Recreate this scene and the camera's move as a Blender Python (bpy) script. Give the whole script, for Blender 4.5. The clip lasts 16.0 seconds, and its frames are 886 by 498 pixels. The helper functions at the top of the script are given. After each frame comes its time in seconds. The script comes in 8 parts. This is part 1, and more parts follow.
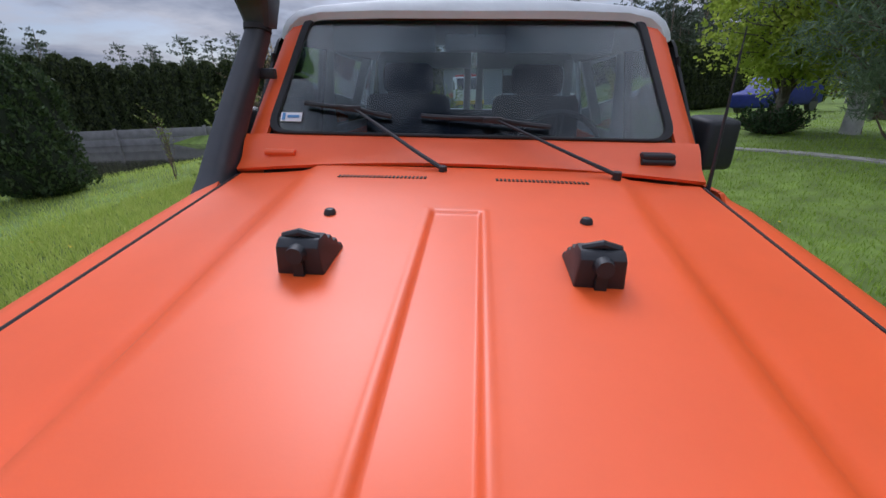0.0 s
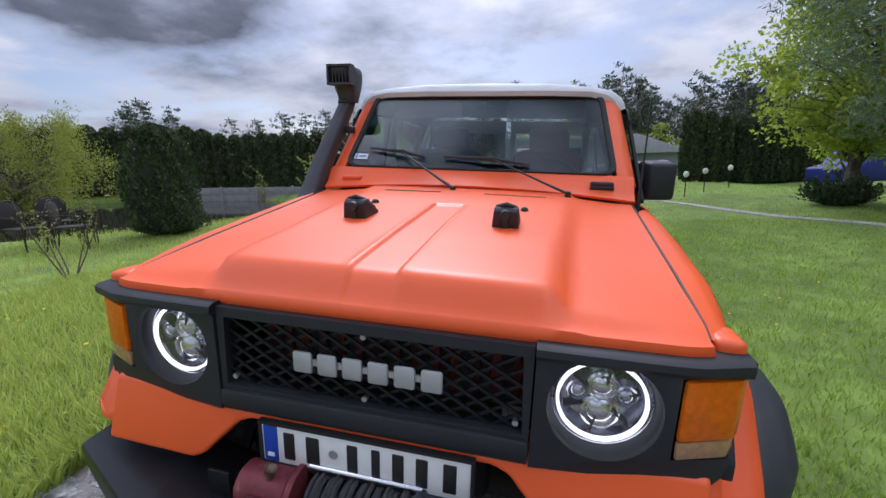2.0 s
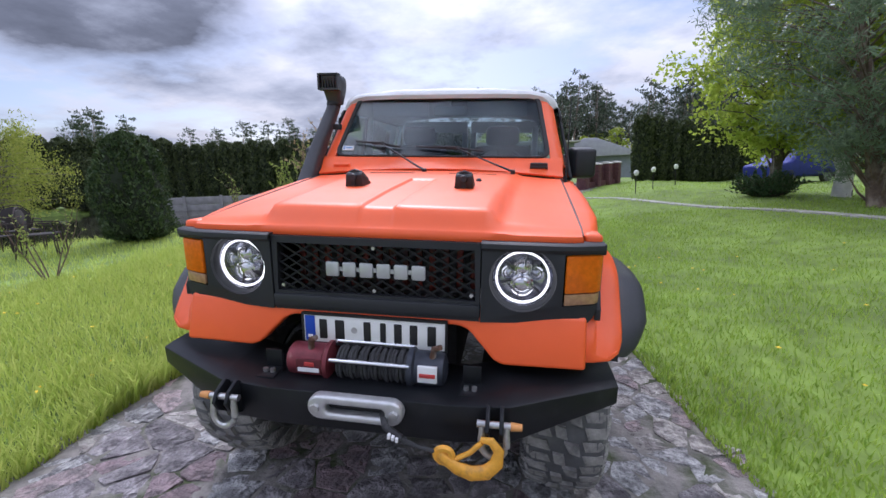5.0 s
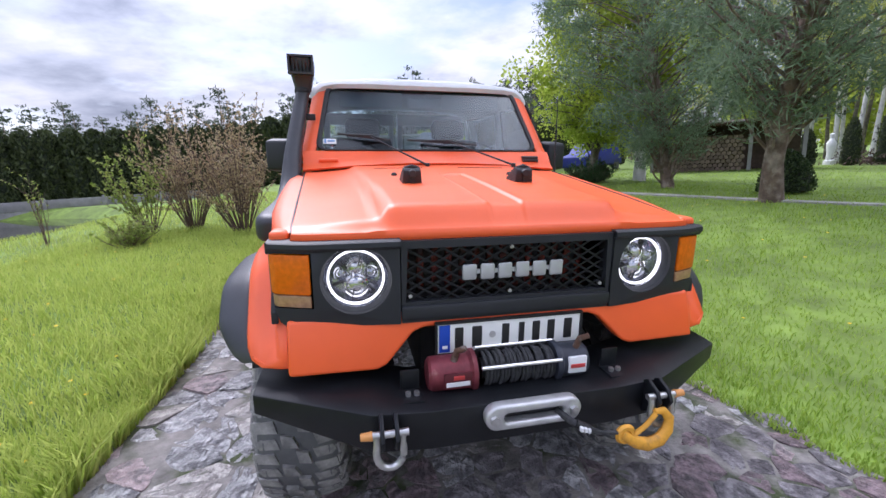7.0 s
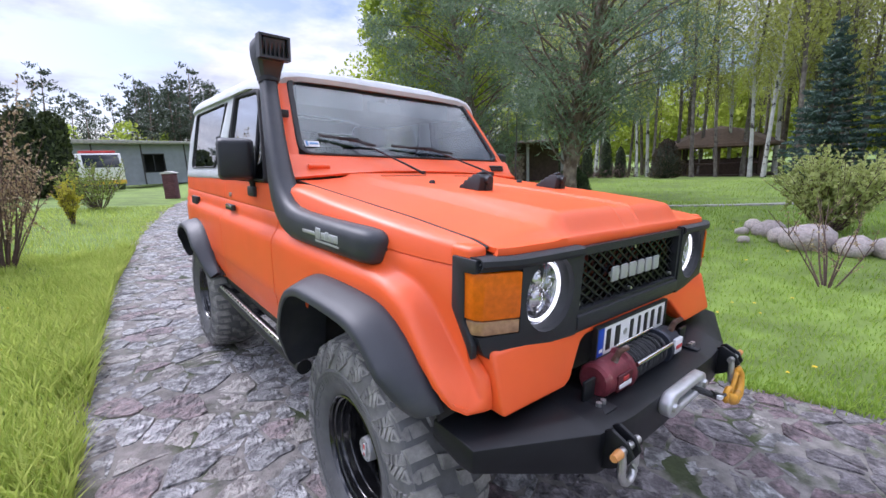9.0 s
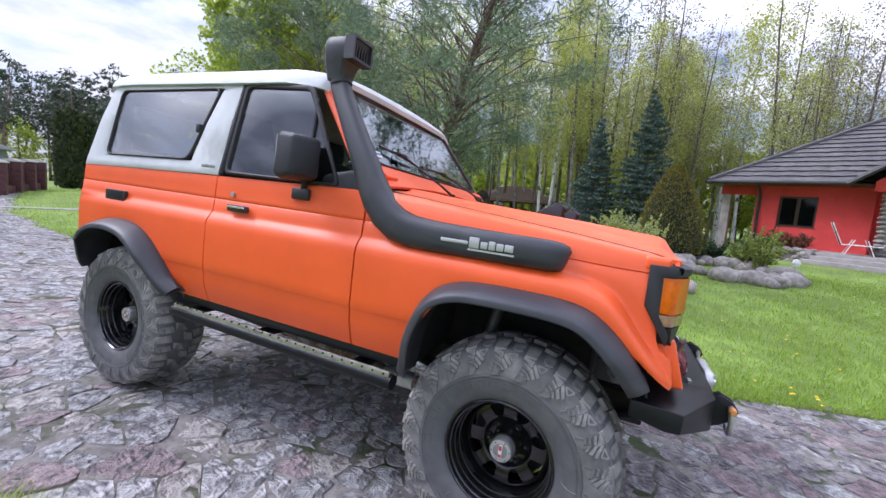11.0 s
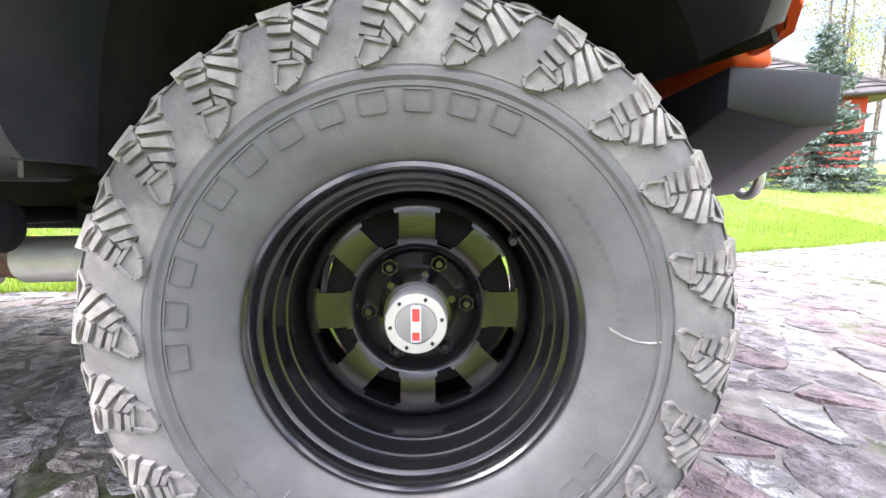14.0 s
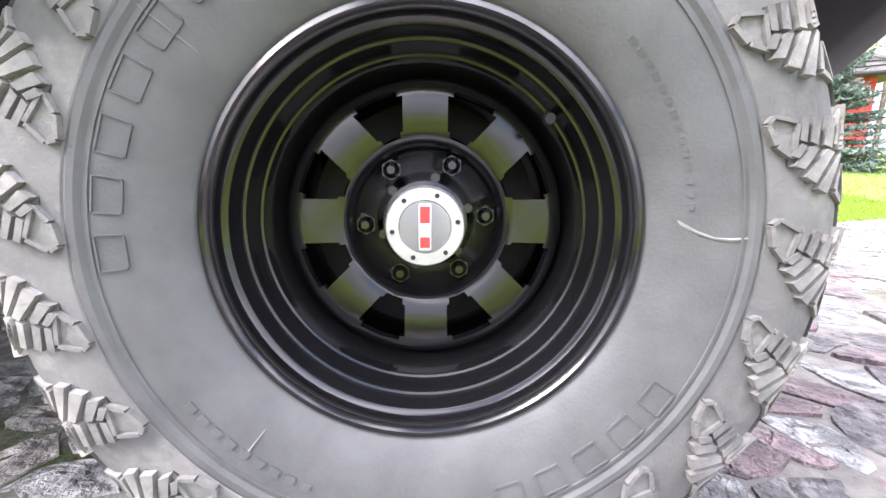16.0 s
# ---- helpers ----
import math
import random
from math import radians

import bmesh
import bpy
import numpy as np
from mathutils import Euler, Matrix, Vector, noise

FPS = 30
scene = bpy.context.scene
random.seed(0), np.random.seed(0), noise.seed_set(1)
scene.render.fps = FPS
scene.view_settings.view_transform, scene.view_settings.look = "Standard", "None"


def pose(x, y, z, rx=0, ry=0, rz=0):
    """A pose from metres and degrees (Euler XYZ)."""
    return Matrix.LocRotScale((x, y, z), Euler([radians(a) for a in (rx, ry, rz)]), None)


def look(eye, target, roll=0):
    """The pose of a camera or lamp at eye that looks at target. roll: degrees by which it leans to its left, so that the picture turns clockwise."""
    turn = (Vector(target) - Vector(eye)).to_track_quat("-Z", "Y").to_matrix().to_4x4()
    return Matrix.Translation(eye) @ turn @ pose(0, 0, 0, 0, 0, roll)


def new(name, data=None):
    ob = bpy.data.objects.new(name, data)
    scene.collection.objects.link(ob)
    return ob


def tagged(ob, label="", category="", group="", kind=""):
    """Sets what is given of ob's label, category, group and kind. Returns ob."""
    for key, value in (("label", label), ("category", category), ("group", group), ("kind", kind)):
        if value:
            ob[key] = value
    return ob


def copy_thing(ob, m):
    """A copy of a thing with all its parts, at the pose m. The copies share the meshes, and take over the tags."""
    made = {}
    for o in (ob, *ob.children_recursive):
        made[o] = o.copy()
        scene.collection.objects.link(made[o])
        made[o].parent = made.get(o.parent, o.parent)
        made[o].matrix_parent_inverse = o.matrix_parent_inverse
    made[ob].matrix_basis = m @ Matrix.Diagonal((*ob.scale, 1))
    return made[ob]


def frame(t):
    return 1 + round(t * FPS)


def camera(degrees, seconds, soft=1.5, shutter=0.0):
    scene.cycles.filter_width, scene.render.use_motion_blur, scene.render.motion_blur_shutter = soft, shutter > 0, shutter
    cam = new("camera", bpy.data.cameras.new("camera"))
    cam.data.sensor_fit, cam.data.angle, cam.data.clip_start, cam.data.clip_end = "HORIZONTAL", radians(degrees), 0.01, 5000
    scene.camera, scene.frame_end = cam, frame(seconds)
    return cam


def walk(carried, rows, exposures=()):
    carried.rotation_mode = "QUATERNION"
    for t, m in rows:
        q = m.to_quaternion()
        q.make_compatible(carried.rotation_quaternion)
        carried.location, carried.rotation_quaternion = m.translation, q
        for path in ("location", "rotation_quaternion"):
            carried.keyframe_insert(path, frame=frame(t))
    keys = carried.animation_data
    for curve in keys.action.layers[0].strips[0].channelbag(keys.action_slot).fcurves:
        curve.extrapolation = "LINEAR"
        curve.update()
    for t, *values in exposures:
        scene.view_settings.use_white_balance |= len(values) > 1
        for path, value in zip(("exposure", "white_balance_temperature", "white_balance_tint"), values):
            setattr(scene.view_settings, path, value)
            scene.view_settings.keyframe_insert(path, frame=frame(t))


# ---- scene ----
cam = camera(93.5, 16.0)
EXPOSURE = [(0.0, 0.15, 5600, 18), (1.2, 0.4, 5650, 19), (3.0, 0.5, 5650, 20), (4.2, 0.62, 5650, 21), (6.3, 1.0, 5700, 22), (11.4, 1.1, 5650, 23), (12.0, 1.15, 5650, 23),
            (12.6, 1.25, 5750, 23), (13.0, 1.55, 5950, 22), (13.6, 2.55, 6250, 20), (14.2, 2.65, 6300, 21), (16.0, 2.7, 6300, 21)]
PATH = [
    (0, (0.128, -0.237, 1.595), (-0.050, 1.635, 0.914), -2.4),
    (0.5, (0.193, -0.349, 1.552), (-0.031, 1.537, 0.925), -0.5),
    (1, (0.321, -0.567, 1.536), (-0.014, 1.333, 1.011), 0.1),
    (1.5, (0.385, -0.734, 1.509), (-0.036, 1.172, 1.073), -0.6),
    (2, (0.432, -0.869, 1.474), (-0.038, 1.039, 1.103), -1.2),
    (2.5, (0.541, -0.989, 1.458), (0.035, 0.922, 1.156), -1.4),
    (3, (0.633, -1.080, 1.415), (0.100, 0.830, 1.161), -1.2),
    (3.5, (0.674, -1.204, 1.356), (0.134, 0.704, 1.099), -1.1),
    (4, (0.713, -1.331, 1.333), (0.205, 0.581, 1.036), -1.5),
    (4.2, (0.706, -1.357, 1.333), (0.223, 0.558, 1.016), -1.7),
    (6.3, (-0.070, -1.418, 1.402), (0.036, 0.544, 1.030), -3.2),
    (6.5, (-0.162, -1.404, 1.399), (0.026, 0.550, 1.014), -3.3),
    (7, (-0.429, -1.328, 1.406), (-0.017, 0.585, 0.996), -3.3),
    (7.5, (-0.678, -1.238, 1.410), (-0.002, 0.596, 0.989), -2.8),
    (8, (-0.944, -1.137, 1.433), (-0.029, 0.592, 1.017), -2.8),
    (8.5, (-1.155, -0.950, 1.419), (-0.058, 0.671, 1.010), -2.9),
    (8.7, (-1.230, -0.876, 1.436), (-0.070, 0.700, 1.026), -2.9),
    (10.8, (-2.101, 0.004, 1.371), (-0.352, 0.949, 1.149), 3.7),
    (11, (-2.167, 0.071, 1.360), (-0.359, 0.894, 1.133), 4.4),
    (11.5, (-2.192, 0.201, 1.315), (-0.264, 0.661, 1.048), 6.3),
    (12, (-1.972, 0.296, 1.245), (-0.017, 0.401, 0.837), 4.8),
    (12.5, (-1.688, 0.391, 1.196), (0.273, 0.342, 0.807), -0.5),
    (13, (-1.449, 0.419, 1.025), (0.509, 0.279, 0.642), -2.8),
    (13.5, (-1.333, 0.426, 0.790), (0.634, 0.318, 0.447), -2.7),
    (14, (-1.277, 0.417, 0.662), (0.689, 0.287, 0.318), -1.7),
    (14.5, (-1.270, 0.432, 0.595), (0.691, 0.287, 0.229), -1.2),
    (15, (-1.274, 0.429, 0.535), (0.678, 0.269, 0.132), -1.3),
    (15.5, (-1.271, 0.434, 0.511), (0.679, 0.282, 0.089), -1.5),
    (16, (-1.183, 0.431, 0.541), (0.769, 0.301, 0.127), -1.6),
]
walk(cam, [(t, look(eye, target, roll)) for t, eye, target, roll in PATH], EXPOSURE)

# ---- light ----
UP = Vector((-0.055, 0.035, 1.0)).normalized()
CAR = UP.rotation_difference(Vector((0, 0, 1))).to_matrix().to_4x4()   # car's own axes to the world
SUN_EL, SUN_AZ = radians(48), radians(-16)        # azimuth from +y towards +x

world = bpy.data.worlds.new("sky")
scene.world = world
world.use_nodes = True
wn, wl = world.node_tree.nodes, world.node_tree.links
wn.clear()
w_out = wn.new("ShaderNodeOutputWorld")
w_bg = wn.new("ShaderNodeBackground")
sky = wn.new("ShaderNodeTexSky")
sky.sky_type, sky.sun_disc, sky.sun_elevation, sky.sun_rotation = "NISHITA", False, SUN_EL, SUN_AZ
sky.air_density, sky.dust_density = 1.0, 2.0
w_tc = wn.new("ShaderNodeTexCoord")
# the direction is projected on a flat layer of cloud
w_sep = wn.new("ShaderNodeSeparateXYZ")
wl.new(w_tc.outputs["Generated"], w_sep.inputs[0])


def wmath(op, a, b=None, c=None):
    n = wn.new("ShaderNodeMath")
    n.operation = op
    for i, v in enumerate((a, b, c)):
        if v is None:
            continue
        if isinstance(v, (int, float)):
            n.inputs[i].default_value = v
        else:
            wl.new(v, n.inputs[i])
    return n.outputs[0]


zc = wmath("ADD", wmath("MAXIMUM", w_sep.outputs["Z"], 0.0), 0.16)
w_uv = wn.new("ShaderNodeCombineXYZ")
wl.new(wmath("DIVIDE", w_sep.outputs["X"], zc), w_uv.inputs[0])
wl.new(wmath("DIVIDE", w_sep.outputs["Y"], zc), w_uv.inputs[1])


def wnoise(scale, detail, rough, offset):
    m = wn.new("ShaderNodeMapping")
    m.inputs["Location"].default_value = offset
    wl.new(w_uv.outputs[0], m.inputs["Vector"])
    n = wn.new("ShaderNodeTexNoise")
    n.inputs["Scale"].default_value, n.inputs["Detail"].default_value = scale, detail
    n.inputs["Roughness"].default_value = rough
    wl.new(m.outputs[0], n.inputs["Vector"])
    return n.outputs["Fac"]


def wramp(fac, stops):
    r = wn.new("ShaderNodeValToRGB")
    els = r.color_ramp.elements
    while len(els) < len(stops):
        els.new(0.5)
    for e, (p, col) in zip(els, stops):
        e.position, e.color = p, (*col, 1) if len(col) == 3 else col
    wl.new(fac, r.inputs[0])
    return r.outputs[0]


n_big = wnoise(0.75, 9, 0.56, (3.1, 0.7, 0))
n_dark = wnoise(0.95, 9, 0.58, (7.3, 4.2, 2))
heavy = wmath("SQRT", wmath("ADD", wmath("POWER", wmath("ADD", w_sep.outputs["X"], 0.68), 2.0), wmath("ADD", wmath("POWER", wmath("SUBTRACT", w_sep.outputs["Y"], 0.62), 2.0), wmath("POWER", wmath("MULTIPLY", wmath("SUBTRACT", w_sep.outputs["Z"], 0.37), 1.9), 2.0))))
heavy = wramp(wmath("ADD", heavy, wmath("MULTIPLY", wmath("SUBTRACT", n_big, 0.5), 0.55)), [(0.20, (1, 1, 1)), (0.34, (0, 0, 0))])
cover = wramp(n_big, [(0.42, (0, 0, 0)), (0.52, (1, 1, 1))])
shade = wramp(n_dark, [(0.34, (0.42, 0.46, 0.53)), (0.47, (0.80, 0.84, 0.90)), (0.58, (1.15, 1.15, 1.14))])
w_cl = wn.new("ShaderNodeMix")
w_cl.data_type = "RGBA"
sky_gain = wn.new("ShaderNodeMix")
sky_gain.data_type, sky_gain.blend_type = "RGBA", "MULTIPLY"
sky_gain.inputs["Factor"].default_value = 1.0
wl.new(sky.outputs[0], sky_gain.inputs["A"])
sky_gain.inputs["B"].default_value = (1.0, 1.0, 1.0, 1)
cloud_gain = wn.new("ShaderNodeMix")
cloud_gain.data_type, cloud_gain.blend_type = "RGBA", "MULTIPLY"
cloud_gain.inputs["Factor"].default_value = 1.0
w_heavy = wn.new("ShaderNodeMix")
w_heavy.data_type = "RGBA"
wl.new(heavy, w_heavy.inputs["Factor"])
wl.new(shade, w_heavy.inputs["A"])
wl.new(wramp(wnoise(2.4, 9, 0.62, (1.3, 5.1, 0)), [(0.30, (0.15, 0.165, 0.195)), (0.52, (0.23, 0.25, 0.29)), (0.72, (0.42, 0.45, 0.50))]), w_heavy.inputs["B"])
wl.new(w_heavy.outputs["Result"], cloud_gain.inputs["A"])
# a clouded sky is brighter overhead than at the horizon
high = wmath("MAXIMUM", w_sep.outputs["Z"], 0.0)
lift = wmath("MULTIPLY", wmath("ADD", wmath("MULTIPLY", high, wmath("ADD", wmath("MULTIPLY", high, 2.6), 0.8)), 0.52), 8.3)
w_lift = wn.new("ShaderNodeCombineXYZ")
for k in range(3):
    wl.new(lift, w_lift.inputs[k])
wl.new(w_lift.outputs[0], cloud_gain.inputs["B"])
wl.new(wmath("MAXIMUM", cover, heavy), w_cl.inputs["Factor"])
wl.new(sky_gain.outputs["Result"], w_cl.inputs["A"])
wl.new(cloud_gain.outputs["Result"], w_cl.inputs["B"])
wl.new(w_cl.outputs["Result"], w_bg.inputs["Color"])
w_bg.inputs["Strength"].default_value = 0.068
wl.new(w_bg.outputs[0], w_out.inputs[0])

sun = new("sun", bpy.data.lights.new("sun", "SUN"))
sun.data.energy, sun.data.angle, sun.data.color = 1.15, radians(22), (1.0, 0.96, 0.90)
sun_dir = Vector((math.sin(SUN_AZ) * math.cos(SUN_EL), math.cos(SUN_AZ) * math.cos(SUN_EL), math.sin(SUN_EL)))
sun.matrix_world = look(sun_dir * 60, (0, 0, 0))

# ---- materials ----
MATS = {}


def material(name, base, rough=0.6, metal=0.0, vary=0.0, scale=8.0, bump=0.0, bump_scale=60.0, spec=0.5, coat=0.0,
             second=None, second_scale=2.0, second_at=(0.45, 0.6), random=0.0, rough_vary=0.0, bump_dist=0.01):
    """A surface with variation at two scales (tint noise and a patchy second colour), bump, and a shift by object."""
    if name in MATS:
        return MATS[name]
    m = bpy.data.materials.new(name)
    m.use_nodes = True
    n, l = m.node_tree.nodes, m.node_tree.links
    b = n["Principled BSDF"]
    b.inputs["Roughness"].default_value, b.inputs["Metallic"].default_value = rough, metal
    b.inputs["Specular IOR Level"].default_value = spec
    b.inputs["Coat Weight"].default_value = coat
    b.inputs["Coat Roughness"].default_value = 0.12
    tc = n.new("ShaderNodeTexCoord")

    def noise_node(sc, detail=6.0, ro=0.6):
        t = n.new("ShaderNodeTexNoise")
        t.inputs["Scale"].default_value, t.inputs["Detail"].default_value, t.inputs["Roughness"].default_value = sc, detail, ro
        l.new(tc.outputs["Object"], t.inputs["Vector"])
        return t.outputs["Fac"]

    def mix(fac, a, bcol, blend="MIX"):
        x = n.new("ShaderNodeMix")
        x.data_type, x.blend_type = "RGBA", blend
        for key, v in (("Factor", fac), ("A", a), ("B", bcol)):
            if isinstance(v, (int, float)):
                x.inputs[key].default_value = v
            elif isinstance(v, tuple):
                x.inputs[key].default_value = (*v[:3], 1)
            else:
                l.new(v, x.inputs[key])
        return x.outputs["Result"]

    def ramp(fac, lo, hi):
        r = n.new("ShaderNodeMapRange")
        r.inputs["From Min"].default_value, r.inputs["From Max"].default_value = lo, hi
        l.new(fac, r.inputs["Value"])
        return r.outputs[0]

    col = tuple(base)
    if second is not None:
        col = mix(ramp(noise_node(second_scale, 8, 0.62), *second_at), col, tuple(second))
    if vary:
        lo, hi = tuple(c * (1 - vary) for c in (1, 1, 1)), (1 + vary,) * 3
        col = mix(1.0, col, mix(ramp(noise_node(scale), 0.3, 0.7), lo, hi), "MULTIPLY")
    if random:
        oi = n.new("ShaderNodeObjectInfo")
        col = mix(1.0, col, mix(oi.outputs["Random"], (1 - random,) * 3, (1 + random,) * 3), "MULTIPLY")
    if isinstance(col, tuple):
        b.inputs["Base Color"].default_value = (*col, 1)
    else:
        l.new(col, b.inputs["Base Color"])
    if rough_vary:
        r = n.new("ShaderNodeMapRange")
        r.inputs["To Min"].default_value, r.inputs["To Max"].default_value = rough - rough_vary, rough + rough_vary
        l.new(noise_node(second_scale * 2), r.inputs["Value"])
        l.new(r.outputs[0], b.inputs["Roughness"])
    if bump:
        bp = n.new("ShaderNodeBump")
        bp.inputs["Strength"].default_value, bp.inputs["Distance"].default_value = bump, bump_dist
        l.new(noise_node(bump_scale, 4), bp.inputs["Height"])
        l.new(bp.outputs[0], b.inputs["Normal"])
    MATS[name] = m
    return m


def island_leaf(name, a, bcol, rough=0.6, trans=0.35):
    """Foliage: two greens mixed leaf by leaf, with some light through the leaf."""
    if name in MATS:
        return MATS[name]
    m = bpy.data.materials.new(name)
    m.use_nodes = True
    n, l = m.node_tree.nodes, m.node_tree.links
    b, out = n["Principled BSDF"], n["Material Output"]
    g = n.new("ShaderNodeNewGeometry")
    x = n.new("ShaderNodeMix")
    x.data_type = "RGBA"
    x.inputs["A"].default_value, x.inputs["B"].default_value = (*a, 1), (*bcol, 1)
    l.new(g.outputs["Random Per Island"], x.inputs["Factor"])
    l.new(x.outputs["Result"], b.inputs["Base Color"])
    b.inputs["Roughness"].default_value = rough
    b.inputs["Specular IOR Level"].default_value = 0.25
    t = n.new("ShaderNodeBsdfTranslucent")
    l.new(x.outputs["Result"], t.inputs["Color"])
    ms = n.new("ShaderNodeMixShader")
    ms.inputs[0].default_value = trans
    l.new(b.outputs[0], ms.inputs[1])
    l.new(t.outputs[0], ms.inputs[2])
    l.new(ms.outputs[0], out.inputs["Surface"])
    MATS[name] = m
    return m


def glass_mat(name, tint=(1, 1, 1), rough=0.0, clear=0.8, mirror=0.085):
    """Thin pane: clear with a real reflection by Fresnel."""
    if name in MATS:
        return MATS[name]
    m = bpy.data.materials.new(name)
    m.use_nodes = True
    n, l = m.node_tree.nodes, m.node_tree.links
    n.remove(n["Principled BSDF"])
    out = n["Material Output"]
    tr, gl, fr, mx = n.new("ShaderNodeBsdfTransparent"), n.new("ShaderNodeBsdfGlossy"), n.new("ShaderNodeLayerWeight"), n.new("ShaderNodeMixShader")
    tr.inputs[0].default_value = (*(c * clear for c in tint), 1)
    gl.inputs["Roughness"].default_value = rough
    fr.inputs["Blend"].default_value = 0.5
    pw = n.new("ShaderNodeMath")
    pw.operation, pw.inputs[1].default_value = "POWER", 2.8
    l.new(fr.outputs["Facing"], pw.inputs[0])
    ad = n.new("ShaderNodeMath")
    ad.operation, ad.inputs[1].default_value, ad.inputs[2].default_value = "MULTIPLY_ADD", 0.75, mirror
    l.new(pw.outputs[0], ad.inputs[0])
    l.new(ad.outputs[0], mx.inputs[0])
    l.new(tr.outputs[0], mx.inputs[1])
    l.new(gl.outputs[0], mx.inputs[2])
    l.new(mx.outputs[0], out.inputs["Surface"])
    MATS[name] = m
    return m


def glow(name, col, strength):
    m = bpy.data.materials.new(name)
    m.use_nodes = True
    b = m.node_tree.nodes["Principled BSDF"]
    b.inputs["Base Color"].default_value = (*col, 1)
    b.inputs["Emission Color"].default_value = (*col, 1)
    b.inputs["Emission Strength"].default_value = strength
    MATS[name] = m
    return m


ORANGE = material("orange_paint", (0.89, 0.118, 0.018), 0.43, spec=0.65, vary=0.05, scale=3, bump=0.02, bump_scale=220, rough_vary=0.05)
BLACK = material("black_powder_coat", (0.008, 0.009, 0.011), 0.42, spec=0.35, vary=0.25, scale=12, bump=0.08, bump_scale=400, second=(0.025, 0.025, 0.027), second_scale=5, second_at=(0.6, 0.8))
PLASTIC = material("black_plastic", (0.018, 0.020, 0.024), 0.52, vary=0.15, scale=10, bump=0.12, bump_scale=350)
FLARE = material("flare_plastic", (0.036, 0.039, 0.046), 0.48, vary=0.2, scale=6, bump=0.10, bump_scale=300, second=(0.07, 0.07, 0.07), second_scale=4, second_at=(0.55, 0.8))
RUBBER = material("seal_rubber", (0.012, 0.012, 0.013), 0.6, vary=0.2, scale=20)
HARDTOP = material("grey_hardtop", (0.60, 0.62, 0.63), 0.55, vary=0.1, scale=5, bump=0.25, bump_scale=500, second=(0.36, 0.36, 0.35), second_scale=3, second_at=(0.58, 0.8))
DARK = material("dark_underside", (0.026, 0.026, 0.027), 0.85, vary=0.4, scale=9, bump=0.3, bump_scale=60, second=(0.035, 0.03, 0.024), second_scale=6)
TYRE = material("tyre_rubber", (0.095, 0.097, 0.100), 0.58, vary=0.16, scale=22, bump=0.15, bump_scale=260, second=(0.118, 0.119, 0.118), second_scale=3.0, second_at=(0.40, 0.75))
TREAD = material("tread_rubber", (0.185, 0.181, 0.175), 0.85, vary=0.3, scale=18, bump=0.25, bump_scale=150, second=(0.30, 0.29, 0.27), second_scale=9, second_at=(0.45, 0.7))
# darker than the tyre: shade between the shoulder bars, put into the colour
GROOVE = material("groove_shade_rubber", (0.045, 0.045, 0.045), 0.8, vary=0.3, scale=40, bump=0.2, bump_scale=200)
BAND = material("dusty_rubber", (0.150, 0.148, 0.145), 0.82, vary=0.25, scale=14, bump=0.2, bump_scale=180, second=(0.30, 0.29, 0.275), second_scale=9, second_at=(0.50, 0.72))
RIM = material("gloss_black_steel", (0.008, 0.008, 0.009), 0.16, vary=0.2, scale=10, coat=0.6, bump=0.02, bump_scale=90)
STEEL = material("zinc_steel", (0.55, 0.55, 0.54), 0.38, 0.9, vary=0.2, scale=30, bump=0.05, bump_scale=150)
ALU = material("cast_aluminium", (0.60, 0.60, 0.60), 0.45, 0.75, vary=0.12, scale=25, bump=0.12, bump_scale=220)
SILVER = material("silver_letters", (0.52, 0.53, 0.53), 0.42, 0.5, vary=0.05, scale=30)
CHROME = material("chrome", (0.75, 0.75, 0.76), 0.12, 1.0)
RUST = material("rusty_steel", (0.14, 0.075, 0.05), 0.8, 0.3, vary=0.4, scale=40, bump=0.3, bump_scale=120, second=(0.3, 0.28, 0.26), second_scale=14)
AMBER = material("amber_lens", (0.72, 0.15, 0.002), 0.22, vary=0.15, scale=60, spec=0.3)
CLEARLENS = material("clear_lens", (0.36, 0.20, 0.10), 0.12, vary=0.25, scale=60, coat=0.6)
REFLECTOR = material("lamp_reflector", (0.55, 0.56, 0.62), 0.16, 0.9, vary=0.2, scale=40)
RING = glow("lamp_ring", (1.0, 0.98, 0.93), 1.1)
GLASS = glass_mat("window_glass", (0.82, 0.94, 0.99), 0.0, 0.74, 0.03)
SIDEGLASS = glass_mat("side_glass", (0.86, 0.95, 0.95), 0.0, 0.6, 0.24)
CLEAR = glass_mat("clear_glass", (1, 1, 1), 0.0, 0.95)
PLATE = material("plate_white", (0.80, 0.80, 0.78), 0.45, vary=0.04, scale=20)
PLATEBLUE = material("plate_blue", (0.01, 0.06, 0.42), 0.45, vary=0.05)
INK = material("ink_black", (0.012, 0.012, 0.013), 0.5, vary=0.1)
MAROON = material("winch_maroon", (0.19, 0.035, 0.045), 0.5, 0.3, vary=0.3, scale=25, bump=0.1, bump_scale=180, second=(0.30, 0.15, 0.13), second_scale=18, second_at=(0.6, 0.75))
WINCHBLUE = material("winch_dark", (0.04, 0.045, 0.06), 0.45, 0.3, vary=0.3, scale=25)
ROPE = material("synthetic_rope", (0.05, 0.05, 0.052), 0.9, vary=0.35, scale=90, bump=0.5, bump_scale=300)
HOOK = material("yellow_hook", (0.75, 0.36, 0.03), 0.5, vary=0.2, scale=30, bump=0.1, bump_scale=160, second=(0.45, 0.22, 0.05), second_scale=22, second_at=(0.58, 0.72))
WHITE = material("white_sticker", (0.8, 0.8, 0.8), 0.5, vary=0.04)
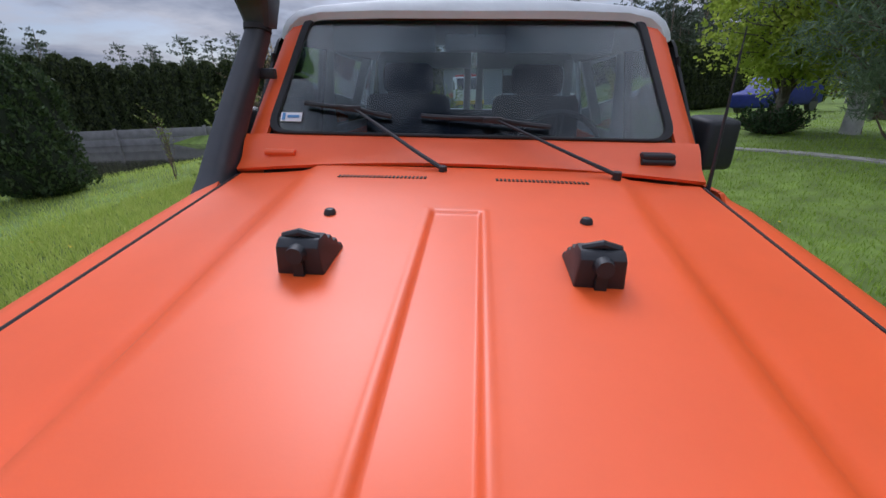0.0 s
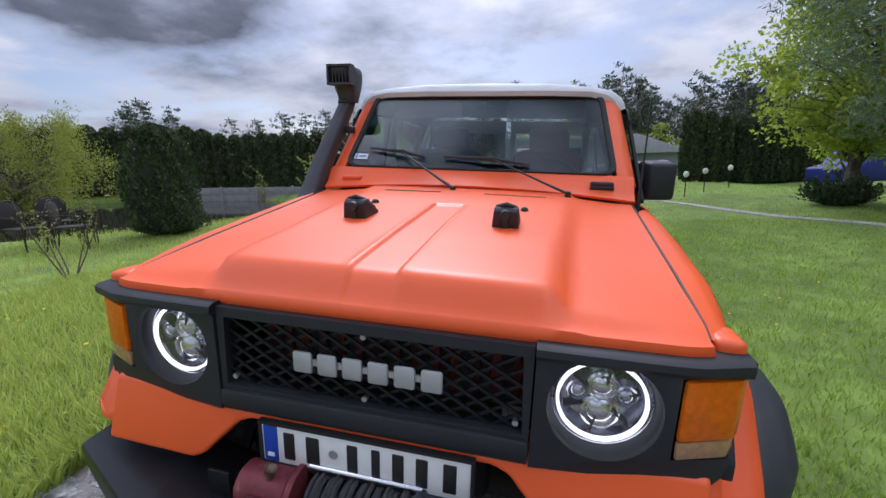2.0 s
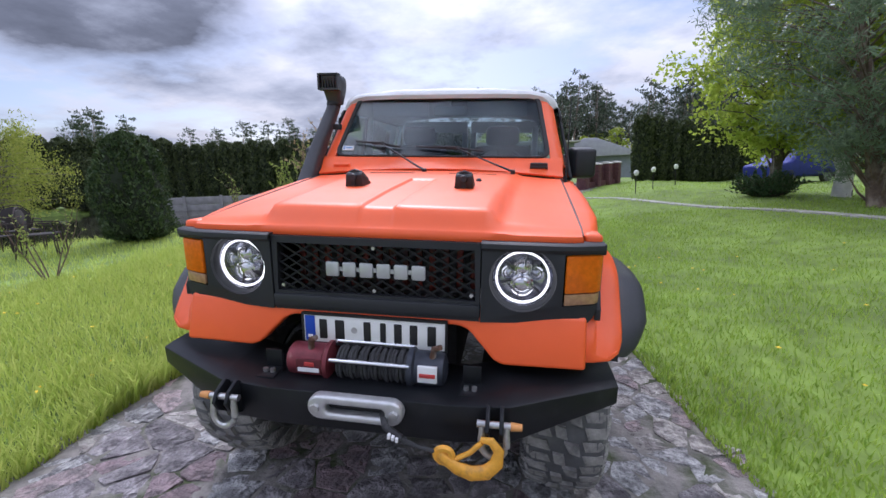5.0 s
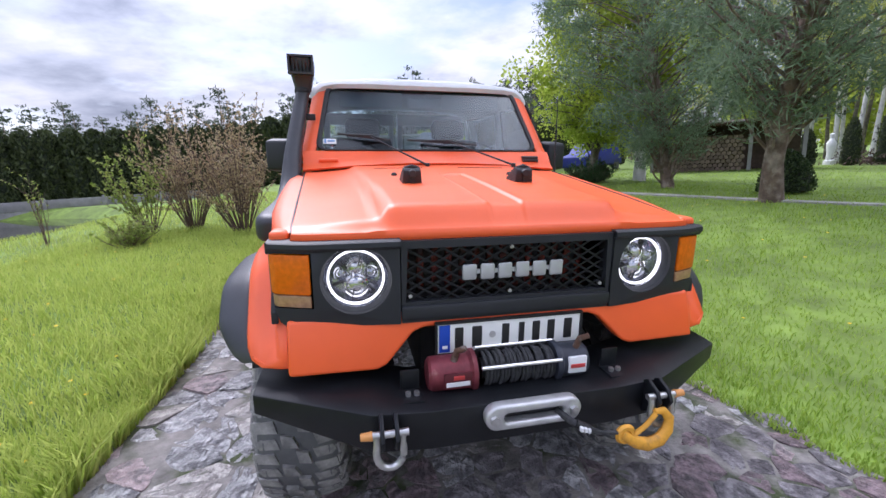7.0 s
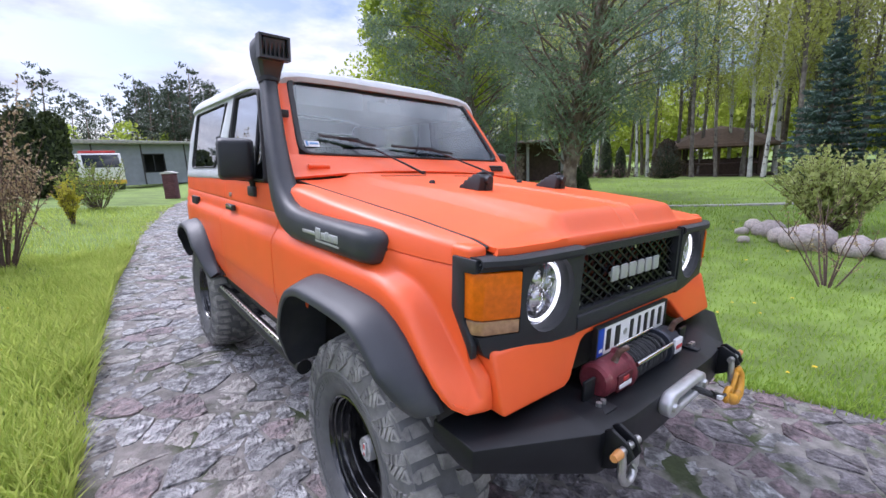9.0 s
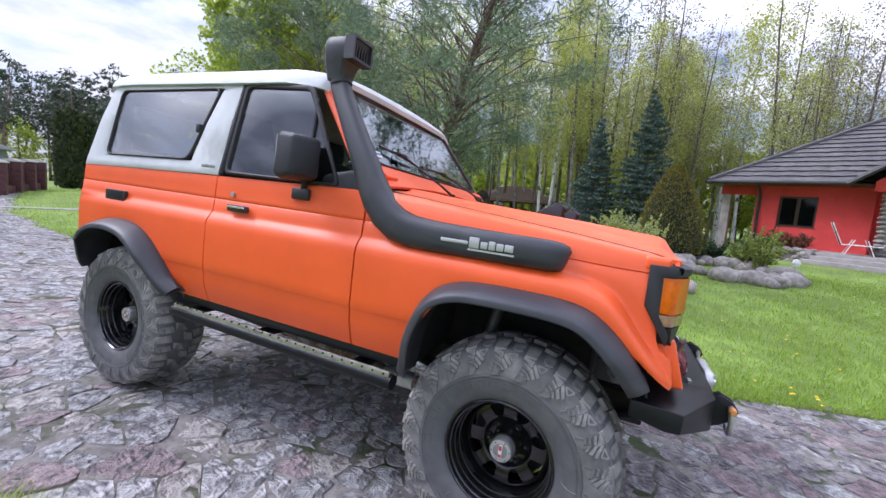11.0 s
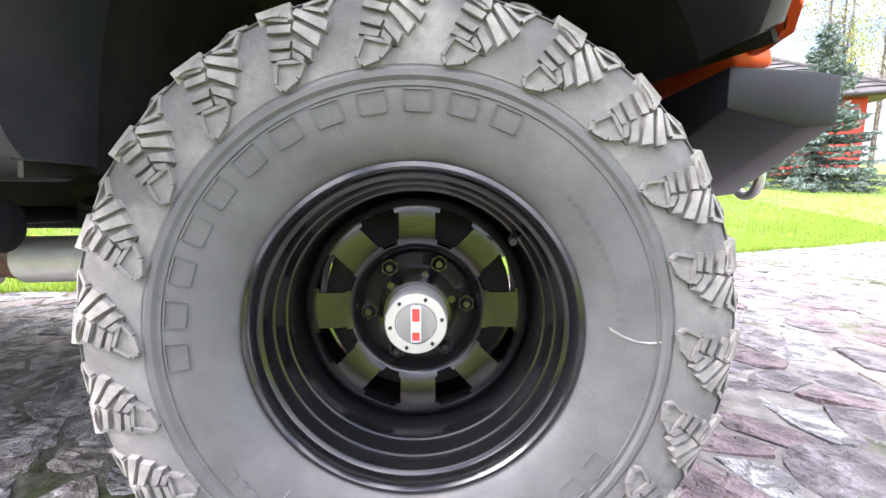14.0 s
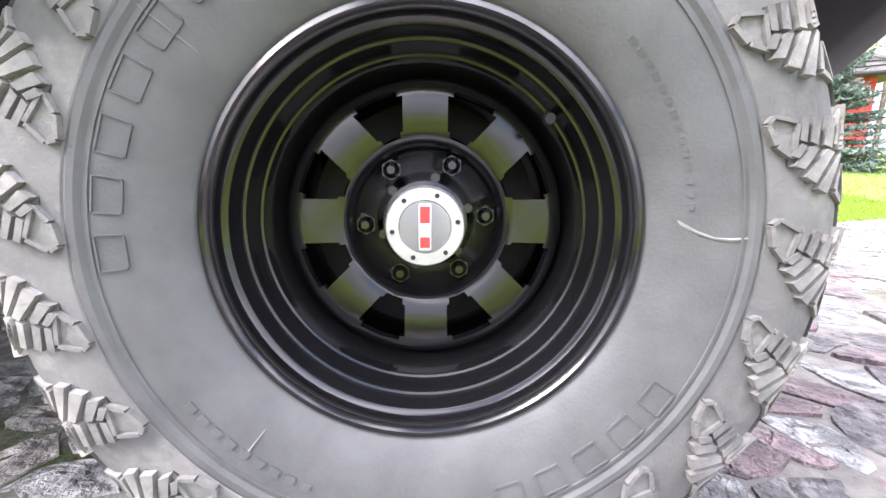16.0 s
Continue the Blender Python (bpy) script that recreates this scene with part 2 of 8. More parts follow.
REDINK = material("red_print", (0.50, 0.05, 0.045), 0.5, vary=0.1)
BLUEINK = material("blue_print", (0.10, 0.28, 0.55), 0.5, vary=0.1)
SEAT = material("seat_cloth", (0.05, 0.052, 0.058), 0.9, vary=0.25, scale=40, bump=0.3, bump_scale=400)
DASH = material("dashboard_vinyl", (0.05, 0.055, 0.062), 0.6, vary=0.15, scale=20, bump=0.1, bump_scale=300)
LINING = material("headliner", (0.40, 0.41, 0.42), 0.9, vary=0.1, scale=12)

# ---- building helpers ----
def mesh_of(name, bm, mat, smooth=True, sharp=0.6):
    """A mesh from a bmesh; edges sharper than the given angle stay sharp."""
    me = bpy.data.meshes.new(name)
    bm.normal_update()
    if smooth:
        for e in bm.edges:
            e.smooth = len(e.link_faces) == 2 and e.calc_face_angle(0.0) < sharp
        for f in bm.faces:
            f.smooth = True
    bm.to_mesh(me)
    bm.free()
    for one in mat if isinstance(mat, (list, tuple)) else [mat]:
        me.materials.append(one)
    return me


def part(name, bm, mat, parent, label="", smooth=True, sharp=0.6, m=None):
    ob = new(name, mesh_of(name, bm, mat, smooth, sharp))
    ob.parent = parent
    if m is not None:
        ob.matrix_local = m
    return tagged(ob, label)


def thing(name, label, category, m=None, group="", kind="", bm=None, mat=None, smooth=True, sharp=0.6):
    ob = new(name, None if bm is None else mesh_of(name, bm, mat, smooth, sharp))
    if m is not None:
        ob.matrix_world = m
    return tagged(ob, label, category, group, kind)


def box(bm, x0, x1, y0, y1, z0, z1, bevel=0.0, seg=2, m=None):
    r = bmesh.ops.create_cube(bm, size=1.0)
    vs = r["verts"]
    bmesh.ops.scale(bm, vec=(x1 - x0, y1 - y0, z1 - z0), verts=vs)
    bmesh.ops.translate(bm, vec=((x0 + x1) / 2, (y0 + y1) / 2, (z0 + z1) / 2), verts=vs)
    if bevel:
        es = list({e for v in vs for e in v.link_edges})
        out = bmesh.ops.bevel(bm, geom=es, offset=bevel, segments=seg, affect="EDGES", profile=0.5)
        vs = list({v for f in out["faces"] for v in f.verts} | {v for v in vs if v.is_valid})
    if m is not None:
        bmesh.ops.transform(bm, matrix=m, verts=vs)
    return bm


def cyl(bm, a, b, r0, r1=None, seg=16, caps=True):
    a, b = Vector(a), Vector(b)
    d = b - a
    q = d.to_track_quat("Z", "Y").to_matrix().to_4x4()
    bmesh.ops.create_cone(bm, cap_ends=caps, segments=seg, radius1=r0, radius2=r0 if r1 is None else r1, depth=d.length,
                          matrix=Matrix.Translation((a + b) / 2) @ q)
    return bm


def lathe(bm, profile, seg=48, m=None, close=False):
    """Turns (radius, height) points round the z axis."""
    rings = []
    for r, h in profile:
        rings.append([bm.verts.new((r * math.cos(2 * math.pi * i / seg), r * math.sin(2 * math.pi * i / seg), h)) for i in range(seg)])
    pairs = list(zip(rings, rings[1:])) + ([(rings[-1], rings[0])] if close else [])
    for a, b in pairs:
        for i in range(seg):
            j = (i + 1) % seg
            bm.faces.new((a[i], a[j], b[j], b[i]))
    if m is not None:
        bmesh.ops.transform(bm, matrix=m, verts=[v for r in rings for v in r])
    return bm


def sheet(bm, rows, flip=False):
    """A skin through rows of points."""
    vs = [[bm.verts.new(p) for p in row] for row in rows]
    for a, b in zip(vs, vs[1:]):
        for i in range(len(a) - 1):
            f = (a[i], a[i + 1], b[i + 1], b[i])
            bm.faces.new(f[::-1] if flip else f)
    return bm


def prism(bm, poly, axis, lo, hi, bevel=0.0, seg=2):
    """Extrudes a flat outline along an axis; poly holds the other two coordinates in order."""
    def at(p, h):
        q = list(p)
        q.insert("xyz".index(axis), h)
        return q
    a = [bm.verts.new(at(p, lo)) for p in poly]
    b = [bm.verts.new(at(p, hi)) for p in poly]
    fs = [bm.faces.new(a[::-1]), bm.faces.new(b)]
    for i in range(len(a)):
        j = (i + 1) % len(a)
        fs.append(bm.faces.new((a[i], a[j], b[j], b[i])))
    bmesh.ops.recalc_face_normals(bm, faces=fs)
    if bevel:
        bmesh.ops.bevel(bm, geom=list({e for f in fs for e in f.edges}), offset=bevel, segments=seg, affect="EDGES", profile=0.5)
    return bm


def tube(bm, pts, radius, seg=10, caps=True, flat=1.0, side=None):
    """A tube along points; radius a number or one per point; flat squeezes it along the given side direction."""
    pts = [Vector(p) for p in pts]
    radii = radius if isinstance(radius, (list, tuple)) else [radius] * len(pts)
    rings, ref = [], Vector(side) if side else Vector((0.3, 0.2, 0.93))
    for i, p in enumerate(pts):
        d = (pts[min(i + 1, len(pts) - 1)] - pts[max(i - 1, 0)]).normalized()
        u = (ref - d * ref.dot(d)).normalized()
        v = d.cross(u)
        rings.append([bm.verts.new(p + radii[i] * (flat * math.cos(2 * math.pi * k / seg) * u + math.sin(2 * math.pi * k / seg) * v)) for k in range(seg)])
    for a, b in zip(rings, rings[1:]):
        for k in range(seg):
            bm.faces.new((a[k], a[(k + 1) % seg], b[(k + 1) % seg], b[k]))
    if caps:
        bm.faces.new(rings[0][::-1])
        bm.faces.new(rings[-1])
    return bm


def mirror_x(bm):
    """Adds the mirror image across x = 0."""
    out = bmesh.ops.duplicate(bm, geom=bm.verts[:] + bm.edges[:] + bm.faces[:])
    vs = [g for g in out["geom"] if isinstance(g, bmesh.types.BMVert)]
    fs = [g for g in out["geom"] if isinstance(g, bmesh.types.BMFace)]
    for v in vs:
        v.co.x = -v.co.x
    bmesh.ops.reverse_faces(bm, faces=fs)
    return bm


def lerp(a, b, t):
    return a + (b - a) * t


def piece(x, pts):
    """Linear between (x, value) points."""
    for (a, u), (b, v) in zip(pts, pts[1:]):
        if x <= b:
            return u if x <= a else lerp(u, v, (x - a) / (b - a))
    return pts[-1][1]


def smooth01(t):
    t = min(1.0, max(0.0, t))
    return t * t * (3 - 2 * t)


def solid(bm, thick):
    """Gives a skin thickness inwards."""
    bmesh.ops.dissolve_degenerate(bm, dist=0.0004, edges=bm.edges[:])
    bmesh.ops.solidify(bm, geom=bm.faces[:], thickness=thick)
    return bm


# ---- ground ----
POND = (-17.4, 12.0, 9.7, 7.6)                    # centre and half axes


def ground_z(x, y):
    right = smooth01((x - 3.0) / 10.0)
    yc = min(lerp(18.0, 12.0, smooth01((-x - 3) / 4)), max(-14.0, y))
    z = -0.055 * min(2.0, max(-2.4, x)) + 0.035 * (1 - 0.8 * right) * yc
    z += 0.40 * smooth01((x - 2.0) / 6.0) - 0.35 * smooth01((x - 16.0) / 14.0)
    z -= 0.16 * smooth01((-x - 3.0) / 5.0)
    px, py, pa, pb = POND
    d = math.hypot((x - px) / pa, (y - py) / pb)
    return z - 0.95 * smooth01((1.10 - d) / 0.20)


DRIVE_LEFT = [(-12, -2.2), (-4, -1.9), (-0.5, -1.66), (0.5, -1.68), (1.5, -1.60), (3, -1.50), (5, -1.32), (9, -0.7), (14, 0.35), (18, 1.6), (30, 4.0)]
DRIVE_RIGHT = [(-12, 4.6), (-4.6, 3.05), (-3.2, 2.75), (-1.8, 2.35), (-0.8, 2.0), (0.0, 1.68), (0.7, 1.52), (1.8, 1.40), (5, 1.36), (9, 1.7), (13, 2.3), (18, 4.2), (30, 7.0)]


def on_drive(x, y, margin=0.0):
    wob = 0.05 * math.sin(y * 2.3) + 0.03 * math.sin(y * 5.1 + 1)
    return -11.5 < y < 29 and piece(y, DRIVE_LEFT) - margin + wob < x < piece(y, DRIVE_RIGHT) + margin + wob


def build_ground():
    xs = sorted({round(v, 3) for v in [-900, -300, -120, -60] + list(np.linspace(-30, 34, 129)) + [60, 120, 300, 900]})
    ys = sorted({round(v, 3) for v in [-900, -300, -120, -60] + list(np.linspace(-26, 40, 133)) + [60, 120, 300, 900]})
    verts = [(x, y, ground_z(x, y) - (0.045 if on_drive(x, y, -0.1) else 0.0)) for y in ys for x in xs]
    n = len(xs)
    faces = [(j * n + i, j * n + i + 1, (j + 1) * n + i + 1, (j + 1) * n + i) for j in range(len(ys) - 1) for i in range(n - 1)]
    me = bpy.data.meshes.new("ground")
    me.from_pydata(verts, [], faces)
    for p in me.polygons:
        p.use_smooth = True
    me.materials.append(material("lawn_soil", (0.17, 0.25, 0.042), 0.95, vary=0.35, scale=3.0, bump=0.6, bump_scale=30, second=(0.12, 0.175, 0.034), second_scale=0.6))
    return tagged(new("ground", me), "green lawn sloping up from a stone driveway", "ground", kind="structure")


build_ground()

# ---- the off-road car, in its own axes: x to its left, y to its tail, z up ----
car = thing("off_road_car", "orange three-door off-road car with grey hardtop on a stone driveway", "car", CAR)

XG = [(-0.05, 0.672), (0.0, 0.675), (1.2, 0.728)]             # hood gap
ZG = [(-0.05, 1.176), (0.05, 1.204), (0.3, 1.235), (1.2, 1.325)]
RIDGE = [(-0.05, 0.800), (0.05, 0.828), (0.2, 0.838), (0.4, 0.841), (1.1, 0.842), (3.0, 0.842), (3.3, 0.815)]
DROP = [(-0.05, 0.315), (0.0, 0.285), (0.04, 0.215), (0.09, 0.115), (0.13, 0.062), (0.17, 0.032), (0.24, 0.010), (0.32, 0.0)]
CREASE = [(-0.05, 0.722), (0.05, 0.735), (0.15, 0.757), (0.3, 0.780), (0.65, 0.800), (1.15, 0.806), (3.3, 0.806)]
ARCH_F = [(0.0, 0.798), (0.04, 0.835), (0.10, 0.90), (0.17, 0.955), (0.26, 0.99), (0.40, 1.0), (0.58, 0.998), (0.68, 0.975), (0.75, 0.92), (0.81, 0.83), (0.85, 0.73), (0.868, 0.64)]
ARCH_R = [(2.25, 0.64), (2.33, 0.73), (2.43, 0.84), (2.53, 0.92), (2.65, 0.955), (2.80, 0.96), (2.95, 0.925), (3.05, 0.84), (3.10, 0.70)]


def sill(y):
    if y < 0.868:
        return piece(y, ARCH_F)
    if y > 3.10:
        return piece(y, [(3.10, 0.70), (3.14, 0.62), (3.24, 0.66)])
    if y > 2.25:
        return piece(y, ARCH_R)
    return 0.645


def side_profile(y):
    """Points from the top edge down to the lower edge of the side at a place along the car."""
    c, r, low = piece(y, CREASE), piece(y, RIDGE), sill(y)
    belt = 1.298 - 0.012 * max(0, y - 1.2)
    k = smooth01((y - 0.95) / 0.2)
    up = smooth01(y / 0.9)
    f = piece(y, DROP)
    top = [(lerp(piece(y, XG) + 0.004, 0.797, k), lerp(piece(y, ZG), belt, k)),
           (lerp(lerp(piece(y, XG), c, 0.45), 0.801, k), lerp(piece(y, ZG) - 0.004, belt - 0.02, k)), (lerp(lerp(piece(y, XG), c, 0.76), 0.802, k), lerp(piece(y, ZG) - 0.012, belt - 0.04, k)), (lerp(c - 0.008, 0.803, k), lerp(piece(y, ZG) - 0.026, belt - 0.06, k)),
           (c - 0.003, lerp(1.152, 1.192, up)), (c - 0.001, lerp(1.142, 1.180, up)), (c - 0.005, lerp(1.138, 1.174, up)), (c, lerp(1.130, 1.168, up)),
           (c + 0.003, 1.126 - f * 0.6), (c + 0.004, 1.121 - f * 0.72), (c + 0.005, 1.116 - f * 0.86), (c + 0.006, 1.110 - f), (c + 0.011, 1.102 - f), (lerp(c, r, 0.62), 1.086 - f), (r - 0.006, 1.073 - f), (r, 1.057 - f), (r + 0.002, 1.036 - f)]
    g = (1.036 - f - 0.645) / 0.39
    lo = [(r + 0.001, 0.94), (r - 0.002, 0.86), (r - 0.003, 0.818), (r - 0.006, 0.811), (r - 0.009, 0.804), (r - 0.013, 0.76), (r - 0.030, 0.70), (r - 0.052, 0.645)]
    pts = top + [(x, 0.645 + (z - 0.645) * g) for x, z in lo]
    out = []
    for (x, z) in pts:
        if z >= low or not out:
            out.append((x, z))
        else:                                       # past the edge the skin turns in
            out.append((out[-1][0] - 0.0025, low - 0.0004 * len(out) * (out[-1][1] <= low + 0.01)))
    return out


def side_skin(ys):
    bm = bmesh.new()
    def lean(y, z):
        return y - 0.052 * smooth01((1.02 - z) / 0.22) * smooth01((0.25 - y) / 0.25)
    rows = [[(-x, lean(y, z), z) for x, z in side_profile(y)] for y in ys]
    if ys[0] < 0.01:                                # the wing turns round its front corner
        first = side_profile(ys[0])
        for a, b in ((0.15, 0.004), (0.38, 0.009), (0.70, 0.012), (1.0, 0.013)):
            rows.insert(0, [(-lerp(x, min(x, 0.703), a * smooth01((0.99 - z) / 0.04)), lean(0.0, z) - b * smooth01((0.99 - z) / 0.04), z) for x, z in first])
        rows = [[(x, max(y, 0.004 * smooth01((z - 0.905) / 0.03)) if z > 0.905 else y, z) for x, y, z in row] for row in rows]
    sheet(bm, rows, flip=True)
    bmesh.ops.remove_doubles(bm, verts=bm.verts[:], dist=0.0004)
    return bm


def stations(lo, hi, n):
    return [lerp(lo, hi, i / n) for i in range(n + 1)]


for name, lo, hi, n, label in (("front_fender", 0.0, 1.128, 56, "orange front wing"), ("door", 1.136, 2.040, 24, "orange door"), ("rear_quarter_panel", 2.046, 3.24, 50, "")):
    for flip in (False, True):
        bm = side_skin(stations(lo, hi, n))
        if flip:
            for v in bm.verts:
                v.co.x = -v.co.x
            bmesh.ops.reverse_faces(bm, faces=bm.faces[:])
        solid(bm, 0.012)
        ob = part(name, bm, ORANGE, car, label, sharp=0.9)
        if name == "door" and not flip:
            door_r = ob
        if name == "door" and flip:
            door_l = ob


def hood_z(x, y):
    a = abs(x)
    side_z = piece(y, ZG) - 0.001
    edge = lerp(0.372, 0.462, min(1, y / 1.1))
    rise = lerp(0.042, 0.014, smooth01(y / 1.1))
    z = side_z + 0.012 * smooth01((0.675 - a) / 0.25) + rise * smooth01((edge + 0.045 - a) / 0.042)
    z += 0.010 * (1 - (a / 0.7) ** 2)
    if y < 0.765:                                   # channel along the middle with raised rims
        z -= 0.007 * smooth01((0.062 - a) / 0.012) * smooth01((0.765 - y) / 0.02)
        z += 0.002 * math.exp(-((a - 0.067) / 0.008) ** 2)
    front = smooth01((0.075 - y) / 0.085)
    return lerp(z, 1.192 + 0.004 * (a < 0.45), front ** 1.6)


bm = bmesh.new()
hx = sorted(set([round(v, 4) for v in np.linspace(-1, 1, 57)] + [s * v for s in (-1, 1) for v in (0.068, 0.075, 0.082, 0.088, 0.094, 0.10, 0.108, 0.116)]))
hy = [-0.004, 0.0, 0.006, 0.014, 0.024, 0.034, 0.046, 0.058, 0.070, 0.084, 0.10] + stations(0.13, 0.735, 20) + [0.743, 0.749, 0.755, 0.761, 0.767, 0.78] + stations(0.82, 1.118, 9)
rows = [[(-piece(0, XG) * k, -0.004, 1.166) for k in hx], [(-piece(0, XG) * k, -0.008, 1.176) for k in hx]]
rows += [[(-(piece(y, XG) - 0.004) * k, y, hood_z(piece(y, XG) * k, y)) for k in hx] for y in hy]
sheet(bm, rows, flip=True)
solid(bm, 0.014)
hood = part("hood", bm, ORANGE, car, "satin orange bonnet with raised centre", sharp=1.0)
for s in (-1, 1):                                   # black strips added as shade in the bonnet's side gaps, rounded front corners of the wings
    part("bonnet_gap", tube(bmesh.new(), [(s * piece(y, XG), y, piece(y, ZG) - 0.0015) for y in stations(0.0, 1.10, 22)], 0.0042, 6), INK, car)
    part("fender_tip", box(bmesh.new(), min(s * 0.681, s * 0.738), max(s * 0.681, s * 0.738), -0.008, 0.075, 1.148, 1.197, 0.014, 3), ORANGE, car)
for s in (-1, 1):                                   # air slots
    for i in range(23):
        x = s * 0.230 + (i - 11) * 0.0115
        z = hood_z(x, 1.010)
        part("vent_slot", box(bmesh.new(), x - 0.0036, x + 0.0036, 0.998, 1.022, z - 0.006, z + 0.0015), INK, hood)

# lower front panel under the lamps, with a cut-out for the winch
bm = bmesh.new()
outline = [(-0.700, 0.935), (-0.700, 0.776), (-0.44, 0.772), (-0.41, 0.784), (-0.325, 0.872), (-0.29, 0.885), (0.29, 0.885), (0.325, 0.872), (0.41, 0.784), (0.44, 0.772), (0.700, 0.776), (0.700, 0.935)]
prism(bm, outline, "y", -0.038, 0.03, 0.012, 3)
for v in bm.verts:
    v.co.y += -0.020 + (0.93 - v.co.z) * -0.30
part("front_valance", bm, ORANGE, car, "orange lower front panel", sharp=0.7)

# cowl and windscreen frame
bm = bmesh.new()
sheet(bm, [[(x, 1.124, 1.318 + 0.036 * (1 - (x / 0.74) ** 2)), (x, 1.150, 1.335 + 0.034 * (1 - (x / 0.74) ** 2)), (x, 1.170, 1.352 + 0.03 * (1 - (x / 0.74) ** 2)), (x, 1.20, 1.400), (x, 1.222, 1.420)] for x in stations(-0.735, 0.735, 24)])
solid(bm, 0.012)
part("cowl", bm, ORANGE, car, "", sharp=0.8)
WB, WT = (1.222, 1.424), (1.528, 1.818)            # windscreen foot and head: y, z


def screen(x_low, x_top, t, out=0.0):
    """A point on the windscreen plane: t from foot to head."""
    return Vector((lerp(x_low, x_top, t), lerp(WB[0], WT[0], t) - out * 0.79, lerp(WB[1], WT[1], t) + out * 0.61))


bm = bmesh.new()
for s in (-1, 1):
    sheet(bm, [[screen(s * 0.668, s * 0.600, t, 0.006), screen(s * 0.705, s * 0.640, t, 0.004), screen(s * 0.738, s * 0.668, t, -0.012), screen(s * 0.750, s * 0.680, t, -0.03), screen(s * 0.748, s * 0.678, t, -0.045)] for t in stations(-0.06, 1.0, 8)], flip=s < 0)
sheet(bm, [[screen(-0.66, -0.60, 0.985 + 0.06 * k, 0.006 - 0.01 * k) .lerp(screen(0.66, 0.60, 0.985 + 0.06 * k, 0.006 - 0.01 * k), i / 12) for k in (0, 0.5, 1)] for i in range(13)], flip=True)
sheet(bm, [[screen(-0.68, -0.60, -0.075 + 0.08 * k, 0.006).lerp(screen(0.68, 0.60, -0.075 + 0.08 * k, 0.006), i / 12) for k in (0, 1)] for i in range(13)], flip=True)
solid(bm, 0.015)
part("windscreen_frame", bm, ORANGE, car, "orange windscreen surround", sharp=0.8)


def rounded_loop(corners, r, n=5):
    """Rounds the corners of a flat outline of points."""
    out, k = [], len(corners)
    for i, p in enumerate(corners):
        p, a, b = Vector(p), Vector(corners[i - 1]), Vector(corners[(i + 1) % k])
        u, v = (a - p).normalized(), (b - p).normalized()
        for j in range(n + 1):
            t = j / n
            out.append(p + u * r * (1 - t) ** 2 + v * r * t ** 2)
    return out


def frame_loop(bm, corners, r, width, depth, normal):
    """A bevelled band round an outline, inside it."""
    normal = Vector(normal).normalized()
    c = sum((Vector(p) for p in corners), Vector()) / len(corners)
    outer = rounded_loop(corners, r)
    inner = []
    for p in outer:
        d = p - c
        inner.append(p - d.normalized() * width * 1.25)
    prof = [(0.0, 0.0), (0.12, 0.8), (0.5, 1.0), (0.88, 0.8), (1.0, 0.0)]
    rings = [[bm.verts.new(o.lerp(i, f) + normal * depth * h) for o, i in zip(outer, inner)] for f, h in prof]
    for a, b in zip(rings, rings[1:]):
        for i in range(len(a)):
            j = (i + 1) % len(a)
            bm.faces.new((a[i], a[j], b[j], b[i]))
    bmesh.ops.recalc_face_normals(bm, faces=bm.faces[:])
    return inner


def pane(bm, loop, thick, normal):
    normal = Vector(normal).normalized() * thick
    a = [bm.verts.new(p) for p in loop]
    b = [bm.verts.new(p - normal) for p in loop]
    bm.faces.new(a)
    bm.faces.new(b[::-1])
    for i in range(len(a)):
        bm.faces.new((a[i], b[i], b[(i + 1) % len(a)], a[(i + 1) % len(a)]))
    bmesh.ops.recalc_face_normals(bm, faces=bm.faces[:])
    return bm


SN = (0, -0.79, 0.61)
bm = bmesh.new()
corners = [screen(-0.672, -0.604, 0.0, 0.008), screen(0.672, 0.604, 0.0, 0.008), screen(0.672, 0.604, 1.0, 0.008), screen(-0.672, -0.604, 1.0, 0.008)]
loop = frame_loop(bm, corners, 0.07, 0.024, 0.009, SN)
ws = part("windscreen", bm, RUBBER, car, "black rubber windscreen seal")
glass = part("pane", pane(bmesh.new(), [p - Vector(SN) * 0.002 for p in loop], 0.004, SN), GLASS, ws, "clear windscreen glass", smooth=False)
glass.visible_shadow = False

# hardtop: roof and rear sides in grey, with quarter windows
def top_x(z):
    return piece(z, [(1.29, 0.800), (1.55, 0.768), (1.74, 0.728), (1.80, 0.700)])


def roof_row(y):
    rise = 0.0 if y > 1.7 else -0.020 * (1.7 - y) / 0.2
    back = max(0, y - 2.9)
    rise -= 0.10 * back ** 1.6
    return [(-0.724, y, 1.758 + rise), (-0.716, y, 1.782 + rise), (-0.698, y, 1.808 + rise), (-0.66, y, 1.832 + rise), (-0.58, y, 1.848 + rise), (-0.35, y, 1.866 + rise), (0, y, 1.872 + rise),
            (0.35, y, 1.866 + rise), (0.58, y, 1.848 + rise), (0.66, y, 1.832 + rise), (0.698, y, 1.808 + rise), (0.716, y, 1.782 + rise), (0.724, y, 1.758 + rise)]


